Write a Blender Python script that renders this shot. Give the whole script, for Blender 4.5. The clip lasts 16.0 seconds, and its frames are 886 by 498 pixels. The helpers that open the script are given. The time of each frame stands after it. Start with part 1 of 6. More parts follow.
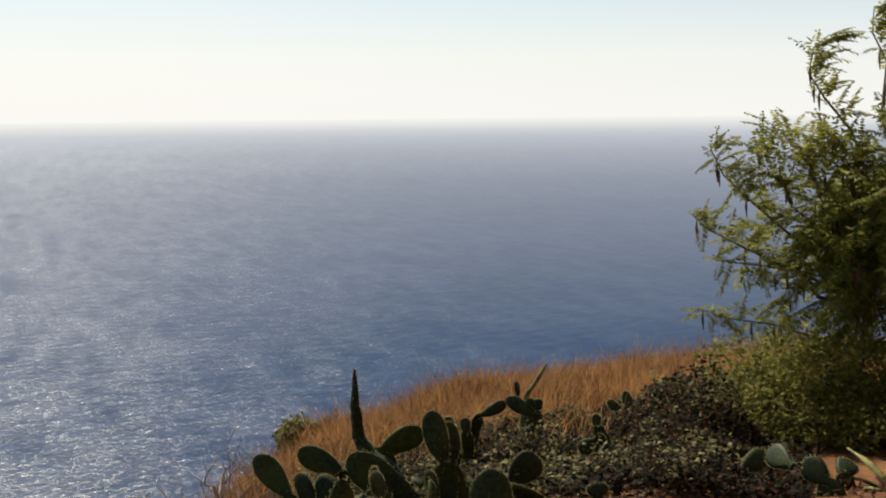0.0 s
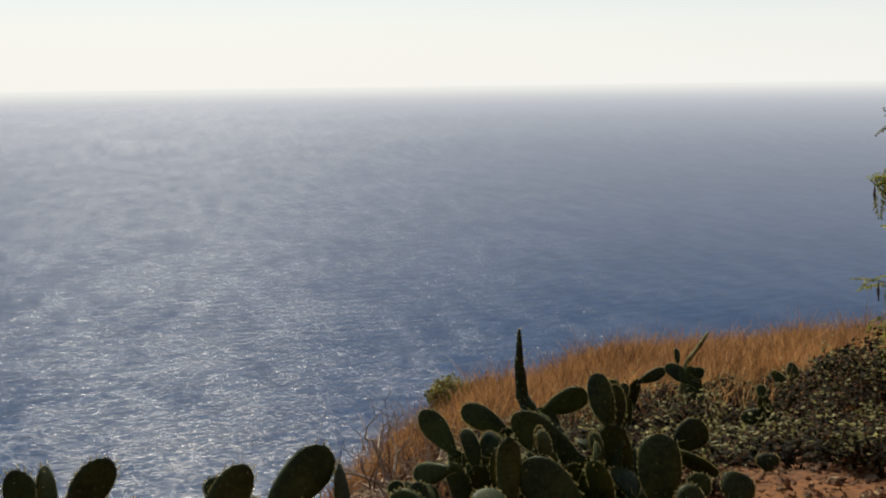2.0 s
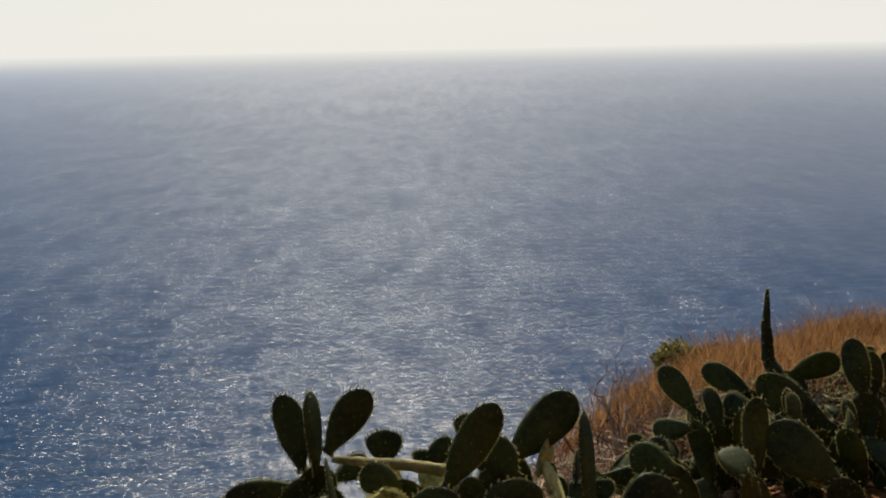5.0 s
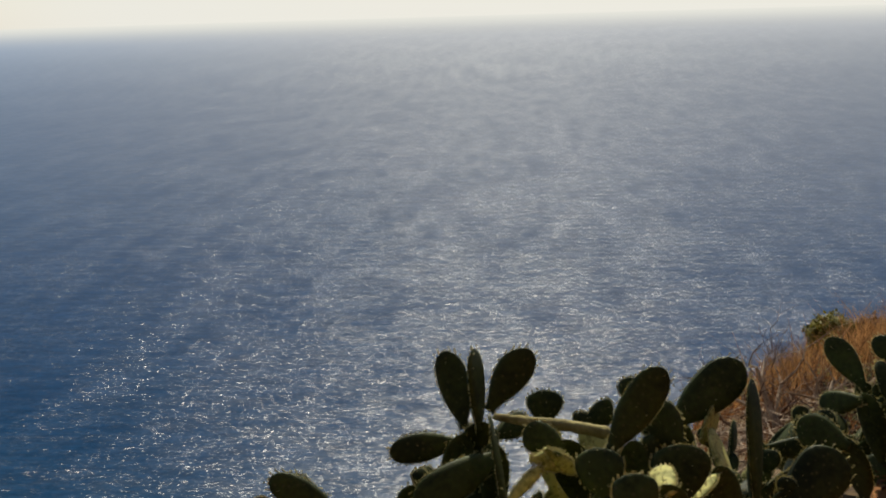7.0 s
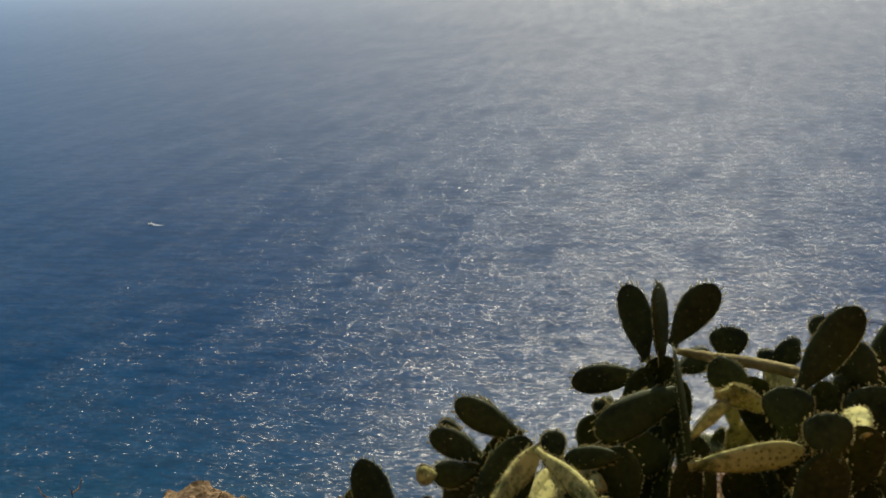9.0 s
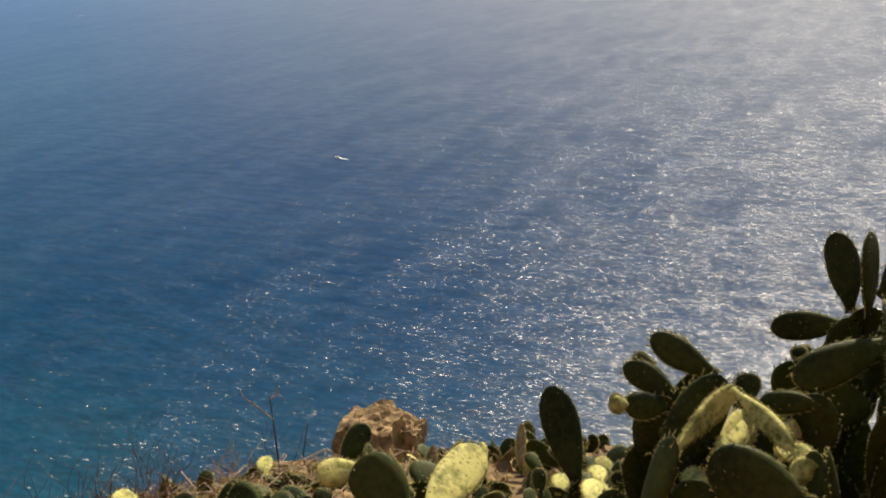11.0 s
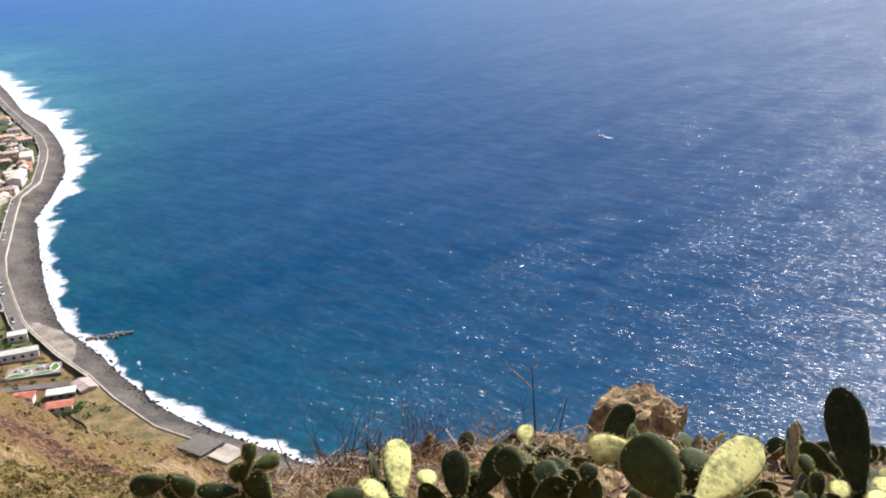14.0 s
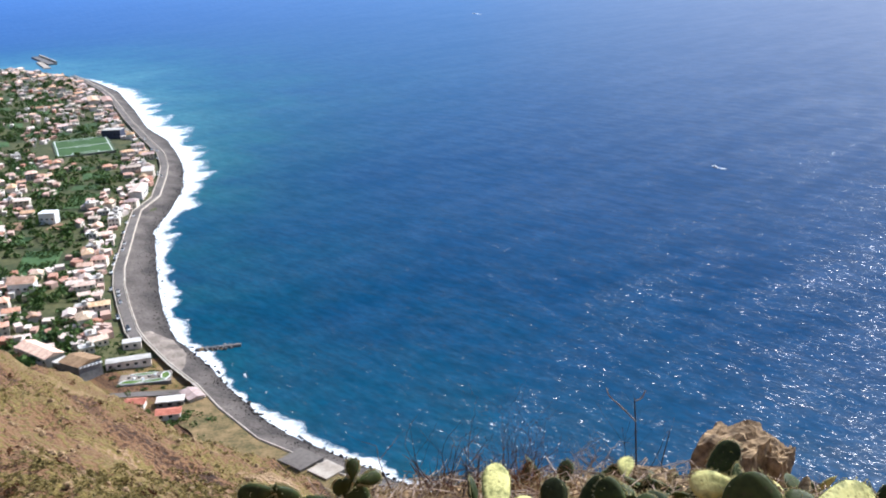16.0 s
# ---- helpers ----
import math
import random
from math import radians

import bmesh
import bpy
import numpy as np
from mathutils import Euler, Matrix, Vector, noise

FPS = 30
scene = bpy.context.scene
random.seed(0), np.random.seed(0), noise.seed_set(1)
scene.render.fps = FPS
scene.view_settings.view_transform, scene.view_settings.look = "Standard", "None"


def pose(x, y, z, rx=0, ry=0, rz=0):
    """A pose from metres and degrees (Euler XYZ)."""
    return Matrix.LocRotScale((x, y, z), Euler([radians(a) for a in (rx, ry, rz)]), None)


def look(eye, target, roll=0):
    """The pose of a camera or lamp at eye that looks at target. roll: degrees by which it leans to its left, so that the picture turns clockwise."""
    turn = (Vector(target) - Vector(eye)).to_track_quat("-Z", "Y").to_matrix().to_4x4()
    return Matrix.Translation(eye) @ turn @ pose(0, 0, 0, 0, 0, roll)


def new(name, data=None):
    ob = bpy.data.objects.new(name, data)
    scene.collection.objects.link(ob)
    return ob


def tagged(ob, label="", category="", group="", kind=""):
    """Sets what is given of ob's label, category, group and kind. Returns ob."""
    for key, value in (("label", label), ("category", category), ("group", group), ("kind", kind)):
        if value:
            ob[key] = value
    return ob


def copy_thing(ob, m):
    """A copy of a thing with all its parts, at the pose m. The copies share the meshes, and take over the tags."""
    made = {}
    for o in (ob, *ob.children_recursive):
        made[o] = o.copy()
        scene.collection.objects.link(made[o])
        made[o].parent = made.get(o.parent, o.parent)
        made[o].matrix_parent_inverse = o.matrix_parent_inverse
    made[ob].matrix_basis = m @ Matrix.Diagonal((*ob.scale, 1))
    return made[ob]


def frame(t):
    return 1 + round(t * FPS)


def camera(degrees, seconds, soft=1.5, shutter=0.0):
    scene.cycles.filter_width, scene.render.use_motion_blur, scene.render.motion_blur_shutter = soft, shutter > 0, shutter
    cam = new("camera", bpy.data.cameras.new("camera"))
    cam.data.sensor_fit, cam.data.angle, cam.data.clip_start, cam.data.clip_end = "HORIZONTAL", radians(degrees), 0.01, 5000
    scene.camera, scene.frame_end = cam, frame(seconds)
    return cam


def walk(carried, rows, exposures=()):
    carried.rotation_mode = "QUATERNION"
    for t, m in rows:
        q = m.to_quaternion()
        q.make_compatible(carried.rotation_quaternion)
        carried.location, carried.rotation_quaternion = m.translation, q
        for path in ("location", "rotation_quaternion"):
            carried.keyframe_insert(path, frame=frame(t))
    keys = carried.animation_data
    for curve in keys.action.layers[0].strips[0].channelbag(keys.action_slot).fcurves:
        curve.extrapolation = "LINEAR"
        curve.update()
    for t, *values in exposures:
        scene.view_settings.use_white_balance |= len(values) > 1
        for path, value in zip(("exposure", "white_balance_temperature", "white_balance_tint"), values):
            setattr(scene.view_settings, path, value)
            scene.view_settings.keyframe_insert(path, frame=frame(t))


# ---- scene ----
cam = camera(46.97, 16.0, soft=2.0)


def aim(head, down, roll, x, y, z):
    h, d = radians(head), radians(down)
    return look((x, y, z), (x + math.sin(h) * math.cos(d), y + math.cos(h) * math.cos(d), z - math.sin(d)), roll)


# seconds, heading, tilt below the horizon, roll, place
PATH = [
    (0.0, 32.52, 7.45, -0.62, 0.284, 0.003, 1.677),
    (0.5, 30.40, 7.93, -0.59, 0.277, 0.021, 1.666),
    (1.0, 28.35, 8.42, -0.61, 0.251, 0.030, 1.665),
    (1.5, 26.30, 8.85, -0.71, 0.228, 0.043, 1.659),
    (2.0, 24.31, 9.25, -0.79, 0.208, 0.060, 1.649),
    (2.5, 22.19, 9.57, -0.93, 0.193, 0.061, 1.645),
    (3.0, 20.13, 9.87, -0.98, 0.177, 0.064, 1.637),
    (3.5, 17.98, 10.25, -0.91, 0.160, 0.064, 1.636),
    (4.0, 15.90, 10.43, -1.02, 0.137, 0.062, 1.623),
    (4.2, 15.06, 10.59, -1.04, 0.134, 0.064, 1.620),
    (6.3, 6.70, 12.18, -1.56, 0.051, 0.089, 1.602),
    (6.5, 5.93, 12.38, -1.61, 0.044, 0.093, 1.601),
    (7.0, 3.90, 12.99, -1.63, 0.025, 0.089, 1.595),
    (7.5, 1.95, 13.62, -1.96, -0.006, 0.078, 1.591),
    (8.0, -0.29, 14.39, -2.23, -0.018, 0.078, 1.588),
    (8.5, -2.87, 15.27, -2.50, -0.033, 0.078, 1.581),
    (9.0, -5.50, 16.13, -2.94, -0.047, 0.065, 1.583),
    (9.2, -6.76, 16.57, -2.84, -0.052, 0.054, 1.585),
    (11.3, -17.59, 19.04, -2.63, -0.117, -0.030, 1.566),
    (11.5, -18.67, 19.17, -2.65, -0.123, -0.035, 1.569),
    (12.0, -21.14, 19.21, -2.43, -0.151, -0.042, 1.566),
    (12.5, -23.70, 19.29, -2.47, -0.167, -0.044, 1.561),
    (13.0, -26.20, 19.35, -2.63, -0.187, -0.051, 1.561),
    (13.5, -28.70, 19.42, -2.88, -0.191, -0.053, 1.562),
    (14.0, -31.22, 19.36, -3.14, -0.189, -0.051, 1.558),
    (14.5, -33.30, 19.19, -3.16, -0.190, -0.052, 1.554),
    (15.0, -34.95, 18.83, -3.11, -0.184, -0.062, 1.557),
    (15.5, -36.18, 18.29, -3.00, -0.178, -0.080, 1.572),
    (16.0, -37.35, 17.68, -2.95, -0.176, -0.084, 1.573),
]
EXPOSURES = [(0.0, 0.05, 6950, 6), (4.0, -0.1, 7050, 6), (7.0, -0.15, 7200, 4), (9.2, 0.03, 7500, 3), (11.3, 0.50, 8100, 9), (12.5, 0.74, 7900, 12), (14.5, 0.78, 5850, 12), (16.0, 0.75, 5680, 12)]
walk(cam, [(row[0], aim(*row[1:])) for row in PATH], EXPOSURES)

# ---- daylight ----
SUN_TURN, SUN_HEIGHT = 8.0, 42.0
world = bpy.data.worlds.new("daylight")
world.use_nodes = True
scene.world = world
wn = world.node_tree
sky = wn.nodes.new("ShaderNodeTexSky")
sky.sky_type = "NISHITA"
sky.sun_disc = False
sky.sun_elevation, sky.sun_rotation = radians(SUN_HEIGHT), radians(SUN_TURN)
sky.altitude, sky.air_density, sky.dust_density, sky.ozone_density = 200, 1.0, 0.9, 1.5
wn.links.new(sky.outputs[0], wn.nodes["Background"].inputs[0])
wn.nodes["Background"].inputs[1].default_value = 0.10
sun = new("sun", bpy.data.lights.new("sun", "SUN"))
sun.data.energy, sun.data.angle, sun.data.color = 5.0, radians(0.53), (1.0, 0.95, 0.86)
st, sh = radians(SUN_TURN), radians(SUN_HEIGHT)
sun.matrix_world = look((math.sin(st) * math.cos(sh) * 50, math.cos(st) * math.cos(sh) * 50, math.sin(sh) * 50), (0, 0, 0))


# ---- materials ----
def material(name, dark, light, rough=0.8, scale=4.0, fine=40.0, bump=0.3, random_part=0.0, spec=0.3, bump_size=0.01, tint=0.0, stretch=1.0):
    """Two colours mixed by noise at two scales, with relief; random_part shifts the brightness object by object."""
    m = bpy.data.materials.new(name)
    m.use_nodes = True
    t, bs = m.node_tree, m.node_tree.nodes["Principled BSDF"]
    co = t.nodes.new("ShaderNodeNewGeometry")
    n1, n2 = t.nodes.new("ShaderNodeTexNoise"), t.nodes.new("ShaderNodeTexNoise")
    n1.inputs["Scale"].default_value, n1.inputs["Detail"].default_value = scale, 5
    n2.inputs["Scale"].default_value, n2.inputs["Detail"].default_value = fine, 4
    for n in (n1, n2):
        t.links.new(co.outputs["Position"], n.inputs["Vector"])
    if stretch != 1.0:
        # patches run on sideways along the slope
        run = t.nodes.new("ShaderNodeVectorMath")
        run.operation = "MULTIPLY"
        run.inputs[1].default_value = (1 / stretch, 1.0, 1.0)
        t.links.new(co.outputs["Position"], run.inputs[0])
        t.links.new(run.outputs[0], n1.inputs["Vector"])
    add = t.nodes.new("ShaderNodeMath")
    add.operation = "MULTIPLY_ADD"
    add.inputs[1].default_value = 0.6
    t.links.new(n2.outputs["Fac"], add.inputs[0])
    t.links.new(n1.outputs["Fac"], add.inputs[2])
    ramp = t.nodes.new("ShaderNodeValToRGB")
    ramp.color_ramp.elements[0].position, ramp.color_ramp.elements[1].position = 0.58, 1.02
    ramp.color_ramp.elements[0].color, ramp.color_ramp.elements[1].color = (*dark, 1), (*light, 1)
    t.links.new(add.outputs[0], ramp.inputs[0])
    out = ramp.outputs[0]
    if random_part:
        info, hsv = t.nodes.new("ShaderNodeObjectInfo"), t.nodes.new("ShaderNodeHueSaturation")
        mr = t.nodes.new("ShaderNodeMapRange")
        mr.inputs[3].default_value, mr.inputs[4].default_value = 1 - random_part, 1 + random_part
        t.links.new(info.outputs["Random"], mr.inputs[0])
        t.links.new(mr.outputs[0], hsv.inputs["Value"])
        t.links.new(out, hsv.inputs["Color"])
        if tint:
            dice, parted = t.nodes.new("ShaderNodeTexWhiteNoise"), t.nodes.new("ShaderNodeSeparateColor")
            dice.noise_dimensions = "1D"
            t.links.new(info.outputs["Random"], dice.inputs["W"])
            t.links.new(dice.outputs["Color"], parted.inputs[0])
            for k, (socket, low, high) in enumerate((("Hue", 0.5 - 0.25 * tint, 0.5 + tint), ("Saturation", 0.45, 1.15))):
                span = t.nodes.new("ShaderNodeMapRange")
                span.inputs[3].default_value, span.inputs[4].default_value = low, high
                t.links.new(parted.outputs[k], span.inputs[0])
                t.links.new(span.outputs[0], hsv.inputs[socket])
        out = hsv.outputs[0]
    t.links.new(out, bs.inputs["Base Color"])
    bs.inputs["Roughness"].default_value = rough
    bs.inputs["Specular IOR Level"].default_value = spec
    if bump:
        b = t.nodes.new("ShaderNodeBump")
        b.inputs["Strength"].default_value, b.inputs["Distance"].default_value = bump, bump_size
        t.links.new(n2.outputs["Fac"], b.inputs["Height"])
        t.links.new(b.outputs[0], bs.inputs["Normal"])
    return m


def math_node(t, op, a, b=None, c=None):
    n = t.nodes.new("ShaderNodeMath")
    n.operation = op
    for i, v in enumerate((a, b, c)):
        if v is None:
            continue
        if isinstance(v, (int, float)):
            n.inputs[i].default_value = v
        else:
            t.links.new(v, n.inputs[i])
    return n.outputs[0]


def noise_node(t, vec, scale, detail=2.0, rough=0.5):
    n = t.nodes.new("ShaderNodeTexNoise")
    n.inputs["Scale"].default_value, n.inputs["Detail"].default_value, n.inputs["Roughness"].default_value = scale, detail, rough
    t.links.new(vec, n.inputs["Vector"])
    return n


def leaf_material(name, dark, light, through_light=0.35, rough=0.5, drift=0.0, drift_scale=1.2):
    """Leaves: colour varies island by island, some light passes through."""
    m = bpy.data.materials.new(name)
    m.use_nodes = True
    t, bs = m.node_tree, m.node_tree.nodes["Principled BSDF"]
    geo, ramp = t.nodes.new("ShaderNodeNewGeometry"), t.nodes.new("ShaderNodeValToRGB")
    ramp.color_ramp.elements[0].color, ramp.color_ramp.elements[1].color = (*dark, 1), (*light, 1)
    island = geo.outputs["Random Per Island"]
    if drift:
        # whole tufts and patches run darker or paler than their neighbours
        patch = noise_node(t, geo.outputs["Position"], drift_scale, 4, 0.6).outputs["Fac"]
        island = math_node(t, "MULTIPLY_ADD", patch, drift, math_node(t, "MULTIPLY_ADD", island, 0.75, 0.08 - 0.5 * drift))
    t.links.new(island, ramp.inputs[0])
    t.links.new(ramp.outputs[0], bs.inputs["Base Color"])
    bs.inputs["Roughness"].default_value = rough
    bs.inputs["Specular IOR Level"].default_value = 0.1
    tr, mix = t.nodes.new("ShaderNodeBsdfTranslucent"), t.nodes.new("ShaderNodeMixShader")
    mix.inputs[0].default_value = through_light
    t.links.new(ramp.outputs[0], tr.inputs[0])
    t.links.new(bs.outputs[0], mix.inputs[1])
    t.links.new(tr.outputs[0], mix.inputs[2])
    t.links.new(mix.outputs[0], t.nodes["Material Output"].inputs[0])
    return m


# lanes, gusts, cat's paws, offset; strength of glints; roughness and strength of the sheen
WIND, GLINT, SHEEN = (1.25, 1.0, 1.8, -2.05), (0.0215, 0.45, 1.45), (0.33, 0.85, 0.025, 0.6, 1.35)


def sea_material(name):
    """Deep blue water, greener where the attribute 'shallow' says so; wind waves tilt the normal. Glowing haze is
    painted over the far water.
    """
    m = bpy.data.materials.new(name)
    m.use_nodes = True
    t = m.node_tree
    t.nodes.remove(t.nodes["Principled BSDF"])
    pos = t.nodes.new("ShaderNodeNewGeometry").outputs["Position"]
    # x runs along the crests, y down the wind
    along = t.nodes.new("ShaderNodeVectorRotate")
    along.rotation_type = "Z_AXIS"
    along.inputs["Angle"].default_value = radians(10)
    t.links.new(pos, along.inputs["Vector"])

    def vector_node(op, a, b):
        n = t.nodes.new("ShaderNodeVectorMath")
        n.operation = op
        t.links.new(a, n.inputs[0])
        if isinstance(b, tuple):
            n.inputs[1].default_value = b
        else:
            t.links.new(b, n.inputs[1])
        return n.outputs[0]

    def scaled(a, k):
        n = t.nodes.new("ShaderNodeVectorMath")
        n.operation = "SCALE"
        t.links.new(a, n.inputs[0])
        t.links.new(k, n.inputs["Scale"])
        return n.outputs[0]

    def spread(value, low, high, to_low, to_high):
        n = t.nodes.new("ShaderNodeMapRange")
        n.interpolation_type = "SMOOTHSTEP"
        for i, q in enumerate((low, high, to_low, to_high)):
            n.inputs[i + 1].default_value = q
        t.links.new(value, n.inputs[0])
        return n.outputs[0]

    def waves(size, stretch, cross, down):
        """Slopes of waves of one size: crests run on for stretch times their length."""
        n = noise_node(t, vector_node("MULTIPLY", along.outputs[0], (1 / (size * stretch), 1 / size, 0.0)), 1.0, 1.0, 0.5)
        return vector_node("MULTIPLY", vector_node("SUBTRACT", n.outputs["Color"], (0.5, 0.5, 0.5)), (cross, down, 0.0))

    def patches(wide, long, detail=3.0):
        return noise_node(t, vector_node("MULTIPLY", along.outputs[0], (1 / wide, 1 / long, 0.0)), 1.0, detail, 0.55).outputs["Fac"]

    def level_normal(slope):
        back = t.nodes.new("ShaderNodeVectorRotate")
        back.rotation_type = "Z_AXIS"
        back.inputs["Angle"].default_value = radians(-10)
        t.links.new(vector_node("ADD", slope, (0.0, 0.0, 1.0)), back.inputs["Vector"])
        n = t.nodes.new("ShaderNodeVectorMath")
        n.operation = "NORMALIZE"
        t.links.new(back.outputs[0], n.inputs[0])
        return n.outputs[0]

    off = t.nodes.new("ShaderNodeVectorMath")
    off.operation = "LENGTH"
    t.links.new(pos, off.inputs[0])
    # wind lanes and gusts roughen the water unevenly
    lanes = patches(30, 120, 4.0)
    gusts = patches(120, 160, 5.0)
    cats = patches(26, 10, 5.0)
    windy = math_node(t, "ADD", math_node(t, "MULTIPLY", lanes, WIND[0]), math_node(t, "MULTIPLY", gusts, WIND[1]))
    windy = math_node(t, "ADD", windy, math_node(t, "MULTIPLY", cats, WIND[2]))
    windy = math_node(t, "ADD", windy, WIND[3])
    power = spread(windy, -0.5, 0.5, 0.55, 1.25)
    swell = vector_node("ADD", waves(9.0, 2.4, 0.08, 0.085), waves(36.0, 2.2, 0.04, 0.03))
    chop = vector_node("ADD", waves(4.0, 2.6, 0.45, 0.40), waves(1.5, 2.7, 1.6, 1.6))
    chop = vector_node("ADD", chop, waves(0.6, 2.0, 1.1, 1.0))
    rippled = level_normal(vector_node("ADD", scaled(chop, power), swell))
    rolling = level_normal(vector_node("ADD", scaled(waves(2.4, 2.0, 0.14, 0.24), power), swell))
    gloss = t.nodes.new("ShaderNodeFresnel")
    gloss.inputs["IOR"].default_value = 1.172
    # glitter brightness set by distance: glints and sheen dimmed over the near water
    near_dim = spread(off.outputs["Value"], 380.0, 1000.0, 0.74, 1.0)
    # glints on the wavelets
    glint = t.nodes.new("ShaderNodeBsdfGlossy")
    t.links.new(spread(off.outputs["Value"], 300.0, 2600.0, 0.27, 0.31), glint.inputs["Roughness"])
    t.links.new(math_node(t, "MULTIPLY", math_node(t, "MINIMUM", gloss.outputs[0], GLINT[0]), math_node(t, "MULTIPLY", near_dim, spread(windy, -0.5, 0.5, GLINT[1], GLINT[2]))), glint.inputs["Color"])
    t.links.new(rippled, glint.inputs["Normal"])
    # the sheen of ripples too fine to see, stronger in the wind lanes
    sheen = t.nodes.new("ShaderNodeBsdfGlossy")
    sheen.inputs["Roughness"].default_value = SHEEN[0]
    t.links.new(rolling, sheen.inputs["Normal"])
    sheen_level = math_node(t, "MINIMUM", math_node(t, "MULTIPLY", gloss.outputs[0], SHEEN[1]), SHEEN[2])
    t.links.new(math_node(t, "MULTIPLY", sheen_level, math_node(t, "MULTIPLY", near_dim, spread(windy, -0.5, 0.5, SHEEN[3], SHEEN[4]))), sheen.inputs["Color"])
    body = t.nodes.new("ShaderNodeBsdfDiffuse")
    t.links.new(rolling, body.inputs["Normal"])
    under, water_mix = t.nodes.new("ShaderNodeAddShader"), t.nodes.new("ShaderNodeAddShader")
    t.links.new(body.outputs[0], under.inputs[0])
    t.links.new(sheen.outputs[0], under.inputs[1])
    t.links.new(under.outputs[0], water_mix.inputs[0])
    t.links.new(glint.outputs[0], water_mix.inputs[1])
    # colour of the water body
    att = t.nodes.new("ShaderNodeAttribute")
    att.attribute_name = "shallow"
    murk = noise_node(t, pos, 0.010, 5, 0.6).outputs["Fac"]
    fac = math_node(t, "MULTIPLY", att.outputs["Fac"], math_node(t, "MULTIPLY_ADD", murk, 1.8, 0.1))
    ramp = t.nodes.new("ShaderNodeValToRGB")
    e = ramp.color_ramp.elements
    e[0].color, e[1].color = (0.0011, 0.029, 0.091, 1), (0.050, 0.155, 0.140, 1)
    for at, colour in ((0.25, (0.0020, 0.042, 0.082, 1)), (0.5, (0.009, 0.072, 0.086, 1))):
        e.new(at).color = colour
    t.links.new(fac, ramp.inputs[0])
    # wave shading put into the body colour: darker and lighter backs of the waves
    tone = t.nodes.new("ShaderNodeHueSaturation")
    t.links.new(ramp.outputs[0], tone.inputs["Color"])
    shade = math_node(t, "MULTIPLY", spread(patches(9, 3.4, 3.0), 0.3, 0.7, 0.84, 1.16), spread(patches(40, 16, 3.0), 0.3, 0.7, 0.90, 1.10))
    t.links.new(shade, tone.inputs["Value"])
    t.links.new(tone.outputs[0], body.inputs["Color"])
    # painted haze over the far water: emission mixed in, coloured by heading
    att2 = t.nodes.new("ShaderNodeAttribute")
    att2.attribute_name = "painted_haze"
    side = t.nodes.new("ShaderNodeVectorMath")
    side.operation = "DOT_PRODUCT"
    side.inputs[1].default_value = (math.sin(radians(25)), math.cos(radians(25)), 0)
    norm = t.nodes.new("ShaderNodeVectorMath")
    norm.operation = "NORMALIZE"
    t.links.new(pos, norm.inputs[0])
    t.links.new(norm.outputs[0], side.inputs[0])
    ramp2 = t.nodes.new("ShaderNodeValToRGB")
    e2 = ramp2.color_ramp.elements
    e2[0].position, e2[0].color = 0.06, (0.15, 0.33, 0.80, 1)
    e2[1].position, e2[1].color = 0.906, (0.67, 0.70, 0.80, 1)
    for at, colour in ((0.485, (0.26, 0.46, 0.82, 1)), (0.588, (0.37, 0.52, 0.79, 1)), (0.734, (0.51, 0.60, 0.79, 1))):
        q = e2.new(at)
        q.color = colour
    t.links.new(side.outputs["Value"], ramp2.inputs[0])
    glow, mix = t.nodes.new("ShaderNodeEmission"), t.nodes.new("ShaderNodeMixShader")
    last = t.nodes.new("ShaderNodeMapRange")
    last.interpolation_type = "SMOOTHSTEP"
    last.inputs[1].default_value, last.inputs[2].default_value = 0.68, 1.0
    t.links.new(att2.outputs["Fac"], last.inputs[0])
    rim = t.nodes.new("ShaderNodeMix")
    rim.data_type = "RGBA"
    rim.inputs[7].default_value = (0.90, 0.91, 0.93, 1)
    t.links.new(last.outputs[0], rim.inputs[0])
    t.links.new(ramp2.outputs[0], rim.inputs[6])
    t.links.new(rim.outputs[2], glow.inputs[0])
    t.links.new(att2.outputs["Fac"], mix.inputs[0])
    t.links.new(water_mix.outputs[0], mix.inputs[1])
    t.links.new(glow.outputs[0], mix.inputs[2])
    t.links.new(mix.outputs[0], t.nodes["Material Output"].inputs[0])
    return m


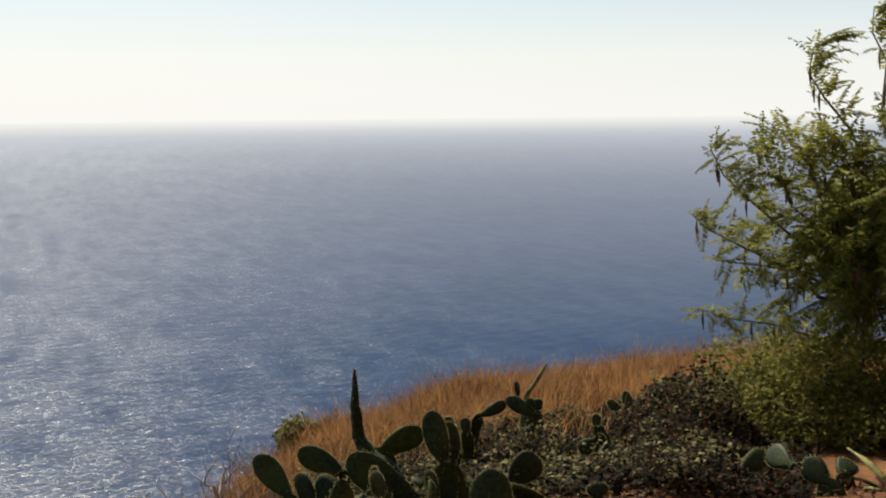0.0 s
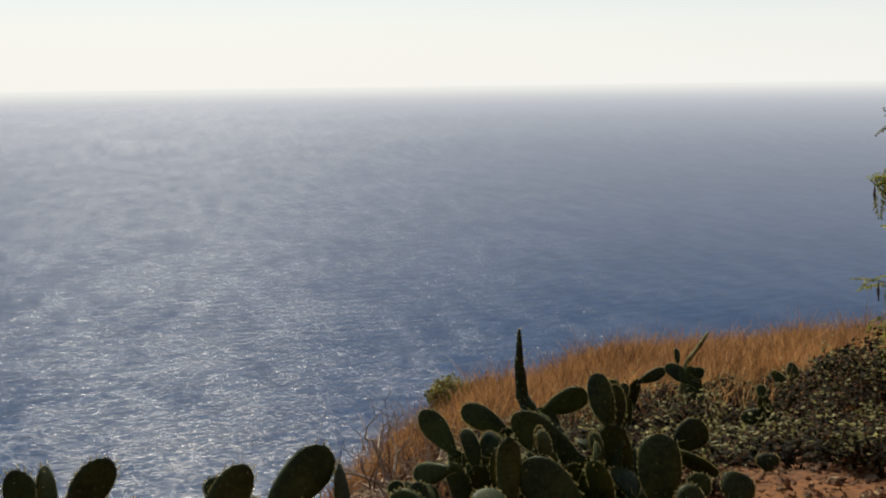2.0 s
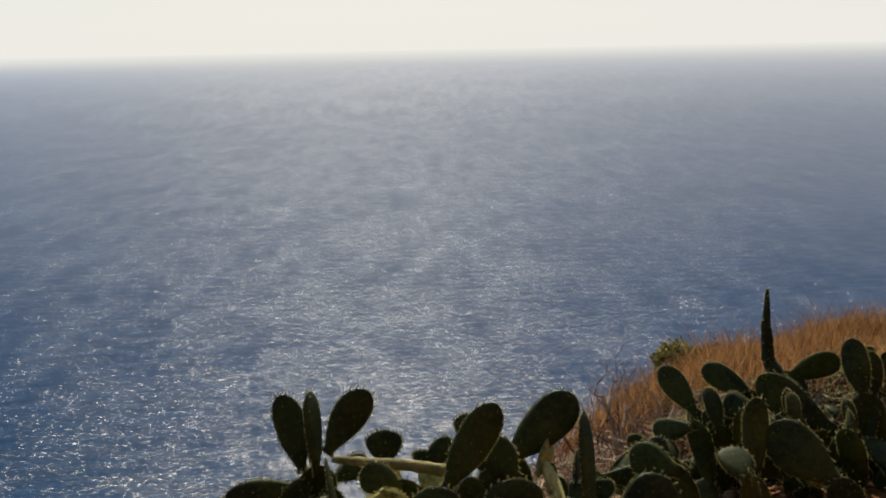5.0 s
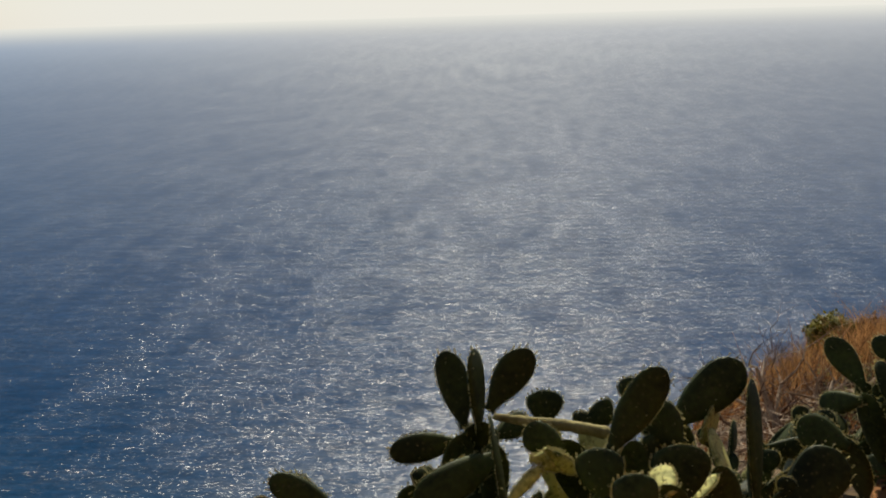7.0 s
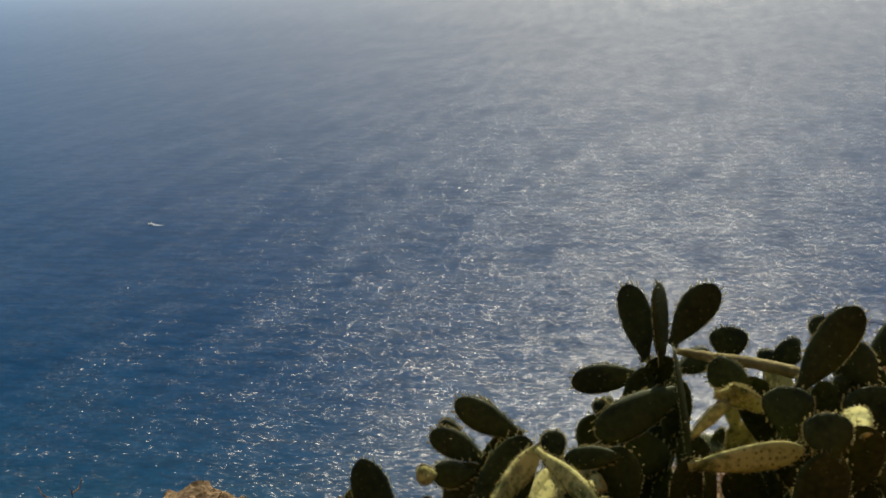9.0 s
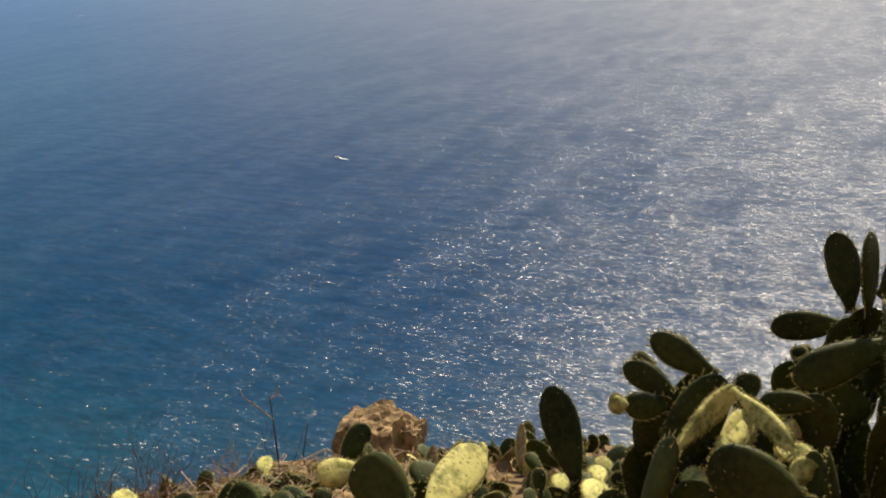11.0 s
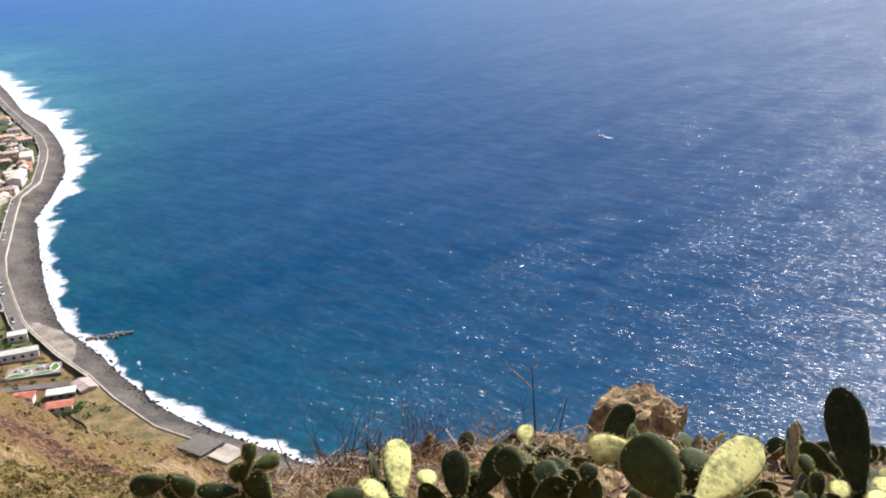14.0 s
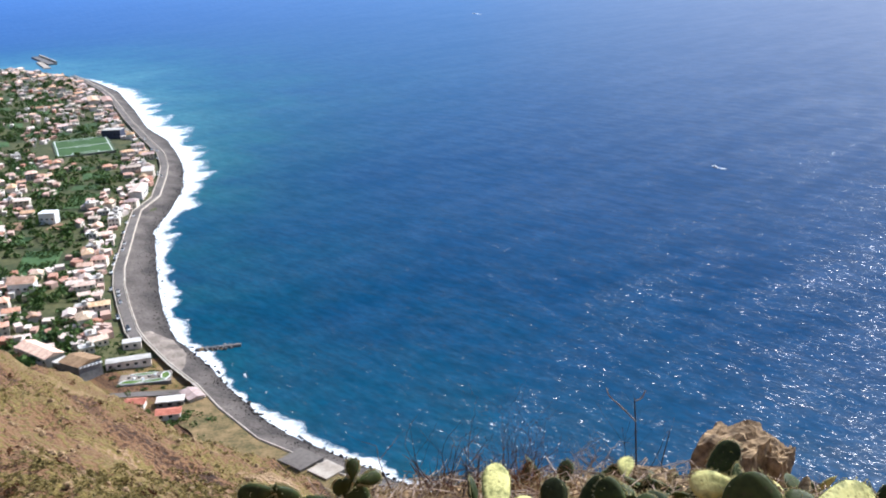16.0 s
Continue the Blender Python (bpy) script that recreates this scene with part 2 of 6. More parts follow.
def surf_material():
    """Broken white foam with holes, torn into streaks away from the beach (the attribute 'reach' runs from 0 to 1)."""
    m = bpy.data.materials.new("surf_foam")
    m.use_nodes = True
    t, bs = m.node_tree, m.node_tree.nodes["Principled BSDF"]
    pos = t.nodes.new("ShaderNodeNewGeometry").outputs["Position"]
    att = t.nodes.new("ShaderNodeAttribute")
    att.attribute_name = "reach"
    coarse = noise_node(t, pos, 0.055, 5, 0.65).outputs["Fac"]
    fine = noise_node(t, pos, 0.40, 4, 0.65).outputs["Fac"]
    fac = math_node(t, "ADD", math_node(t, "MULTIPLY", coarse, 2.2), math_node(t, "MULTIPLY", fine, 1.1))
    fac = math_node(t, "SUBTRACT", fac, math_node(t, "MULTIPLY", math_node(t, "POWER", att.outputs["Fac"], 1.4), 1.75))
    fac = math_node(t, "MULTIPLY", math_node(t, "SUBTRACT", fac, 0.45), 1.15)
    clamp = t.nodes.new("ShaderNodeClamp")
    t.links.new(fac, clamp.inputs[0])
    tone = t.nodes.new("ShaderNodeMix")
    tone.data_type = "RGBA"
    tone.inputs[6].default_value, tone.inputs[7].default_value = (0.62, 0.70, 0.72, 1), (0.86, 0.87, 0.87, 1)
    t.links.new(fine, tone.inputs[0])
    t.links.new(tone.outputs[2], bs.inputs["Base Color"])
    bs.inputs["Roughness"].default_value = 0.9
    t.links.new(clamp.outputs[0], bs.inputs["Alpha"])
    return m


SEA, SURF = sea_material("sea_water"), surf_material()
SOIL = material("red_soil", (0.07, 0.025, 0.007), (0.26, 0.105, 0.032), 0.95, 1.5, 30, 0.6)
EARTH = material("dry_earth", (0.05, 0.028, 0.013), (0.21, 0.135, 0.065), 0.95, 2.0, 35, 0.7)
SLOPE = material("dry_slope", (0.030, 0.016, 0.008), (0.30, 0.20, 0.11), 0.95, 0.075, 1.1, 1.0, bump_size=1.4, stretch=2.6)
for at, colour in ((0.68, (0.085, 0.040, 0.017)), (0.74, (0.205, 0.110, 0.052)), (0.79, (0.175, 0.096, 0.043)), (0.83, (0.120, 0.088, 0.022)), (0.89, (0.200, 0.148, 0.040)), (0.94, (0.215, 0.125, 0.055))):
    SLOPE.node_tree.nodes["Color Ramp"].color_ramp.elements.new(at).color = (*colour, 1)
PLAIN = material("garden_ground", (0.020, 0.036, 0.010), (0.10, 0.095, 0.035), 0.95, 0.03, 0.3, 0.5, bump_size=0.5)
BEACH = material("grey_shingle", (0.050, 0.041, 0.035), (0.150, 0.124, 0.104), 0.9, 0.06, 0.7, 0.8, bump_size=0.4)
# shingle that the waves have wetted is darker
bt, bb = BEACH.node_tree, BEACH.node_tree.nodes["Principled BSDF"]
wet_at, wet_mix = bt.nodes.new("ShaderNodeAttribute"), bt.nodes.new("ShaderNodeMix")
wet_at.attribute_name = "wet"
wet_mix.data_type, wet_mix.blend_type = "RGBA", "MULTIPLY"
wet_mix.inputs[7].default_value = (0.30, 0.29, 0.29, 1)
bt.links.new(wet_at.outputs["Fac"], wet_mix.inputs[0])
bt.links.new(bb.inputs["Base Color"].links[0].from_socket, wet_mix.inputs[6])
bt.links.new(wet_mix.outputs[2], bb.inputs["Base Color"])
ASPHALT = material("worn_asphalt", (0.095, 0.080, 0.068), (0.18, 0.155, 0.135), 0.9, 0.05, 0.5, 0.2)
CONCRETE = material("pale_concrete", (0.27, 0.225, 0.175), (0.48, 0.415, 0.335), 0.85, 0.2, 2.0, 0.2)
SLIP = material("worn_slipway", (0.12, 0.095, 0.075), (0.34, 0.28, 0.225), 0.9, 0.12, 0.8, 0.4)
DARK_CONCRETE = material("dark_concrete", (0.09, 0.085, 0.08), (0.20, 0.19, 0.18), 0.9, 0.2, 2.0, 0.2)
PLASTER = material("house_plaster", (0.48, 0.39, 0.31), (0.76, 0.66, 0.54), 0.85, 0.3, 3.0, 0.1, 0.3, tint=0.03)
ROOF = material("clay_roof", (0.46, 0.22, 0.14), (0.74, 0.47, 0.34), 0.85, 0.4, 3.0, 0.3, 0.35, tint=0.03)
ROOF_RED = material("red_roof", (0.34, 0.10, 0.06), (0.54, 0.20, 0.13), 0.85, 0.4, 3.0, 0.3)
ROOF_BROWN = material("brown_roof", (0.20, 0.12, 0.06), (0.34, 0.22, 0.12), 0.85, 0.4, 3.0, 0.3)
ROOF_PALE = material("pale_roof", (0.42, 0.38, 0.33), (0.66, 0.62, 0.56), 0.85, 0.3, 3.0, 0.2, 0.2)
WINDOW = material("dark_window", (0.02, 0.022, 0.025), (0.05, 0.055, 0.06), 0.2, 1.0, 5.0, 0)
TURF = material("pitch_turf", (0.032, 0.075, 0.018), (0.055, 0.112, 0.030), 0.9, 0.06, 0.5, 0.2)
LAWN = material("lawn", (0.06, 0.12, 0.02), (0.14, 0.20, 0.045), 0.9, 0.3, 2.0, 0.2)
LAWN_DRY = material("dry_verge", (0.06, 0.06, 0.018), (0.27, 0.18, 0.085), 0.95, 0.12, 0.8, 0.5, bump_size=0.3)
CROP = material("crop_ground", (0.025, 0.06, 0.018), (0.07, 0.12, 0.04), 0.95, 0.05, 0.4, 0.8, 0.25, bump_size=0.6)
TILLED = material("tilled_ground", (0.17, 0.10, 0.055), (0.30, 0.19, 0.11), 0.95, 0.06, 0.5, 0.4, 0.15)
WHITE = material("white_paint", (0.70, 0.70, 0.68), (0.82, 0.82, 0.80), 0.6, 1.0, 8.0, 0.05)
TARP = material("dark_blue_sheet", (0.03, 0.035, 0.06), (0.06, 0.07, 0.11), 0.6, 0.5, 3.0, 0.1)
ROCK = material("brown_rock", (0.07, 0.042, 0.022), (0.46, 0.31, 0.16), 0.9, 4.0, 24.0, 0.7, bump_size=0.02)
DARK_ROCK = material("wet_dark_rock", (0.020, 0.017, 0.015), (0.075, 0.062, 0.052), 0.7, 0.5, 4.0, 0.4)
# dark skin has the backlit shade in its colour, the pale one sunlight
CACTUS = material("shaded_cactus_skin", (0.011, 0.018, 0.003), (0.050, 0.064, 0.012), 0.6, 6.0, 55.0, 0.25, 0.25, 0.2, 0.004)
CACTUS_PALE_LIT = material("pale_lit_cactus_skin", (0.09, 0.105, 0.022), (0.57, 0.53, 0.19), 0.75, 13.0, 60.0, 0.45, 0.15, 0.25, 0.006)
CACTUS_PALE_LIT.node_tree.nodes["Color Ramp"].color_ramp.elements[0].position, CACTUS_PALE_LIT.node_tree.nodes["Color Ramp"].color_ramp.elements[1].position = 0.56, 0.86
CORK = material("corky_stem", (0.12, 0.10, 0.04), (0.36, 0.30, 0.13), 0.85, 14.0, 70.0, 0.6, 0.1, 0.2, 0.006)
WITHERED = material("withered_cactus_skin", (0.10, 0.055, 0.025), (0.42, 0.30, 0.16), 0.9, 18.0, 70.0, 0.8, 0.3, 0.1, 0.008)
for m, dot in ((CACTUS, (0.065, 0.062, 0.022)), (CACTUS_PALE_LIT, (0.20, 0.17, 0.05))):
    # cushions of short spines dotted over the skin
    t, bs = m.node_tree, m.node_tree.nodes["Principled BSDF"]
    spot = t.nodes.new("ShaderNodeTexVoronoi")
    spot.inputs["Scale"].default_value, spot.inputs["Randomness"].default_value = 48.0, 0.55
    t.links.new(t.nodes.new("ShaderNodeTexCoord").outputs["Object"], spot.inputs["Vector"])
    near = t.nodes.new("ShaderNodeMapRange")
    near.inputs[1].default_value, near.inputs[2].default_value, near.inputs[3].default_value, near.inputs[4].default_value = 0.16, 0.26, 0.85, 0.0
    t.links.new(spot.outputs["Distance"], near.inputs[0])
    skin = t.nodes.new("ShaderNodeMix")
    skin.data_type = "RGBA"
    skin.inputs[7].default_value = (*dot, 1)
    t.links.new(near.outputs[0], skin.inputs[0])
    t.links.new(bs.inputs["Base Color"].links[0].from_socket, skin.inputs[6])
    t.links.new(skin.outputs[2], bs.inputs["Base Color"])
# pale spines, brightened in colour to stand in for the sunlit pad rims
SPINE = leaf_material("pale_spines", (0.45, 0.41, 0.20), (0.78, 0.72, 0.45), 0.55, 0.6)
DRY_TWIG = material("bleached_twigs", (0.16, 0.10, 0.065), (0.50, 0.38, 0.28), 0.85, 8, 60, 0.2)
DARK_TWIG = material("dark_twigs", (0.035, 0.025, 0.02), (0.09, 0.065, 0.05), 0.85, 8, 60, 0.2)
BARK = material("tree_bark", (0.06, 0.045, 0.03), (0.17, 0.13, 0.09), 0.9, 6, 50, 0.6)
GRASS = leaf_material("dry_grass_blades", (0.060, 0.024, 0.010), (0.74, 0.39, 0.155), 0.4, 0.7, 1.3, 1.6)
STRAW = leaf_material("straw", (0.20, 0.12, 0.05), (0.50, 0.38, 0.20), 0.3, 0.8)
# two copies of the vine leaves: one darkened for deep shade, one coloured sunlit
VINE_SHADED = leaf_material("shaded_vine_leaves", (0.006, 0.005, 0.002), (0.036, 0.028, 0.010), 0.15, 0.8, 0.8, 1.4)
VINE_LIT = leaf_material("sunlit_vine_leaves", (0.07, 0.07, 0.018), (0.46, 0.40, 0.16), 0.45, 0.5, 0.7, 2.0)
DRY_VINE = leaf_material("dry_leaves", (0.025, 0.012, 0.006), (0.17, 0.075, 0.030), 0.3, 0.7, 0.9, 1.8)
TREE_LEAF = leaf_material("tree_leaves", (0.10, 0.112, 0.022), (0.40, 0.38, 0.085), 0.6, 0.6, 0.8, 2.5)
SHRUB_LEAF = leaf_material("shrub_leaves", (0.08, 0.085, 0.018), (0.40, 0.36, 0.085), 0.5, 0.6, 1.0, 2.6)
YELLOW_LEAF = leaf_material("yellow_green_leaves", (0.07, 0.065, 0.010), (0.30, 0.26, 0.035), 0.35, 0.5, 0.8, 3.0)
FAR_LEAF = leaf_material("garden_foliage", (0.022, 0.055, 0.012), (0.10, 0.15, 0.04), 0.2, 0.6)
SCRUB_LEAF = leaf_material("scrub_foliage", (0.05, 0.042, 0.015), (0.32, 0.25, 0.085), 0.3, 0.7)
RUST_LEAF = leaf_material("rusty_stalks", (0.10, 0.035, 0.016), (0.30, 0.13, 0.05), 0.35, 0.8)
SHED = leaf_material("mixed_sheds", (0.42, 0.20, 0.13), (0.70, 0.62, 0.54), 0.0, 0.9)
POD = material("brown_pods", (0.05, 0.03, 0.015), (0.12, 0.07, 0.035), 0.7, 8, 40, 0)


# ---- building helpers ----
def mesh_of(name, verts, faces, mat, smooth=False):
    me = bpy.data.meshes.new(name)
    me.from_pydata([tuple(v) for v in verts], [], [tuple(f) for f in faces])
    for mm in (mat if isinstance(mat, (list, tuple)) else [mat]):
        me.materials.append(mm)
    if smooth:
        me.polygons.foreach_set("use_smooth", [True] * len(me.polygons))
    me.update()
    return me


def piece(name, verts, faces, mat, parent=None, label="", smooth=False):
    ob = new(name, mesh_of(name, verts, faces, mat, smooth))
    if parent is not None:
        ob.parent = parent
    if label:
        ob["label"] = label
    return ob


def box_data(cx, cy, cz, sx, sy, sz, turn=0.0, bevel=0.0):
    """Verts and faces of a box standing on cz, sides sx, sy, sz, turned about z; the top edge drawn in by bevel."""
    c, s = math.cos(turn), math.sin(turn)
    v = []
    for z, q in ((0, 0), (sz - bevel, 0), (sz, bevel)) if bevel else ((0, 0), (sz, 0)):
        for x, y in ((-1, -1), (1, -1), (1, 1), (-1, 1)):
            x, y = x * (sx / 2 - q), y * (sy / 2 - q)
            v.append((cx + x * c - y * s, cy + x * s + y * c, cz + z))
    n = len(v) // 4
    f = [(3, 2, 1, 0), tuple(range(4 * n - 4, 4 * n))]
    for k in range(n - 1):
        for i in range(4):
            a, b = 4 * k + i, 4 * k + (i + 1) % 4
            f.append((a, b, b + 4, a + 4))
    return v, f


def joined(parts):
    v, f = [], []
    for pv, pf in parts:
        o = len(v)
        v.extend(pv)
        f.extend([tuple(i + o for i in q) for q in pf])
    return v, f


def tube(points, radii, sides=6):
    """A tapering round limb along points."""
    v, f = [], []
    pts = [Vector(p) for p in points]
    for i, p in enumerate(pts):
        d = (pts[min(i + 1, len(pts) - 1)] - pts[max(i - 1, 0)]).normalized()
        a = d.cross(Vector((0.31, 0.17, 0.94))).normalized()
        b = d.cross(a)
        for k in range(sides):
            w = 2 * math.pi * k / sides
            v.append(tuple(p + (a * math.cos(w) + b * math.sin(w)) * radii[i]))
    for i in range(len(pts) - 1):
        for k in range(sides):
            a, b = i * sides + k, i * sides + (k + 1) % sides
            f.append((a, b, b + sides, a + sides))
    f.append(tuple(range(sides))[::-1])
    f.append(tuple(range((len(pts) - 1) * sides, len(pts) * sides)))
    return v, f


def empty(name, place, label, category, group="", kind=""):
    e = new(name)
    e.empty_display_size = 0.1
    e.location = place
    return tagged(e, label, category, group, kind)


# ---- the shape of the land ----
SEA_Z, PLAIN_Z = -200.0, -196.0
COAST_X = (-4000, -2400, -1850, -1700, -1537, -1446, -1349, -1224, -1056, -942, -864, -767, -736, -682, -627, -595, -554, -512, -452, -413, -397, -374,
           -348, -307, -276, -253, -218, -180, -60, 150, 500, 1500, 4000)
COAST_Y = (-900, 400, 900, 975, 969, 952, 923, 873, 774, 702, 669, 605, 582, 539, 479, 438, 408, 376, 332, 309, 305, 297,
           284, 269, 263, 262, 259, 264, 250, 205, 130, -300, -1500)


def coast_y(x):
    return np.interp(x, COAST_X, COAST_Y)


PROFILE_R = (0, 1.8, 3, 4.2, 6, 8, 11, 14, 20, 60, 150, 330)
# heights along rays from the lookout, by heading
PROFILE = {
    # unseen rise behind the lookout, steepened to block sky light on the cacti
    -180: (0, 0, 0.3, 1.2, 3.5, 6.5, 11, 15, 22, 60, 130, 260),
    -105: (0, 0, 0.2, 0.6, 1.5, 3, 5, 6, 8, 15, 10, -40),
    -75: (0, 0, -0.3, -0.9, -2.2, -4, -6.5, -8.5, -12, -28, -45, -90),
    -62: (0, 0, -0.4, -1.0, -2.4, -4.5, -7.5, -9.5, -13, -33, -65.5, -120),
    -54: (0, 0, -0.4, -1.0, -2.4, -4.8, -8, -11, -15, -39, -80.5, -152),
    -46: (0, 0, -0.4, -0.95, -2.15, -5.2, -8.5, -12, -16, -44, -91, -182),
    -40: (0, 0, -0.45, -0.95, -2.1, -5.2, -8.5, -12, -18, -55, -125, -240),
    -20: (0, 0, -0.45, -0.95, -2.12, -5.2, -9, -13, -19, -60, -140, -260),
    10: (0, 0, -0.4, -0.8, -1.7, -3.2, -6.5, -11, -19, -62, -145, -260),
    19: (0, 0, -0.2, -0.5, -1.0, -1.7, -3.0, -6.5, -16, -62, -145, -260),
    26: (0, 0, 0.0, -0.2, -0.7, -1.2, -1.95, -4.2, -12, -60, -145, -260),
    34: (0, 0, 0.05, -0.05, -0.5, -0.9, -1.5, -2.3, -9, -55, -140, -260),
    46: (0, 0, 0.1, 0.08, -0.3, -0.65, -1.15, -1.9, -5.5, -45, -120, -240),
    60: (0, 0, 0.1, 0.12, -0.1, -0.35, -0.85, -1.5, -4, -30, -90, -200),
    100: (0, 0, 0.2, 0.6, 1.8, 3.5, 6, 8, 12, 25, 40, 40),
    180: (0, 0, 0.3, 1.2, 3.5, 6.5, 11, 15, 22, 60, 130, 260),
}
HEADS = np.array(sorted(PROFILE))
TABLE = np.array([PROFILE[h] for h in HEADS], float)


def land(x, y):
    """Height of the ground at x, y (arrays)."""
    x, y = np.asarray(x, float), np.asarray(y, float)
    r, h = np.hypot(x, y), np.degrees(np.arctan2(x, y))
    i = np.clip(np.searchsorted(HEADS, h) - 1, 0, len(HEADS) - 2)
    k = np.clip((h - HEADS[i]) / (HEADS[i + 1] - HEADS[i]), 0, 1)
    rr = np.array(PROFILE_R)
    j = np.clip(np.searchsorted(rr, r) - 1, 0, len(rr) - 2)
    u = np.clip((r - rr[j]) / (rr[j + 1] - rr[j]), 0, None)
    u = np.where(j < len(rr) - 2, np.minimum(u, 1), u)
    a = TABLE[i, j] * (1 - u) + TABLE[i, j + 1] * u
    b = TABLE[i + 1, j] * (1 - u) + TABLE[i + 1, j + 1] * u
    z = a * (1 - k) + b * k
    # the spur breaks off towards the village
    crest = np.interp(h, (-180, -100, -75, -62, -54, -46, -40, 180), (9999, 900, 420, 300, 245, 210, 200, 200))
    z = z - np.clip(r - crest, 0, None) * np.interp(h, (-110, -80, -60, -40), (0.0, 0.55, 0.75, 0.5))
    rough = np.array([noise.fractal(Vector((px * 0.03, py * 0.03, 3.1)), 0.9, 2.1, 6) for px, py in zip(x.ravel(), y.ravel())]).reshape(x.shape)
    small = np.array([noise.fractal(Vector((px * 0.7, py * 0.7, 8.4)), 0.9, 2.1, 4) for px, py in zip(x.ravel(), y.ravel())]).reshape(x.shape)
    mid = np.array([noise.fractal(Vector((px * 0.13, py * 0.13, 5.7)), 0.8, 2.1, 4) for px, py in zip(x.ravel(), y.ravel())]).reshape(x.shape)
    z = z + mid * np.clip((r - 25) * 0.02, 0, 2.0) + rough * np.clip((r - 20) * 0.05, 0, 5.0) + small * np.clip((r - 1.5) * 0.03, 0, 0.12)
    # the coastal plain and the beach
    s = (coast_y(x) - y) * 0.8
    flat = np.interp(s, (-400, -5, 0, 9, 16, 30, 400, 900), (-240, -203, -201.5, -199, -197.5, PLAIN_Z, PLAIN_Z + 12, PLAIN_Z + 120))
    return np.maximum(z, flat)


def height(x, y):
    return float(land(np.array([x]), np.array([y]))[0])


rings = np.concatenate([[0.0], np.geomspace(0.6, 20, 70), np.geomspace(20.6, 2600, 190), np.geomspace(2800, 4900, 6)])
heads = np.radians(np.concatenate([np.arange(-180, -80, 4.0), np.arange(-80, -40, 0.2), np.arange(-40, 62, 0.6), np.arange(62, 180, 4.0)]))
RR, HH = np.meshgrid(rings, heads, indexing="ij")
GX, GY = RR * np.sin(HH), RR * np.cos(HH)
GZ = land(GX, GY)
nh = len(heads)
gv = np.stack([GX, GY, GZ], -1).reshape(-1, 3).tolist()
gf, gm = [], []
for a in range(len(rings) - 1):
    for b in range(nh):
        c = (b + 1) % nh
        gf.append((a * nh + b, a * nh + c, (a + 1) * nh + c, (a + 1) * nh + b))
        q = gv[a * nh + b]
        low = q[2] < PLAIN_Z + 18 and rings[a] > 200 and q[0] < -400
        gm.append(2 if low else (1 if rings[a] > 14 else (0 if math.degrees(heads[b]) > 27 and rings[a] < 9.0 else 3)))
ground = new("ground", mesh_of("ground", gv, gf, (SOIL, SLOPE, PLAIN, EARTH), True))
ground.data.polygons.foreach_set("material_index", gm)
tagged(ground, "dry brown hillside falling to a green coastal plain", "ground", kind="structure")

# ---- sea ----
# the far water lifts towards the horizon line, which lies beyond the reach of the model
sa = np.radians(np.concatenate([np.arange(-180, -80, 5.0), np.arange(-80, -20, 0.4), np.arange(-20, 180, 2.0)]))


def water(name, radii, mat, label):
    SR, SA = np.meshgrid(radii, sa, indexing="ij")
    SX, SY = SR * np.sin(SA), SR * np.cos(SA)
    reach = np.where(SR <= 2400, SR, 2400 + (SR - 2400) * (1 + ((SR - 2400) / 2480) ** 2 * 26))
    SZ = (SEA_Z - 1.6) * SR / reach + 1.6
    n = len(sa)
    f = [(a * n + b, a * n + (b + 1) % n, (a + 1) * n + (b + 1) % n, (a + 1) * n + b) for a in range(len(radii) - 1) for b in range(n)]
    ob = new(name, mesh_of(name, np.stack([SX, SY, SZ], -1).reshape(-1, 3).tolist(), f, mat, True))
    off = (SY - coast_y(SX)) * 0.8
    shal = np.exp(-np.clip(off, 0, None) / np.interp(SX, (-900, -600, -300), (210.0, 140.0, 120.0))) * np.interp(SX, (-1500, -900, -500, -300, -120, 60, 300), (0.95, 0.8, 0.34, 0.32, 0.24, 0.06, 0.0))
    ob.data.attributes.new("shallow", "FLOAT", "POINT").data.foreach_set("value", shal.ravel().astype(np.float32))
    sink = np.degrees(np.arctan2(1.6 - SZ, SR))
    # amount of glowing haze painted on, by angle below the horizon
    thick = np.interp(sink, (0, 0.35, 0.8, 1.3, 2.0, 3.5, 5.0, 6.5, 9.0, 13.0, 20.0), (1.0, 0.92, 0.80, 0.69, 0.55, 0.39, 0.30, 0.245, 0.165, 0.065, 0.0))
    ob.data.attributes.new("painted_haze", "FLOAT", "POINT").data.foreach_set("value", thick.ravel().astype(np.float32))
    return tagged(ob, label, "sea", kind="structure")


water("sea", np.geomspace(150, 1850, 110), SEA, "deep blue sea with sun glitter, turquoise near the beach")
water("backdrop", np.concatenate([np.linspace(1850, 2400, 12), np.linspace(2450, 4880, 60)]), SEA, "far sea with painted haze fading into the bright horizon")

# added emissive curtain, painted as the bright sky haze over the horizon
haze = bpy.data.materials.new("horizon_haze_glow")
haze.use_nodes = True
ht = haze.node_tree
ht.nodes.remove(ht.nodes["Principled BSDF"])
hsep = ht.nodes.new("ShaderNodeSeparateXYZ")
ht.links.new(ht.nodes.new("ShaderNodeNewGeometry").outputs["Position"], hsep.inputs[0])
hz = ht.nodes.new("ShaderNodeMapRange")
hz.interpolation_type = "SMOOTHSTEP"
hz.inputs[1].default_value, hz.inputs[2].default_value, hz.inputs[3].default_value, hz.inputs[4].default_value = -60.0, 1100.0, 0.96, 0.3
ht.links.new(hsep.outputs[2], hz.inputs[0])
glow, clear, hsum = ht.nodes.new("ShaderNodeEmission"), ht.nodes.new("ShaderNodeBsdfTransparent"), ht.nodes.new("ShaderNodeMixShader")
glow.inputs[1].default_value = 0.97
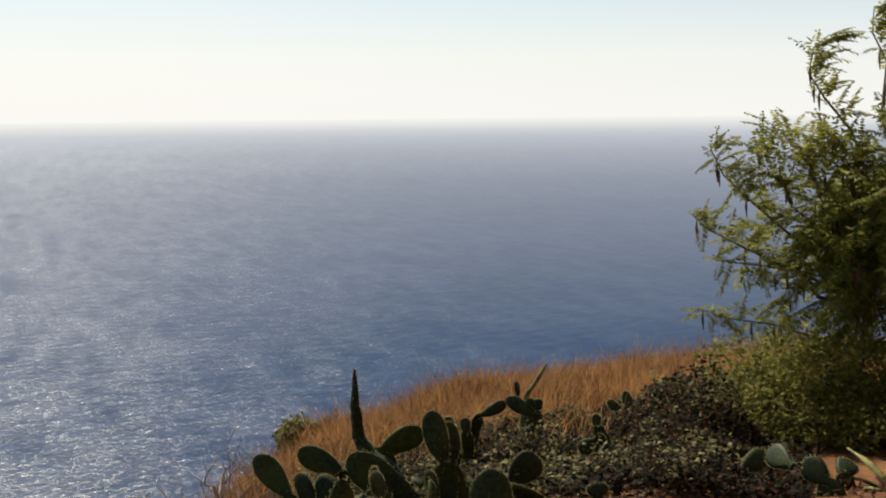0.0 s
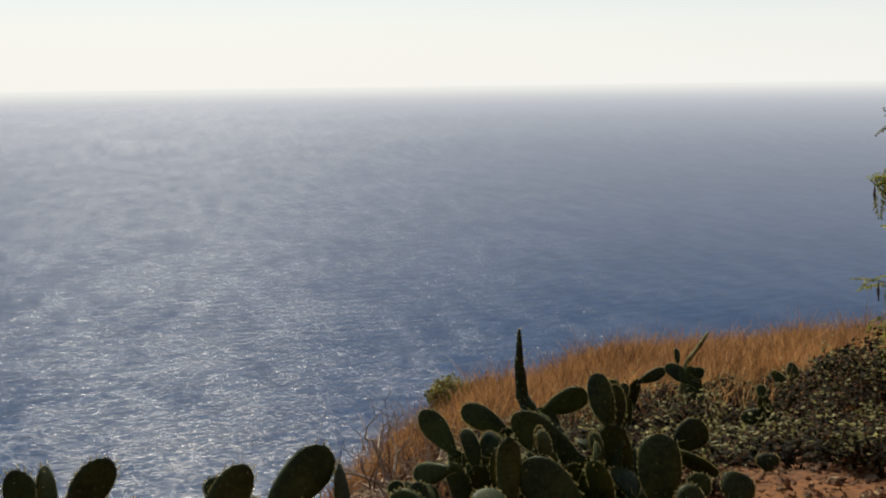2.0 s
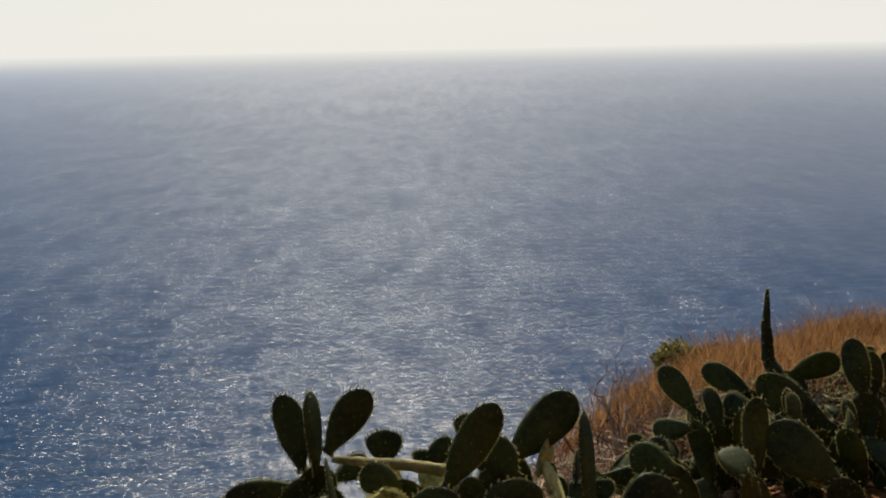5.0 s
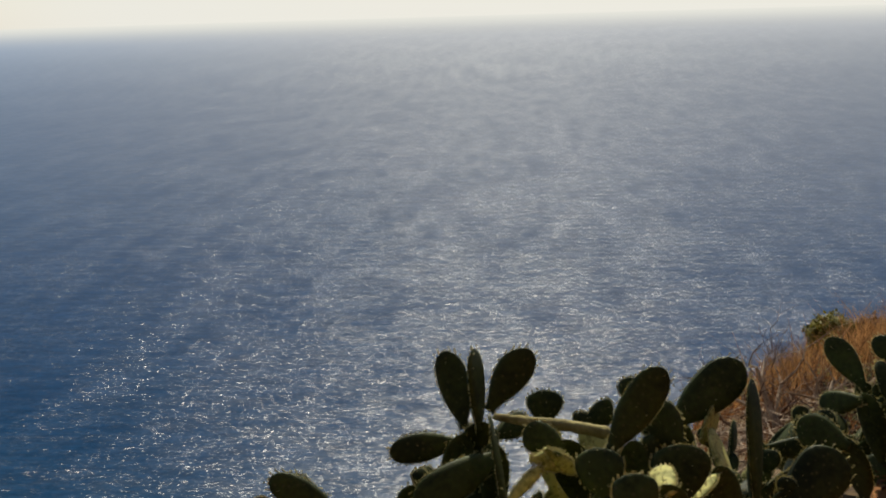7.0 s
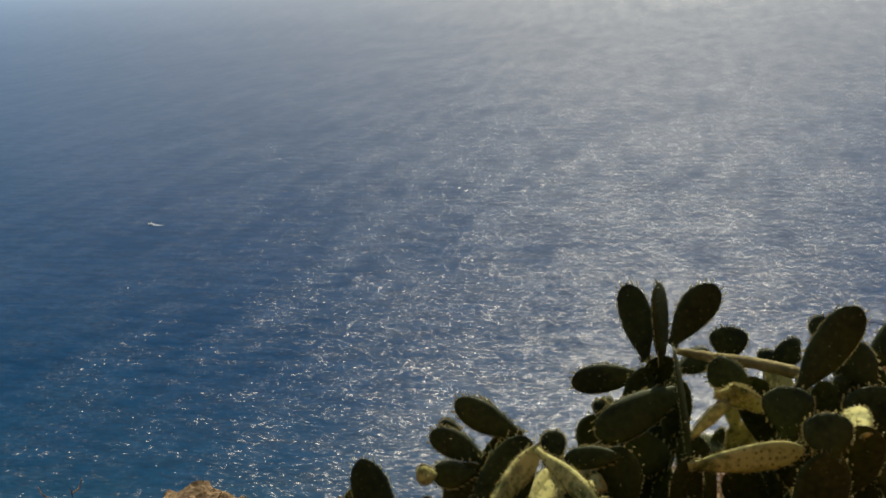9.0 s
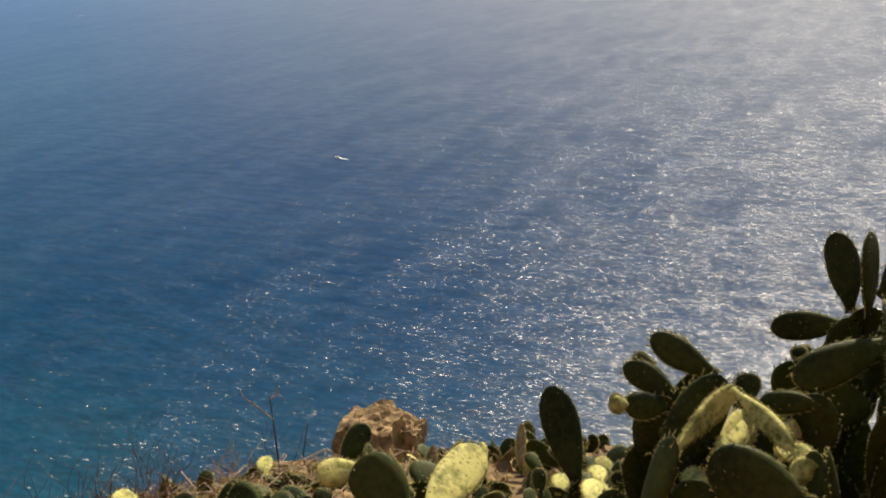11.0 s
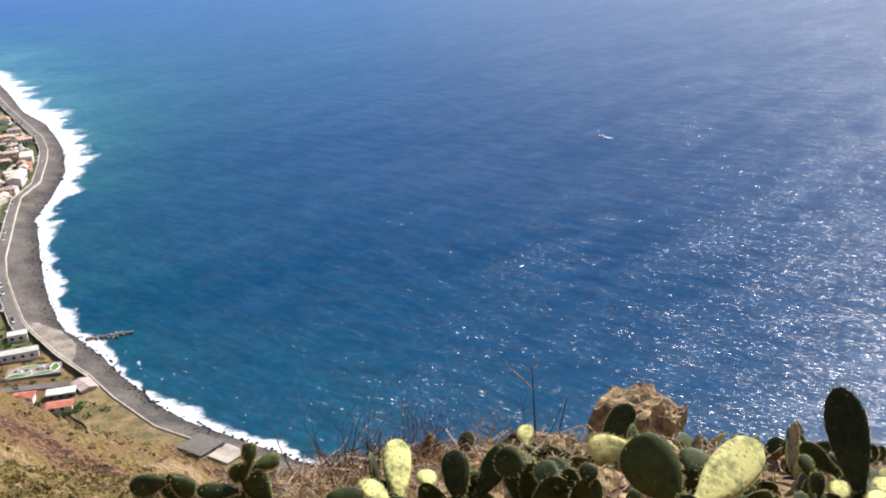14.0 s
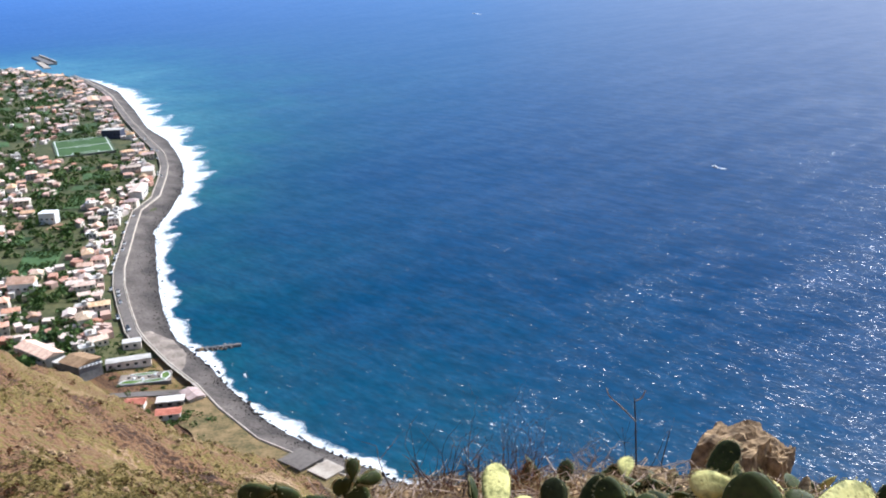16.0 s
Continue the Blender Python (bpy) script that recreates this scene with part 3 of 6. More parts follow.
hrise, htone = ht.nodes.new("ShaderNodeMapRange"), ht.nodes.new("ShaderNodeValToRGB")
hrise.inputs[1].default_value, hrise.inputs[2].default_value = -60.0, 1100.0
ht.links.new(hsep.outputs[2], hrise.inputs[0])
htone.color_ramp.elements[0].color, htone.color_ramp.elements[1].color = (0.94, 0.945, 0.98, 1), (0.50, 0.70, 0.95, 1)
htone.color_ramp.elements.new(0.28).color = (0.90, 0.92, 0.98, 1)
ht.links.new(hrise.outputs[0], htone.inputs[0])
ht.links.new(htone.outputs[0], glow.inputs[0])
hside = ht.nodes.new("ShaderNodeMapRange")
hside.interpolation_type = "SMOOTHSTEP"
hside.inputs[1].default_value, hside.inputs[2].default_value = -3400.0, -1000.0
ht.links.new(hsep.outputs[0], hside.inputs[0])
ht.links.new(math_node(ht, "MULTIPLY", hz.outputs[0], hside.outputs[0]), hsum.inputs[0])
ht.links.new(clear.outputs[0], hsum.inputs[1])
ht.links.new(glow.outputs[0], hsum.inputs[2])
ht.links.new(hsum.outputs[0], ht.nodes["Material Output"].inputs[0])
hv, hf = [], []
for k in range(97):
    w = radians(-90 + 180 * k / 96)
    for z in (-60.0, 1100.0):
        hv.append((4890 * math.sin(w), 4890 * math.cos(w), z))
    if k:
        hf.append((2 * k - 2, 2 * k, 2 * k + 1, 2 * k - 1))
tagged(piece("backdrop", hv, hf, haze), "glowing curtain painted as pale sky haze along the horizon", "haze", kind="structure")

# ---- beach, promenade, road, surf ----
PROM_X = (-1750, -1540, -1420, -1361, -1253, -1166, -1074, -974, -870, -797, -752, -716, -664, -641, -606, -563, -535, -507, -471, -438, -421, -387, -354, -327, -304, -291, -270, -246, -200)
PROM_Y = (960, 953, 938, 914, 867, 822, 767, 708, 650, 610, 578, 547, 498, 462, 430, 392, 367, 346, 323, 303, 295, 282, 272, 261, 254, 250, 249, 247, 246)


def prom_y(x):
    return float(np.interp(x, PROM_X, PROM_Y))


def wob(a, b, c=0.0):
    return noise.noise(Vector((a, b, c)))


def strip(name, rows, mat, label, category):
    """A surface from rows of equally many points."""
    n = len(rows[0])
    v = [p for row in rows for p in row]
    f = [(a * n + b, (a + 1) * n + b, (a + 1) * n + b + 1, a * n + b + 1) for a in range(len(rows) - 1) for b in range(n - 1)]
    ob = piece(name, v, f, mat, smooth=True)
    return tagged(ob, label, category, kind="structure")


xs = np.concatenate([np.arange(-1420, -700, 5.0), np.arange(-700, -196, 2.0)])
rows = []
for x in xs:
    a, b = prom_y(x), float(coast_y(x)) + 5
    rows.append([(x, a + (b - a) * k / 6, -196.3 + (-200.8 + 196.3) * (k / 6) ** 1.1 + 0.25 * wob(x * 0.08, k * 0.9)) for k in range(7)])
beach = strip("beach", rows, BEACH, "grey shingle beach along the surf", "beach")
damp = [max(0.0, min(1.0, (k - 1.6 + 1.6 * wob(x * 0.03, 4.0)) / 3.2)) for x in xs for k in range(7)]
beach.data.attributes.new("wet", "FLOAT", "POINT").data.foreach_set("value", np.array(damp, np.float32))
strip("slipway", [[(x, prom_y(x) + 0.4 + deep * q / 3, -195.7 - 1.5 * q / 3) for q in range(4)] for x in np.arange(-432, -374, 2.0) for deep in (float(np.interp(x, (-432, -424, -410, -390, -376), (6, 9, 13, 12, 3))) + 1.5 * wob(x * 0.2, 1.0),)],
      SLIP, "worn pale concrete slipway at the root of the jetty", "slipway")
road_x = [x for x in xs if x < -425]
strip("road", [[(x + 2.2, prom_y(x) - 2.6, -195.4), (x - 1.2, prom_y(x) - 6.6, -195.4)] for x in road_x], ASPHALT, "worn grey asphalt road behind the sea wall", "road")
strip("pavement", [[(x + 0.2, prom_y(x) - 0.4, -195.25), (x + 2.0, prom_y(x) - 2.4, -195.25)] for x in xs if x < -340], CONCRETE, "pale concrete promenade above the beach", "pavement")
strip("kerb", [[(x - 1.4, prom_y(x) - 7.0, -195.9), (x - 1.4, prom_y(x) - 7.0, -194.9), (x - 1.9, prom_y(x) - 7.5, -194.9), (x - 1.9, prom_y(x) - 7.5, -195.9)] for x in road_x], CONCRETE, "low pale wall along the landward side of the road", "wall")
wall_rows = [[(x - 0.6, prom_y(x) - 0.5, -196.5), (x - 0.35, prom_y(x) - 0.3, -195.1), (x + 0.2, prom_y(x) + 0.3, -195.1), (x + 0.3, prom_y(x) + 0.5, -198.5)] for x in xs]
strip("sea_wall", wall_rows, CONCRETE, "pale concrete sea wall at the top of the beach", "wall")
rows, reach_values = [], []
for x in np.concatenate([np.arange(-1400, -700, 2.0), np.arange(-700, -180, 1.0)]):
    w = float(np.interp(x, (-1400, -1250, -1050, -800, -640, -500, -400, -350, -180), (6, 24, 44, 30, 23, 13, 9, 10, 11)))
    w *= max(0.4, 1.0 + 1.0 * wob(x * 0.016, 2.0) + 0.6 * wob(x * 0.045, 5.0) + 0.4 * wob(x * 0.12, 9.0))
    a = float(coast_y(x)) - 2 + 1.5 * wob(x * 0.1, 7.0)
    rows.append([(x + 0.35 * w * (k / 8), a + w * k / 8, SEA_Z + 0.35 + 0.5 * abs(wob(x * 0.15, k * 0.8)) * (1 - k / 8)) for k in range(9)])
    reach_values.extend([k / 8 for k in range(9)])
surf = strip("surf", rows, SURF, "white breaking surf along the beach", "surf")
surf.data.attributes.new("reach", "FLOAT", "POINT").data.foreach_set("value", np.array(reach_values, np.float32))
surf["kind"] = "stuff"


def foam_patch(x, y, long, wide, turn, seed):
    """A loose sheet of foam left by a broken wave."""
    v, f, edge = [(x, y, SEA_Z + 0.5)], [], [0.55]
    c, q = math.cos(radians(turn)), math.sin(radians(turn))
    for ring in (0.35, 0.7, 1.0):
        for k in range(20):
            a = 2 * math.pi * k / 20
            r = ring * (1 + 0.5 * wob(math.cos(a) * 1.4, math.sin(a) * 1.4, seed))
            dx, dy = long * 0.5 * r * math.cos(a), wide * 0.5 * r * math.sin(a)
            v.append((x + dx * c - dy * q, y + dx * q + dy * c, SEA_Z + 0.5 - 0.1 * ring))
            edge.append(0.62 + 0.38 * ring)
    f += [(0, 1 + k, 1 + (k + 1) % 20) for k in range(20)]
    f += [(1 + 20 * r + k, 21 + 20 * r + k, 21 + 20 * r + (k + 1) % 20, 1 + 20 * r + (k + 1) % 20) for r in range(2) for k in range(20)]
    ob = piece("foam", v, f, SURF)
    ob.data.attributes.new("reach", "FLOAT", "POINT").data.foreach_set("value", np.array(edge, np.float32))
    return tagged(ob, "loose white foam of a broken wave off the beach", "foam", kind="stuff")


for k, row in enumerate(((-433, 332, 18, 9, -50), (-350, 297, 12, 5, -30), (-337, 288, 9, 4, -20), (-327, 289, 12, 5, -40), (-245, 278, 6, 2.5, 0), (-228, 276, 7, 3, 10), (-871, 706, 34, 7, -40), (-900, 724, 26, 8, 60),
                         (-800, 655, 40, 9, 20), (-742, 606, 46, 10, 10), (-985, 770, 40, 8, 20), (-318, 277, 9, 4, 0), (-365, 303, 10, 4, -50), (-600, 462, 24, 8, 30))):
    foam_patch(*row, 3.0 + 1.7 * k)


# ---- the village on the plain ----
def house(style, w, d, h, rng):
    """A house at the origin: walls with a plinth, gabled, hipped or flat roof with eaves, windows and door."""
    root = empty("house", (0, 0, 0), "", "house")
    wv, wf = box_data(0, 0, -1.5, w, d, h + 1.5)
    if style == "gable":
        o = len(wv)
        wv += [(-w / 2, 0, h + d * 0.22), (w / 2, 0, h + d * 0.22)]
        wf += [(7, 4, o), (5, 6, o + 1)]
    piece("wall", wv, wf, PLASTER, root)
    e, t = 0.45, 0.22
    if style == "flat":
        rv, rf = box_data(0, 0, h, w + 0.3, d + 0.3, 0.35, bevel=0.1)
        pv, pf = box_data(w * 0.2, -d * 0.1, h + 0.35, 2.6, 2.4, 1.9)
        roof = piece("roof", rv, rf, ROOF_PALE, root)
        piece("stair_box", pv, pf, PLASTER, root)
    else:
        rise = d * 0.22 + 0.15
        k = (w / 2 + e) if style == "gable" else (w / 2 - d * 0.38)
        z0 = h - 0.1
        base = [(-w / 2 - e, -d / 2 - e), (w / 2 + e, -d / 2 - e), (w / 2 + e, d / 2 + e), (-w / 2 - e, d / 2 + e)]
        rv = [(x, y, z0) for x, y in base] + [(x, y, z0 + t) for x, y in base] + [(-k, 0, z0 + t + rise), (k, 0, z0 + t + rise)]
        rf = [(3, 2, 1, 0), (0, 1, 5, 4), (1, 2, 6, 5), (2, 3, 7, 6), (3, 0, 4, 7), (4, 5, 9, 8), (6, 7, 8, 9), (5, 6, 9), (7, 4, 8)]
        roof = piece("roof", rv, rf, ROOF, root)
        if rng.random() < 0.6:
            cv, cf = box_data(w * 0.25, d * 0.15, h + rise * 0.4, 0.7, 0.7, 1.5)
            piece("chimney", cv, cf, PLASTER, roof)
    storeys = 2 if h > 4.5 else 1
    for s in range(storeys):
        for sy in (-1, 1):
            for i in range(3):
                if s == 0 and i == 1 and sy == 1:
                    piece("door", *box_data(0, d / 2, 0, 1.1, 0.14, 2.1), WINDOW, root)
                else:
                    piece("window", *box_data((i - 1) * w * 0.3, sy * d / 2, 0.9 + 2.8 * s, 1.2, 0.14, 1.2), WINDOW, root)
    return root


rng = random.Random(4)
patterns = []
for style, w, d, h in (("gable", 9, 6.5, 3.2), ("gable", 11, 6.5, 5.2), ("hip", 8, 7, 3.2), ("hip", 9.5, 8, 5.2), ("gable", 7, 5.5, 3.1), ("flat", 8, 7, 5.4), ("flat", 7.5, 5.5, 3.1), ("hip", 12, 7, 5.4)):
    patterns.append((style, house(style, w, d, h, rng)))
LABELS = {"gable": "plastered village house with a gabled clay-tile roof", "hip": "plastered village house with a hipped clay-tile roof", "flat": "plastered village house with a pale flat roof terrace"}
for style, root in patterns:
    tagged(root, LABELS[style], "house", "village houses")


def coast_turn(x):
    return math.atan2(prom_y(x + 12) - prom_y(x - 12), 24.0)


PITCH = (-896.0, 588.0)
taken = [(PITCH[0], PITCH[1], 52), (PITCH[0] + 25, PITCH[1] + 25, 32), (PITCH[0] - 28, PITCH[1] - 22, 34), (-410, 251, 17), (-400, 272, 19), (-459, 258, 17), (-390, 262, 12),
         (-669, 402, 17), (-690, 470, 26), (-681, 380, 15), (-255, 246, 22), (-392, 262, 15), (-914, 638, 14),
         (-447, 251, 20), (-426, 263, 11), (-420, 289, 11), (-449, 292, 11), (-733, 541, 15), (-678, 489, 18), (-1122, 763, 22), (-1114, 786, 22)]
BIG_PLOTS = ((-1212, 748, 78, 44), (-700, 455, 44, 30), (-588, 340, 56, 24), (-858, 498, 62, 22), (-478, 268, 26, 12), (-1010, 600, 52, 24), (-545, 330, 30, 16))
taken += [(x, y, 0.46 * w) for x, y, w, d in BIG_PLOTS]
spots = []
tries = 0
while len(spots) < 298 and tries < 40000:
    tries += 1
    x = -432 - 1280 * rng.random() ** 1.15
    inland = 15 + (rng.random() ** 1.8) * (60 + (-x) * 0.32)
    y = prom_y(x) - inland * 1.28
    if math.degrees(math.atan2(x, y)) < -66 or y < 200 or (x > -425 and inland > 45):
        continue
    if inland > 34 and wob(x * 0.017, y * 0.017, 2.0) < -0.02:
        continue
    gap = 9.6 if inland < 40 else (11 if x < -900 else 13)
    if any((x - a) ** 2 + (y - b) ** 2 < (r if r > 11 else gap) ** 2 for a, b, r in taken):
        continue
    spots.append((x, y))
    taken.append((x, y, 0))
used = [0] * len(patterns)
for n, (x, y) in enumerate(spots):
    k = rng.choice((0, 0, 1, 2, 2, 3, 4, 4, 5, 6, 6, 7))
    turn = math.degrees(coast_turn(x)) + rng.choice((0, 90, 90)) + rng.gauss(0, 7)
    m = pose(x, y, height(x, y) + 0.1, 0, 0, turn)
    if not used[k]:
        patterns[k][1].matrix_basis = m
        used[k] = 1
    else:
        copy_thing(patterns[k][1], m)


def plain_building(name, x, y, w, d, h, turn, wall_mat, roof_mat, label, gable=0.0, band=False):
    root = empty(name, (x, y, height(x, y)), label, "building")
    root.rotation_euler = (0, 0, radians(turn))
    piece("wall", *box_data(0, 0, -1.5, w, d, h + 1.5), wall_mat, root)
    if gable:
        e = 0.6
        b = [(-w / 2 - e, -d / 2 - e), (w / 2 + e, -d / 2 - e), (w / 2 + e, d / 2 + e), (-w / 2 - e, d / 2 + e)]
        v = [(p, q, h) for p, q in b] + [(-w / 2 - e, 0, h + gable), (w / 2 + e, 0, h + gable)]
        piece("roof", v, [(3, 2, 1, 0), (0, 1, 5, 4), (2, 3, 4, 5), (1, 2, 5), (3, 0, 4)], roof_mat, root)
    else:
        piece("roof", *box_data(0, 0, h, w + 0.5, d + 0.5, 0.5, bevel=0.15), roof_mat, root)
    for i in range(int(w // 4)):
        piece("window", *box_data(-w / 2 + 2 + i * 4, -d / 2, h * 0.4, 1.6, 0.16, 1.3), WINDOW, root)
        piece("window", *box_data(-w / 2 + 2 + i * 4, d / 2, h * 0.4, 1.6, 0.16, 1.3), WINDOW, root)
    return root


plain_building("clubhouse", -914, 638, 20, 13, 9, 32, TARP, ROOF_PALE, "dark blue clad block beside the football pitch")
plain_building("long_hall", -402, 270, 21, 6, 3.6, 52, PLASTER, ROOF_PALE, "long hall with a pale flat roof near the sea wall")
hotel = plain_building("terrace_hotel", -411, 250, 14, 13, 8.5, 4, DARK_CONCRETE, ROOF_BROWN, "dark walled hotel with a brown roof and white stepped balconies", 1.6)
for k in range(6):
    piece("balcony", *box_data(6.9, -5.6 + 2.25 * k, 7.6 - 0.35 * k, 1.3, 1.5, 1.0, 0, 0.1), WHITE, hotel)
plain_building("school", -447, 251, 28, 10, 5, -3, PLASTER, ROOF, "long building with an orange tiled roof below the hillside", 2.0)
plain_building("grey_house", -423, 249, 8, 8, 5.4, 10, DARK_CONCRETE, ROOF_PALE, "grey two-storey house with a pale flat roof")
plain_building("white_store", -422, 287, 9, 6, 3.4, 52, PLASTER, ROOF_PALE, "cream store with a flat roof beside the coast road")
plain_building("shore_block", -733, 541, 22, 10, 6, -41, PLASTER, ROOF_PALE, "cream flat-roofed block facing the beach")
plain_building("shore_terrace", -678, 489, 30, 10, 7, -47, PLASTER, ROOF, "pink and white terraced houses facing the beach", 1.4)
plain_building("apartment_block", -1130, 766, 40, 12, 8, -31, PLASTER, ROOF, "long apartment block with a salmon tiled roof", 1.8)
plain_building("apartment_block", -1112, 774, 40, 11, 8, -31, PLASTER, ROOF, "long apartment block beside the coast road", 1.8)
plain_building("pump_house", -263, 246, 13, 12, 3.4, -5, DARK_CONCRETE, ASPHALT, "low grey concrete building behind the sea wall")
plain_building("shore_store", -249.5, 246, 10.5, 10, 3.0, -5, DARK_CONCRETE, CONCRETE, "small store with a pale flat roof behind the beach")
plain_building("walled_yard", -226, 249, 26, 8, 1.6, 4, CONCRETE, DARK_CONCRETE, "low walled concrete yard behind the beach")
plain_building("white_villa", -669, 402, 12, 9, 8, 35, WHITE, WHITE, "bright white two-storey villa among the gardens")
plain_building("beach_bar", -347, 263, 11, 7, 3.2, -18, PLASTER, ROOF, "small beach bar with an orange roof on the sea wall", 1.0)
plain_building("red_cottage", -360, 242, 8, 6, 3.2, 40, PLASTER, ROOF_RED, "cottage with a red roof at the foot of the hillside", 1.3)
plain_building("red_cottage", -340, 244, 10, 6, 3.0, 45, PLASTER, ROOF_RED, "low cottage with a faded red roof beside a garden", 1.0)
plain_building("garden_shed", -350, 253, 12, 6, 2.8, 45, DARK_CONCRETE, ROOF_PALE, "long shed with a pale corrugated roof")
plain_building("chapel", -545, 303, 15, 8, 7, 40, WHITE, ROOF, "white chapel with a steep roof among gardens", 3.5)

# hotel garden: paved terrace with lawn beds
garden = empty("garden_terrace", (-382, 264, height(-382, 264)), "paved hotel garden with lawn beds behind the sea wall", "garden")
garden.rotation_euler = (0, 0, radians(46))
piece("paving", *box_data(0, 0, -1, 24, 12, 1.9), SLIP, garden)


def lawn_bed(cx, cy, rx, ry, seed):
    """A rounded lawn with a low white kerb round it."""
    ring = [(cx + rx * math.cos(a) * (1 + 0.3 * wob(math.cos(a), math.sin(a), seed)), cy + ry * math.sin(a) * (1 + 0.3 * wob(math.cos(a) + 5, math.sin(a), seed))) for a in (2 * math.pi * k / 28 for k in range(28))]
    v = [(p, q, 0.9) for p, q in ring] + [(p, q, 1.05) for p, q in ring]
    bed = piece("lawn", v, [tuple(range(28, 56))] + [(k, (k + 1) % 28, 28 + (k + 1) % 28, 28 + k) for k in range(28)], LAWN, garden)
    piece("kerb", *tube([(p, q, 1.0) for p, q in ring + ring[:2]], [0.24] * 30, 5), WHITE, bed)


lawn_bed(-6.0, -3.6, 5.4, 2.0, 2.0)
lawn_bed(4.5, -4.2, 5.2, 1.5, 5.0)
lawn_bed(9.4, 0.6, 2.0, 4.2, 8.0)
lawn_bed(-1.0, 4.4, 6.0, 1.2, 11.0)
piece("retaining_wall", *box_data(0, -6.2, -3, 25, 0.5, 4.0), DARK_CONCRETE, garden)
for k in range(7):
    piece("planter", *box_data(-8 + 2.5 * k + rng.uniform(-0.6, 0.6), rng.uniform(-1.5, 2.5), 0.9, 1.2, 0.9, 0.7, rng.uniform(0, 1.5), 0.1), WHITE if k % 2 else DARK_CONCRETE, garden)
lane = empty("lane", (-367, 254, -195.7), "narrow asphalt lane below the hotel garden", "lane", kind="structure")
lane.rotation_euler = (0, 0, radians(38))
piece("surface", *box_data(0, 0, -1, 36, 5, 1.2), ASPHALT, lane)
tagged(piece("lawn", *box_data(-425, 263, height(-425, 263) - 0.6, 12, 9, 0.9, 0.4, 0.1), LAWN), "small lawn between hotel and school", "lawn", kind="structure")
verge = []
for k in range(40):
    vx = -345 + 115 * k / 39
    deep = 20 + 5 * wob(vx * 0.06, 3.0)
    verge.append([(vx, prom_y(vx) - 0.5 - deep * q / 5, max(-195.55, height(vx, prom_y(vx) - 0.5 - deep * q / 5) + 0.3 + 0.5 * abs(wob(vx * 0.2, q * 1.0)))) for q in range(6)])
strip("verge", verge, LAWN_DRY, "dry grass verge behind the sea wall", "verge")

# football pitch with its lines
pt_ = math.atan2(-42, 71)
pitch = empty("football_pitch", (PITCH[0], PITCH[1], -190.0), "green football pitch with white lines and a low surround", "sports field")
pitch.rotation_euler = (0, 0, pt_)
pitch.location.z = max(height(PITCH[0] + dx, PITCH[1] + dy) for dx in (-40, 0, 40) for dy in (-40, 0, 40)) + 0.3
piece("base", *box_data(0, 0, -4.5, 87, 55, 4.4), DARK_CONCRETE, pitch)
piece("turf", *box_data(0, 0, -0.1, 86, 54, 0.1), TURF, pitch)
lines = [box_data(0, s * 25, 0.004, 82, 0.7, 0.02) for s in (-1, 1)] + [box_data(s * 41, 0, 0.004, 0.7, 50.7, 0.02) for s in (-1, 0, 1)]
lines += [box_data(s * 33, 0, 0.005, 0.5, 24, 0.02) for s in (-1, 1)] + [box_data(s * 37, q * 12, 0.005, 8, 0.5, 0.02) for s in (-1, 1) for q in (-1, 1)]
lines += [box_data(7 * math.cos(a * math.pi / 12), 7 * math.sin(a * math.pi / 12), 0.005, 0.45, 1.9, 0.02, a * math.pi / 12) for a in range(24)]
piece("line_marking", *joined(lines), WHITE, pitch)

# crop plots
def field(x, y, w, d, turn, bare):
    nx, ny = 8, 6
    v = []
    for i in range(nx + 1):
        for j in range(ny + 1):
            px, py = (i / nx - 0.5) * w, (j / ny - 0.5) * d
            v.append((x + px * math.cos(turn) - py * math.sin(turn), y + px * math.sin(turn) + py * math.cos(turn), 0.0))
    zs = land(np.array([p[0] for p in v]), np.array([p[1] for p in v]))
    v = [(p[0], p[1], float(z) + 0.25 + rng.uniform(0, 0.35)) for p, z in zip(v, zs)]
    f = [(i * (ny + 1) + j, (i + 1) * (ny + 1) + j, (i + 1) * (ny + 1) + j + 1, i * (ny + 1) + j + 1) for i in range(nx) for j in range(ny)]
    tagged(piece("field", v, f, TILLED if bare else CROP), "bare brown tilled plot between houses" if bare else "dark green banana plot between houses", "field", "crop plots")


banana = []
for x, y, w, d in BIG_PLOTS:
    turn = coast_turn(x)
    field(x, y, w, d, turn, False)
    for i in range(int(w / 3.4)):
        for j in range(int(d / 3.4)):
            px, py = 3.4 * i - w / 2 + 1.7 + rng.gauss(0, 0.5), 3.4 * j - d / 2 + 1.7 + rng.gauss(0, 0.5)
            qx, qy = x + px * math.cos(turn) - py * math.sin(turn), y + px * math.sin(turn) + py * math.cos(turn)
            if wob(qx * 0.06, qy * 0.06, 8.0) > -0.25:
                banana.append((qx, qy, height(qx, qy) + 0.2, rng.uniform(0.8, 1.5), rng.uniform(1.0, 2.0)))
field(-681, 380, 22, 14, coast_turn(-681), True)
field(-655, 398, 18, 9, coast_turn(-655), True)
plot_no = 0
for n in range(900):
    x = -430 - 900 * rng.random()
    inland = 40 + rng.random() * (40 + (-x) * 0.34)
    y = prom_y(x) - inland * 1.28
    w, d = rng.uniform(16, 40), rng.uniform(12, 24)
    if math.degrees(math.atan2(x, y)) < -66 or y < 230 or plot_no >= 70:
        continue
    if any((x - a) ** 2 + (y - b) ** 2 < (max(r, 8) + 0.42 * max(w, d)) ** 2 for a, b, r in taken):
        continue
    taken.append((x, y, 0.5 * max(w, d)))
    plot_no += 1
    field(x, y, w, d, coast_turn(x), rng.random() < 0.14)


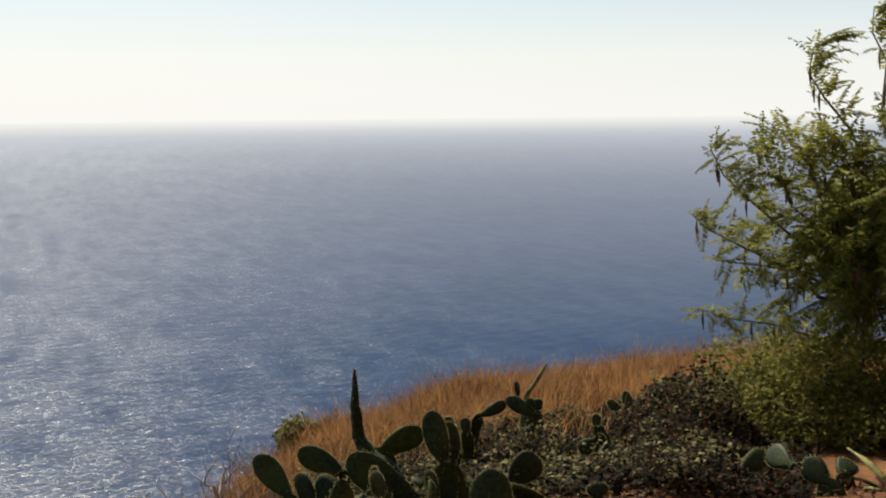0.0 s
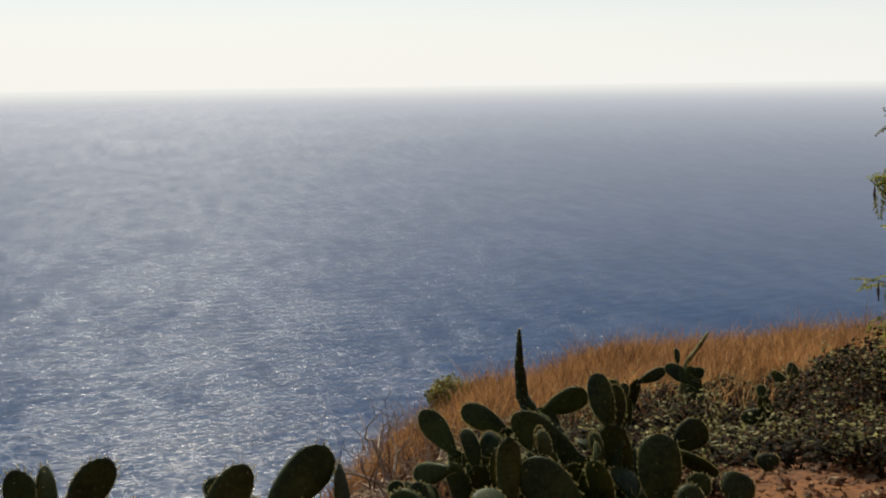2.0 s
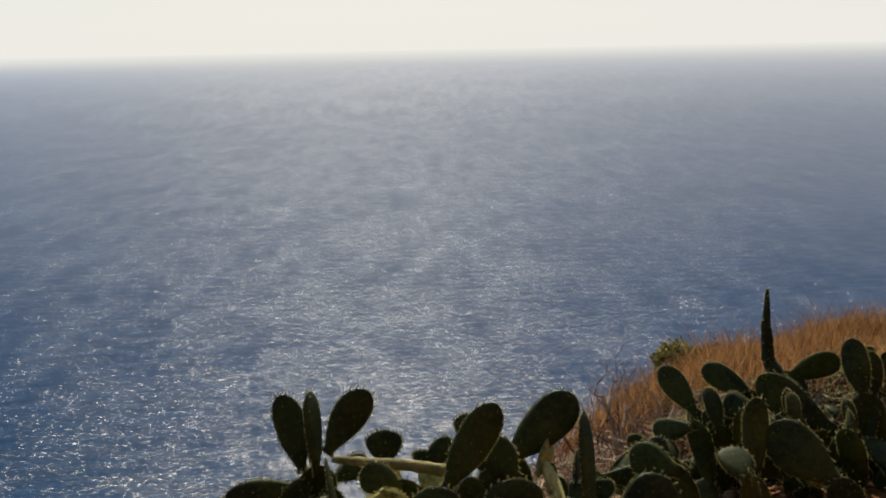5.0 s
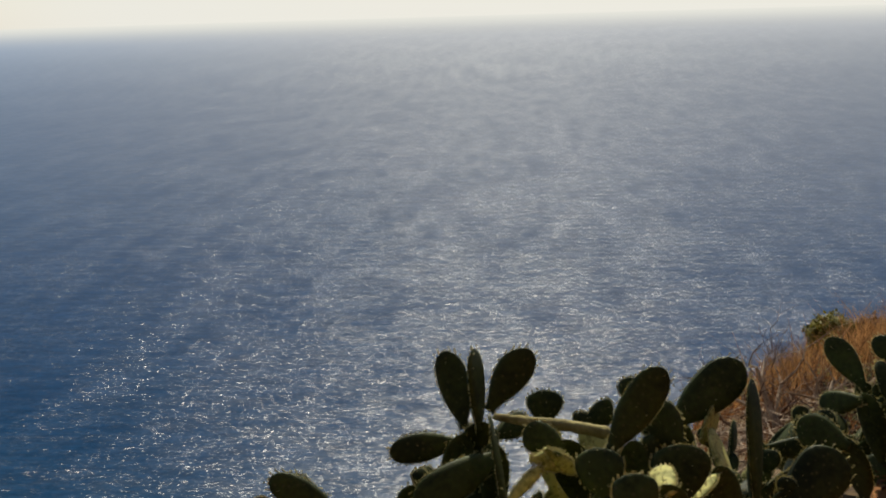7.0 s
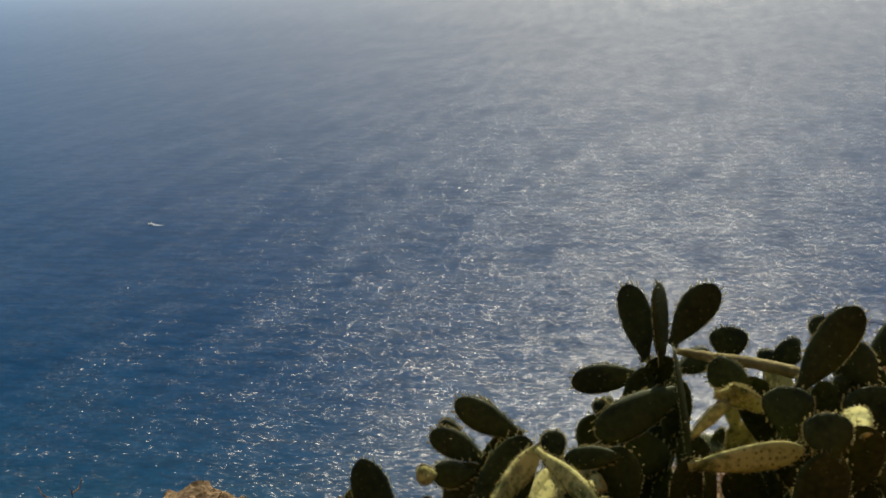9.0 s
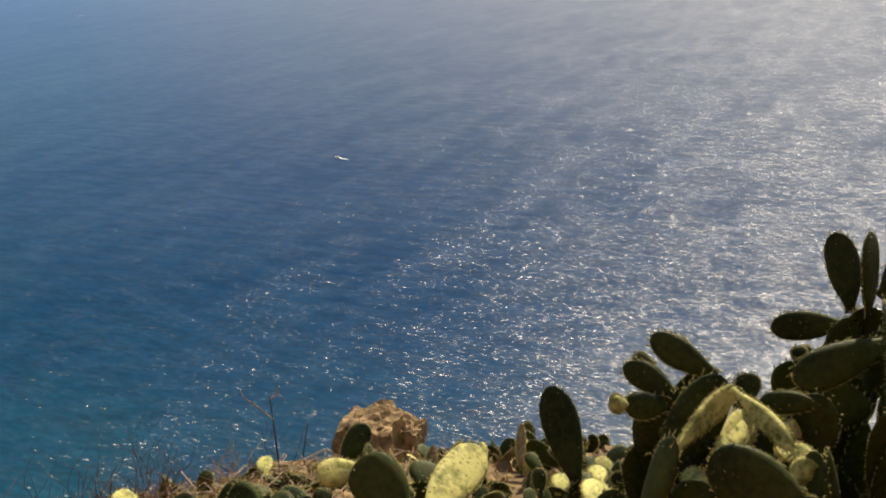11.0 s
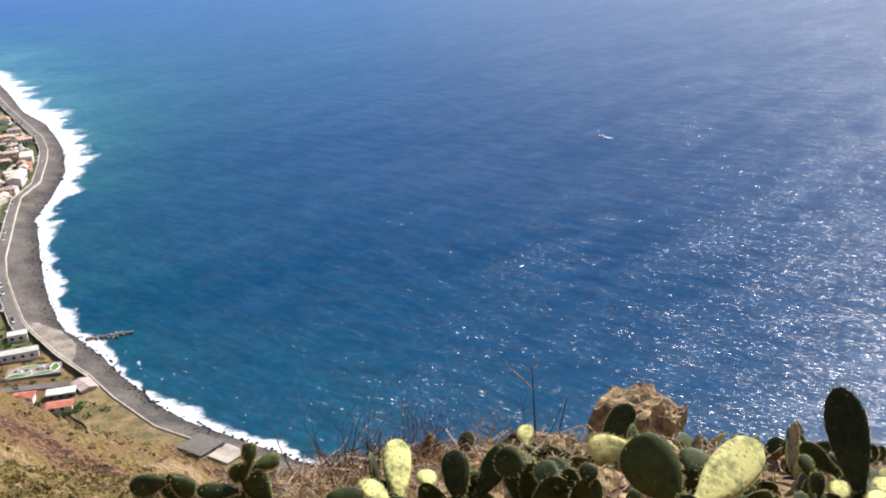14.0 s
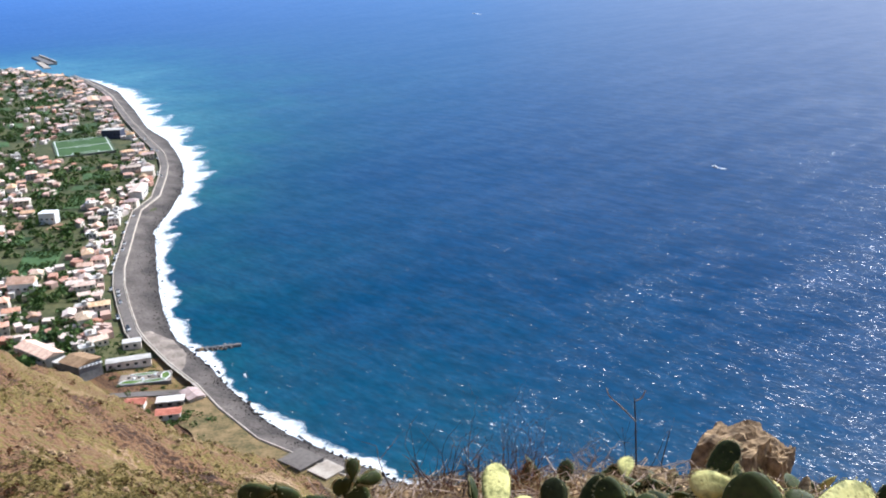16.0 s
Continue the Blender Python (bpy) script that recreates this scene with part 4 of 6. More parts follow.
def clumps(name, spots, mat, label, category, leaves, size):
    """Many small leafy crowns in one mesh: spots of (x, y, z, radius, height)."""
    v, f = [], []
    for x, y, z, r, h in spots:
        for i in range(leaves):
            a, b = rng.uniform(0, 2 * math.pi), rng.random() ** 0.5
            q = rng.random()
            wide = r * b * (0.55 + 0.8 * math.sin(math.pi * min(1, q * 0.9 + 0.1)))
            c = Vector((x + wide * math.cos(a), y + wide * math.sin(a), z + h * q))
            s = size * r * rng.uniform(0.5, 1.2)
            u = Vector((rng.gauss(0, 1), rng.gauss(0, 1), rng.gauss(0, 0.6))).normalized() * s
            w = u.cross(Vector((rng.gauss(0, 1), rng.gauss(0, 1), rng.gauss(0, 1)))).normalized() * s * 0.6
            o = len(v)
            v += [tuple(c - u), tuple(c - w * 0.8), tuple(c + u), tuple(c + w)]
            f.append((o, o + 1, o + 2, o + 3))
    ob = piece(name, v, f, mat)
    return tagged(ob, label, category, kind="stuff")


tree_spots = []
for n in range(4200):
    x = -438 - 1090 * rng.random() ** 1.2
    inland = 14 + rng.random() * (50 + (-x) * 0.36)
    y = prom_y(x) - inland * 1.28
    if math.degrees(math.atan2(x, y)) < -66 or y < 215:
        continue
    if (x - PITCH[0]) ** 2 + (y - PITCH[1]) ** 2 < 50 ** 2 or any((x - a) ** 2 + (y - b) ** 2 < 36 for a, b in spots) or any((x - a) ** 2 + (y - b) ** 2 < (0.4 * w) ** 2 for a, b, w, d in BIG_PLOTS):
        continue
    big = rng.random()
    tree_spots.append((x, y, 0, 1.7 + 3.2 * big ** 2, 1.8 + 4.0 * big ** 2))
zs = land(np.array([p[0] for p in tree_spots]), np.array([p[1] for p in tree_spots]))
tree_spots = [(p[0], p[1], float(z), p[3], p[4]) for p, z in zip(tree_spots, zs)]
clumps("garden_trees", tree_spots, FAR_LEAF, "dark green garden trees and shrubs between the houses", "trees", 30, 0.5)

clumps("banana_plants", banana, FAR_LEAF, "dark green banana plants standing in rows on the plots", "plants", 16, 0.75)
garden_spots = []
for n in range(330):
    x = rng.uniform(-440, -262)
    y = prom_y(x) - 4 - 26 * rng.random()
    if any((x - a) ** 2 + (y - b) ** 2 < 6.0 ** 2 for a, b in ((-402, 270), (-396, 262), (-382, 264), (-376, 270), (-389, 258), (-380, 256), (-360, 242), (-340, 244), (-350, 253), (-411, 250), (-402, 254), (-368, 252))):
        continue
    big = 1.8 if (x + 328) ** 2 + (y - 246) ** 2 < 90 else 1.0
    garden_spots.append((x, y, height(x, y), big * rng.uniform(0.5, 1.5), big * rng.uniform(0.5, 1.7)))
clumps("garden_shrubs", garden_spots, FAR_LEAF, "green shrubs and small palms round the hotel garden", "shrubs", 40, 0.4)

shed_v, shed_f = [], []
for n in range(2300):
    x = -440 - 1150 * rng.random() ** 1.1
    inland = 13 + (rng.random() ** 1.5) * (50 + (-x) * 0.30)
    y = prom_y(x) - inland * 1.28
    if math.degrees(math.atan2(x, y)) < -66 or y < 225 or (x - PITCH[0]) ** 2 + (y - PITCH[1]) ** 2 < 52 ** 2:
        continue
    if inland > 30 and wob(x * 0.017, y * 0.017, 2.0) < -0.05:
        continue
    pv, pf = box_data(x, y, height(x, y) - 0.5, rng.uniform(3, 8.5), rng.uniform(2.5, 6), rng.uniform(2.0, 4.2), coast_turn(x) + rng.gauss(0, 0.3), 0)
    o = len(shed_v)
    shed_v.extend(pv)
    shed_f.extend([tuple(i + o for i in q) for q in pf])
tagged(piece("outbuildings", shed_v, shed_f, SHED), "small sheds, walls and water tanks between the houses", "sheds", kind="stuff")

# scrub on the spur
scrub = []
for n in range(26000):
    h, r = rng.uniform(-72, -40), 75 * (300 / 75) ** rng.random()
    x, y = r * math.sin(radians(h)), r * math.cos(radians(h))
    if wob(x * 0.03, y * 0.03, 4.0) + 0.35 * wob(x * 0.15, y * 0.15, 6.0) < -0.04:
        continue
    s = rng.uniform(0.14, 0.42) * (1.7 if rng.random() < 0.08 else 1) * min(1.0, 0.45 + r / 260)
    scrub.append((x, y, 0, s, s * 0.9))
zs = land(np.array([p[0] for p in scrub]), np.array([p[1] for p in scrub]))
scrub = [(p[0], p[1], float(z), p[3], p[4]) for p, z in zip(scrub, zs)]
clumps("hillside_scrub", scrub, SCRUB_LEAF, "dry yellowish scrub scattered over the hillside", "scrub", 10, 0.55)
bushes = []
for n in range(420):
    h, r = rng.uniform(-72, -40), 70 * (300 / 70) ** rng.random()
    x, y = r * math.sin(radians(h)), r * math.cos(radians(h))
    big = rng.uniform(0.25, 0.9) * (0.6 + r / 500)
    bushes.append((x, y, height(x, y) - 0.1, big, big * 0.9))
clumps("hillside_shrubs", bushes, DRY_VINE, "dark brown dry shrubs dotted over the hillside", "shrubs", 26, 0.4)
sv, sf2 = [], []
for n in range(900):
    h, r = rng.uniform(-70, -42), 60 * (280 / 60) ** rng.random()
    x, y = r * math.sin(radians(h)), r * math.cos(radians(h))
    s = rng.uniform(0.15, 0.6)
    z = height(x, y) - s * 0.2
    o = len(sv)
    for zz, k in ((0, 1.0), (0.5, 0.85), (0.9, 0.4)):
        for i in range(6):
            a = i * math.pi / 3 + rng.uniform(-0.3, 0.3)
            q = s * k * rng.uniform(0.7, 1.2)
            sv.append((x + q * math.cos(a), y + q * math.sin(a), z + zz * s))
    for k in range(2):
        for i in range(6):
            sf2.append((o + 6 * k + i, o + 6 * k + (i + 1) % 6, o + 6 * k + 6 + (i + 1) % 6, o + 6 * k + 6 + i))
    sf2.append(tuple(range(o + 12, o + 18)))
tagged(piece("hillside_stones", sv, sf2, ROCK), "brown boulders scattered on the dry hillside", "stones", kind="stuff")

bv, bf = [], []
for n in range(1500):
    x = rng.uniform(-760, -215)
    a, b = prom_y(x), float(coast_y(x))
    k = rng.random() ** 0.6
    y, s = a + 1.5 + (b - a) * k, rng.uniform(0.2, 0.7) * (0.5 + 1.4 * k ** 3)
    z = -196.3 + (-200.8 + 196.3) * min(1, (y - a) / (b + 5 - a)) ** 1.1 - 0.2 * s
    pv, pf = box_data(x, y, z, s * 1.3, s, s * rng.uniform(0.6, 1.1), rng.uniform(0, 3), s * 0.28)
    o = len(bv)
    bv.extend(pv)
    bf.extend([tuple(i + o for i in q) for q in pf])
tagged(piece("beach_boulders", bv, bf, DARK_ROCK), "dark wave-worn boulders along the shingle beach", "stones", kind="stuff")

# jetty of dark rocks and boulders on the shore
jetty = empty("jetty", (-390, 309, SEA_Z), "short dark concrete jetty running into the surf", "jetty")
piece("deck", *box_data(2.5, 4.6, -1, 23, 1.9, 2.3, radians(47), 0.3), DARK_CONCRETE, jetty)
for k in range(70):
    q = rng.uniform(-11, 11)
    s = rng.uniform(0.6, 1.5)
    side = rng.gauss(0, 1.1)
    bx, by = 2 + q * math.cos(radians(47)) - side * math.sin(radians(47)), 4 + q * math.sin(radians(47)) + side * math.cos(radians(47))
    piece("boulder", *box_data(bx, by, -0.7 + rng.uniform(0, 0.5), s * 1.4, s, s * 1.3, rng.uniform(0, 3), s * 0.3), ROCK if k % 5 == 0 else DARK_CONCRETE, jetty)

# parked cars along the road
car_proto = None
for k in range(26):
    x = rng.uniform(-640, -432) if k < 18 else rng.uniform(-900, -700)
    t = coast_turn(x)
    side_off = rng.choice((4.4, 7.6))
    m = pose(x, prom_y(x) - side_off * 1.3, -195.39, 0, 0, math.degrees(t))
    if car_proto is None:
        car_proto = empty("car", (0, 0, 0), "small parked car beside the coast road", "car", "parked cars")
        body_v, body_f = joined([box_data(0, 0, 0.3, 4.1, 1.7, 0.6, 0, 0.12)])
        piece("body", body_v, body_f, WHITE, car_proto)
        piece("cabin", *box_data(-0.2, 0, 0.9, 2.2, 1.5, 0.55, 0, 0.25), WINDOW, car_proto)
        for sx in (-1.3, 1.3):
            for sy in (-0.8, 0.8):
                wv, wf = tube([(sx, sy - 0.1, 0.32), (sx, sy + 0.1, 0.32)], [0.32, 0.32], 10)
                piece("wheel", wv, wf, WINDOW, car_proto)
        car_proto.matrix_basis = m
    else:
        copy_thing(car_proto, m)


# ---- boats ----
def boat(x, y, length, turn, label, wake):
    root = empty("boat", (x, y, SEA_Z), label, "boat")
    root.rotation_euler = (0, 0, radians(turn))
    L, B = length, length * 0.3
    v, f = [], []
    stations = ((-0.5, 0.8, 0), (-0.2, 1.0, 0), (0.15, 0.95, 0.02), (0.38, 0.55, 0.06), (0.5, 0.04, 0.12))
    for s, b, lift in stations:
        for q, z in ((-1, 0.9 + lift * 5), (-0.75, -0.1), (0.75, -0.1), (1, 0.9 + lift * 5)):
            v.append((s * L, q * b * B / 2, z * L * 0.12))
    for i in range(4):
        for j in range(3):
            f.append((4 * i + j, 4 * i + j + 1, 4 * i + j + 5, 4 * i + j + 4))
        f.append((4 * i + 3, 4 * i, 4 * i + 4, 4 * i + 7))
    f.append((0, 3, 2, 1))
    piece("hull", v, f, WHITE, root)
    cabin = piece("cabin", *box_data(-0.05 * L, 0, 0.1 * L, 0.3 * L, 0.2 * L, 0.16 * L, 0, 0.02 * L), WHITE, root)
    piece("window", *box_data(0.1 * L, 0, 0.17 * L, 0.03 * L, 0.17 * L, 0.05 * L), WINDOW, cabin)
    piece("mast", *tube([(-0.12 * L, 0, 0.2 * L), (-0.12 * L, 0, 0.5 * L)], [0.012 * L, 0.008 * L]), WHITE, root)
    if wake:
        rows = []
        for k in range(13):
            s = k / 12
            rows.append([(-0.5 * L - wake * s, q * (0.1 * L + 0.08 * wake * s) + wob(k * 0.7, 1) * 0.4, 0.25) for q in (-1, -0.3, 0.3, 1)])
        ob = piece("wake", [p for r in rows for p in r], [(a * 4 + b, (a + 1) * 4 + b, (a + 1) * 4 + b + 1, a * 4 + b + 1) for a in range(12) for b in range(3)], SURF, root)
        ob.data.attributes.new("reach", "FLOAT", "POINT").data.foreach_set("value", np.repeat(np.linspace(0, 1, 13), 4).astype(np.float32))


breakwater = empty("breakwater", (-1690, 1058, SEA_Z), "distant harbour breakwater of dark concrete with a pale top", "breakwater")
piece("mole", *box_data(0, 0, -2, 150, 16, 5, radians(-22), 1.0), DARK_CONCRETE, breakwater)
piece("parapet", *box_data(3, 7, 3, 146, 3, 2.5, radians(-22)), CONCRETE, breakwater)
piece("mole", *box_data(60, -40, -2, 110, 12, 4, radians(-26), 1.0), CONCRETE, breakwater)
boat(-315, 786, 6.5, 160, "small white fishing boat out on the blue sea", 12)
boat(-1380, 1972, 9, 170, "distant white motor boat with a foaming wake", 34)


# ---- prickly pears on the edge ----
EYE = Vector((0.05, 0.05, 1.6))


def pad_data(base, tip, width, turn, thick, prng):
    """One flat oval joint from base to tip: lens-shaped section, narrow foot, slightly wavy rim. Also its rim and face spots for spines."""
    base, tip = Vector(base), Vector(tip)
    axis = tip - base
    length = axis.length
    axis.normalize()
    face = EYE - (base + tip) / 2
    face = (face - axis * face.dot(axis)).normalized()
    face = Matrix.Rotation(radians(turn), 3, axis) @ face
    across = axis.cross(face)
    n, seg = 13, 12
    bow = prng.uniform(-0.035, 0.035) * length
    skew = prng.uniform(-0.06, 0.06)
    v, f, spots = [], [], []
    for i in range(n):
        u = i / (n - 1)
        u = 0.5 - 0.5 * math.cos(math.pi * u)
        w = max(0.0, 1 - abs(2 * u ** 1.55 - 1) ** 2.3) ** 0.55
        w = max(w, 0.34 * (1 - u) ** 2 if u < 0.4 else 0.0)
        half = width / 2 * w * (1 + 0.025 * math.sin(9 * u + skew * 80))
        th = thick * (0.35 + 0.65 * math.sqrt(max(0.0, 1 - (2 * u - 0.9) ** 2))) * (1.4 - 0.6 * u) * min(1, w * 2.2 + 0.05)
        c = base + axis * (u * length) + face * bow * math.sin(math.pi * u) + across * skew * width * math.sin(math.pi * u)
        for k in range(seg):
            a = 2 * math.pi * k / seg
            sx = math.copysign(abs(math.cos(a)) ** 0.8, math.cos(a))
            v.append(tuple(c + across * half * sx + face * th * math.copysign(abs(math.sin(a)) ** 0.65, math.sin(a))))
        if 1 <= i < n - 1:
            for s in (-1, 1):
                for q in np.arange(-0.055, 0.055, 0.012):
                    spots.append((c + across * half * s * 0.985 + axis * (q + prng.uniform(-0.006, 0.006)) * length, across * s + axis * (u - 0.5)))
            rowoff = 0.5 * (i % 2)
            count = 4
            for j in range(-count, count + 1):
                q = (j + rowoff) / (count + 0.6)
                q += prng.uniform(-0.09, 0.09)
                if abs(q) < 0.92 and prng.random() < 0.07:
                    lift = math.sqrt(1 - q * q)
                    for s in (-1, 1):
                        spots.append((c + axis * prng.uniform(-0.03, 0.03) * length + across * half * q + face * s * th * lift * 0.98, face * s + across * q * 0.5))
    for q in range(-4, 5):
        spots.append((tip + across * q * 0.035 * width - axis * abs(q) * 0.004 * length, axis + across * q * 0.2))
    for i in range(n - 1):
        for k in range(seg):
            a, b = i * seg + k, i * seg + (k + 1) % seg
            f.append((a, b, b + seg, a + seg))
    f.append(tuple(range(seg))[::-1])
    f.append(tuple(range((n - 1) * seg, n * seg)))
    return v, f, spots


def spine_data(spots, prng, length=0.016, keep=1.0):
    v, f = [], []
    for p, d in spots:
        if prng.random() > keep:
            continue
        for _ in range(2):
            d2 = (Vector(d).normalized() + Vector((prng.gauss(0, 0.35), prng.gauss(0, 0.35), prng.gauss(0, 0.35)))).normalized()
            e = d2.orthogonal().normalized() * 0.0013
            g = d2.cross(e)
            o = len(v)
            v += [tuple(p + e), tuple(p - e * 0.5 + g * 0.9), tuple(p - e * 0.5 - g * 0.9), tuple(p + d2 * length * prng.uniform(0.5, 1.3))]
            f += [(o, o + 1, o + 3), (o + 1, o + 2, o + 3), (o + 2, o, o + 3)]
    return v, f


def prickly_pear(rows, label, seed, pale=()):
    """A plant from its joints; joints that hang free get older joints below them, down to the ground."""
    prng = random.Random(seed)
    mx, my = sum(r[0] for r in rows) / len(rows), sum(r[1] for r in rows) / len(rows)
    root = empty("prickly_pear", (mx, my, height(mx, my)), label, "cactus", "prickly pears")
    made = [(Vector(r[0:3]), Vector(r[3:6]), r[6], r[7]) for r in rows]
    older = []
    for base, tip, w, turn in made:
        held = any(((t2 - base).length < 0.10 or (b2 + (t2 - b2) * 0.75 - base).length < 0.09) and b2.z < base.z + 0.02 for b2, t2, _, _ in made if b2 is not base)
        if held:
            continue
        top, steps = base.copy(), 0
        while top.z > height(top.x, top.y) + 0.02 and steps < 7:
            ln = prng.uniform(0.20, 0.30)
            away = Vector((top.x, top.y, 0)).normalized()
            foot = top + Vector((prng.uniform(-0.10, 0.10), prng.uniform(-0.08, 0.08), -ln)) + away * prng.uniform(0.0, 0.06)
            older.append((foot, top + Vector((0, 0, 0.025)), prng.uniform(0.10, 0.15), prng.uniform(-60, 60)))
            top = foot
            steps += 1
    for k, (base, tip, w, turn) in enumerate(made + older):
        thick = 0.007 + 0.035 * w
        v, f, spots = pad_data(base, tip, w, turn, thick, prng)
        local = [tuple(Vector(p) - root.location) for p in v]
        # joints listed as pale get the skin coloured as if sunlit
        ob = piece("pad", local, f, CACTUS_PALE_LIT if k in pale else CACTUS, root, "", True)
        sv, sfc = spine_data(spots, prng, 0.0075, 0.8 if k < len(made) else 0.5)
        piece("spine_cover", [tuple(Vector(p) - root.location) for p in sv], sfc, SPINE, ob)["kind"] = "stuff"
    return root



def pear_clump(x, y, count, top, seed, label, dry=0.14, size=1.0, pale=0.14):
    """A low tangle of joints leaning every way, some coloured pale as if sunlit, some withered."""
    prng = random.Random(seed)
    z = height(x, y)
    root = empty("prickly_pear", (x, y, z), label, "cactus", "prickly pears")
    tips = [(Vector((x + prng.gauss(0, 0.12), y + prng.gauss(0, 0.12), z - 0.04)), Vector((0, 0, 1))) for _ in range(5)]
    for k in range(count + 4):
        b, d0 = prng.choice(tips)
        d = (d0 * 0.4 + Vector((prng.gauss(0, 0.7), prng.gauss(0, 0.7), prng.uniform(0.0, 0.9)))).normalized()
        ln = prng.uniform(0.09, 0.17) * size
        t = b + d * ln
        if t.z > z + top or t.z < height(t.x, t.y):
            d.z = -0.6
            t = b + d.normalized() * ln
        old = prng.random() < dry * 0.6
        v, f, spots = pad_data(b, t, ln * (prng.uniform(0.30, 0.5) if old else prng.uniform(0.45, 0.62)), prng.uniform(-80, 80), 0.006 if old else 0.012, prng)
        skin = WITHERED if old else (CACTUS_PALE_LIT if prng.random() < pale else CACTUS)
        ob = piece("pad", [tuple(Vector(p) - root.location) for p in v], f, skin, root, "brown withered pad" if old else "", True)
        if not old:
            sv, sfc = spine_data(spots, prng, 0.0075, 0.4)
            piece("spine_cover", [tuple(Vector(p) - root.location) for p in sv], sfc, SPINE, ob)["kind"] = "stuff"
        tips.append((t - d.normalized() * 0.02, d))
    return root


STAR = ((0.27, 2.94, 0.38, 0.22, 3.05, 0.59, 0.097, 0),
    (0.30, 2.83, 0.42, 0.30, 2.91, 0.64, 0.098, 62),
    (0.34, 2.92, 0.44, 0.48, 2.99, 0.60, 0.106, 10),
    (0.25, 2.82, 0.39, 0.04, 2.77, 0.39, 0.084, 0),
    (0.35, 2.86, 0.30, 0.28, 2.93, 0.39, 0.091, 20),
    (0.35, 2.75, 0.38, 0.10, 2.62, 0.30, 0.111, 0),
    (0.34, 2.50, 0.16, 0.32, 2.72, 0.51, 0.062, 74),
    (0.36, 2.95, 0.34, 0.47, 3.01, 0.38, 0.072, 0),
    (0.15, 2.86, 0.23, 0.15, 2.89, 0.29, 0.046, 40))
LOG = ((0.53, 3.03, 0.34, 0.53, 3.07, 0.44, 0.111, 0),
    (0.65, 3.05, 0.31, 0.66, 3.07, 0.36, 0.071, 0),
    (0.74, 3.04, 0.33, 0.69, 3.07, 0.38, 0.103, 0),
    (0.64, 2.65, 0.41, 0.81, 2.72, 0.62, 0.109, 8),
    (0.75, 2.82, 0.47, 0.74, 2.85, 0.55, 0.064, 0),
    (0.89, 2.90, 0.37, 1.12, 2.95, 0.54, 0.136, 0),
    (0.87, 2.74, 0.38, 0.79, 2.81, 0.47, 0.125, 0),
    (0.72, 2.73, 0.38, 0.87, 2.79, 0.36, 0.074, 0),
    (0.82, 2.55, 0.30, 0.83, 2.59, 0.45, 0.157, 0),
    (0.60, 2.56, 0.32, 0.60, 2.62, 0.44, 0.131, 0),
    (0.63, 2.30, 0.39, 0.63, 2.35, 0.49, 0.115, 0),
    (0.53, 2.72, 0.40, 0.42, 2.76, 0.44, 0.092, 0))
LOG_MORE = ((0.73, 2.37, 0.42, 0.73, 2.50, 0.43, 0.071, 0),)
MID = ((1.09, 2.72, 0.16, 1.14, 2.92, 0.50, 0.115, 70),
    (1.01, 2.68, 0.24, 1.01, 2.88, 0.36, 0.102, 70),
    (0.97, 2.86, 0.33, 1.04, 2.93, 0.40, 0.094, 66),
    (1.20, 2.78, 0.12, 1.38, 2.82, 0.29, 0.162, 0),
    (1.30, 3.22, 0.13, 1.56, 3.16, 0.13, 0.085, 0),
    (1.51, 3.37, 0.13, 1.51, 3.40, 0.20, 0.061, 0),
    (1.57, 3.32, 0.09, 1.59, 3.38, 0.19, 0.074, 0),
    (1.55, 3.22, 0.12, 1.45, 3.30, 0.19, 0.077, 0),
    (1.62, 3.30, 0.11, 1.63, 3.39, 0.17, 0.077, 40),
    (1.24, 3.01, 0.14, 1.25, 3.04, 0.21, 0.080, 0),
    (1.21, 2.80, 0.16, 1.22, 2.82, 0.22, 0.054, 0),
    (1.18, 2.91, 0.13, 1.33, 2.98, 0.15, 0.089, 50))
MID_MORE = ((0.94, 2.64, 0.33, 0.85, 2.54, 0.31, 0.059, 60),)
TALL = ((1.89, 3.68, 0.14, 1.80, 3.83, 0.30, 0.102, 0),
    (2.17, 3.74, 0.17, 2.02, 3.90, 0.26, 0.102, 0),
    (2.28, 3.66, 0.27, 2.43, 3.54, 0.37, 0.105, 15),
    (2.41, 3.34, 0.27, 2.41, 3.45, 0.48, 0.100, 0),
    (2.46, 3.36, 0.25, 2.48, 3.42, 0.43, 0.076, 0),
    (2.53, 3.49, 0.36, 2.53, 3.51, 0.42, 0.049, 0),
    (2.30, 3.36, 0.15, 2.08, 3.55, 0.32, 0.142, 0),
    (2.06, 3.29, 0.25, 2.09, 3.34, 0.34, 0.065, 60),
    (1.91, 3.46, 0.19, 1.99, 3.48, 0.27, 0.127, 0),
    (1.92, 3.58, 0.20, 1.97, 3.69, 0.23, 0.068, 60),
    (1.79, 3.03, 0.14, 1.85, 3.14, 0.40, 0.094, 20),
    (2.03, 2.90, 0.16, 1.88, 3.10, 0.31, 0.164, 0))
TALL_MORE = ((1.72, 3.35, 0.23, 1.62, 3.49, 0.17, 0.086, 0),
    (1.84, 3.39, 0.18, 1.84, 3.49, 0.32, 0.075, 30),
    (1.95, 3.37, 0.26, 1.89, 3.46, 0.27, 0.098, 0),
    (1.98, 3.11, 0.28, 2.00, 3.17, 0.39, 0.084, 55),
    (1.49, 2.98, 0.23, 1.37, 3.10, 0.27, 0.116, 0),
    (1.63, 2.80, 0.26, 1.62, 2.91, 0.33, 0.113, 30))
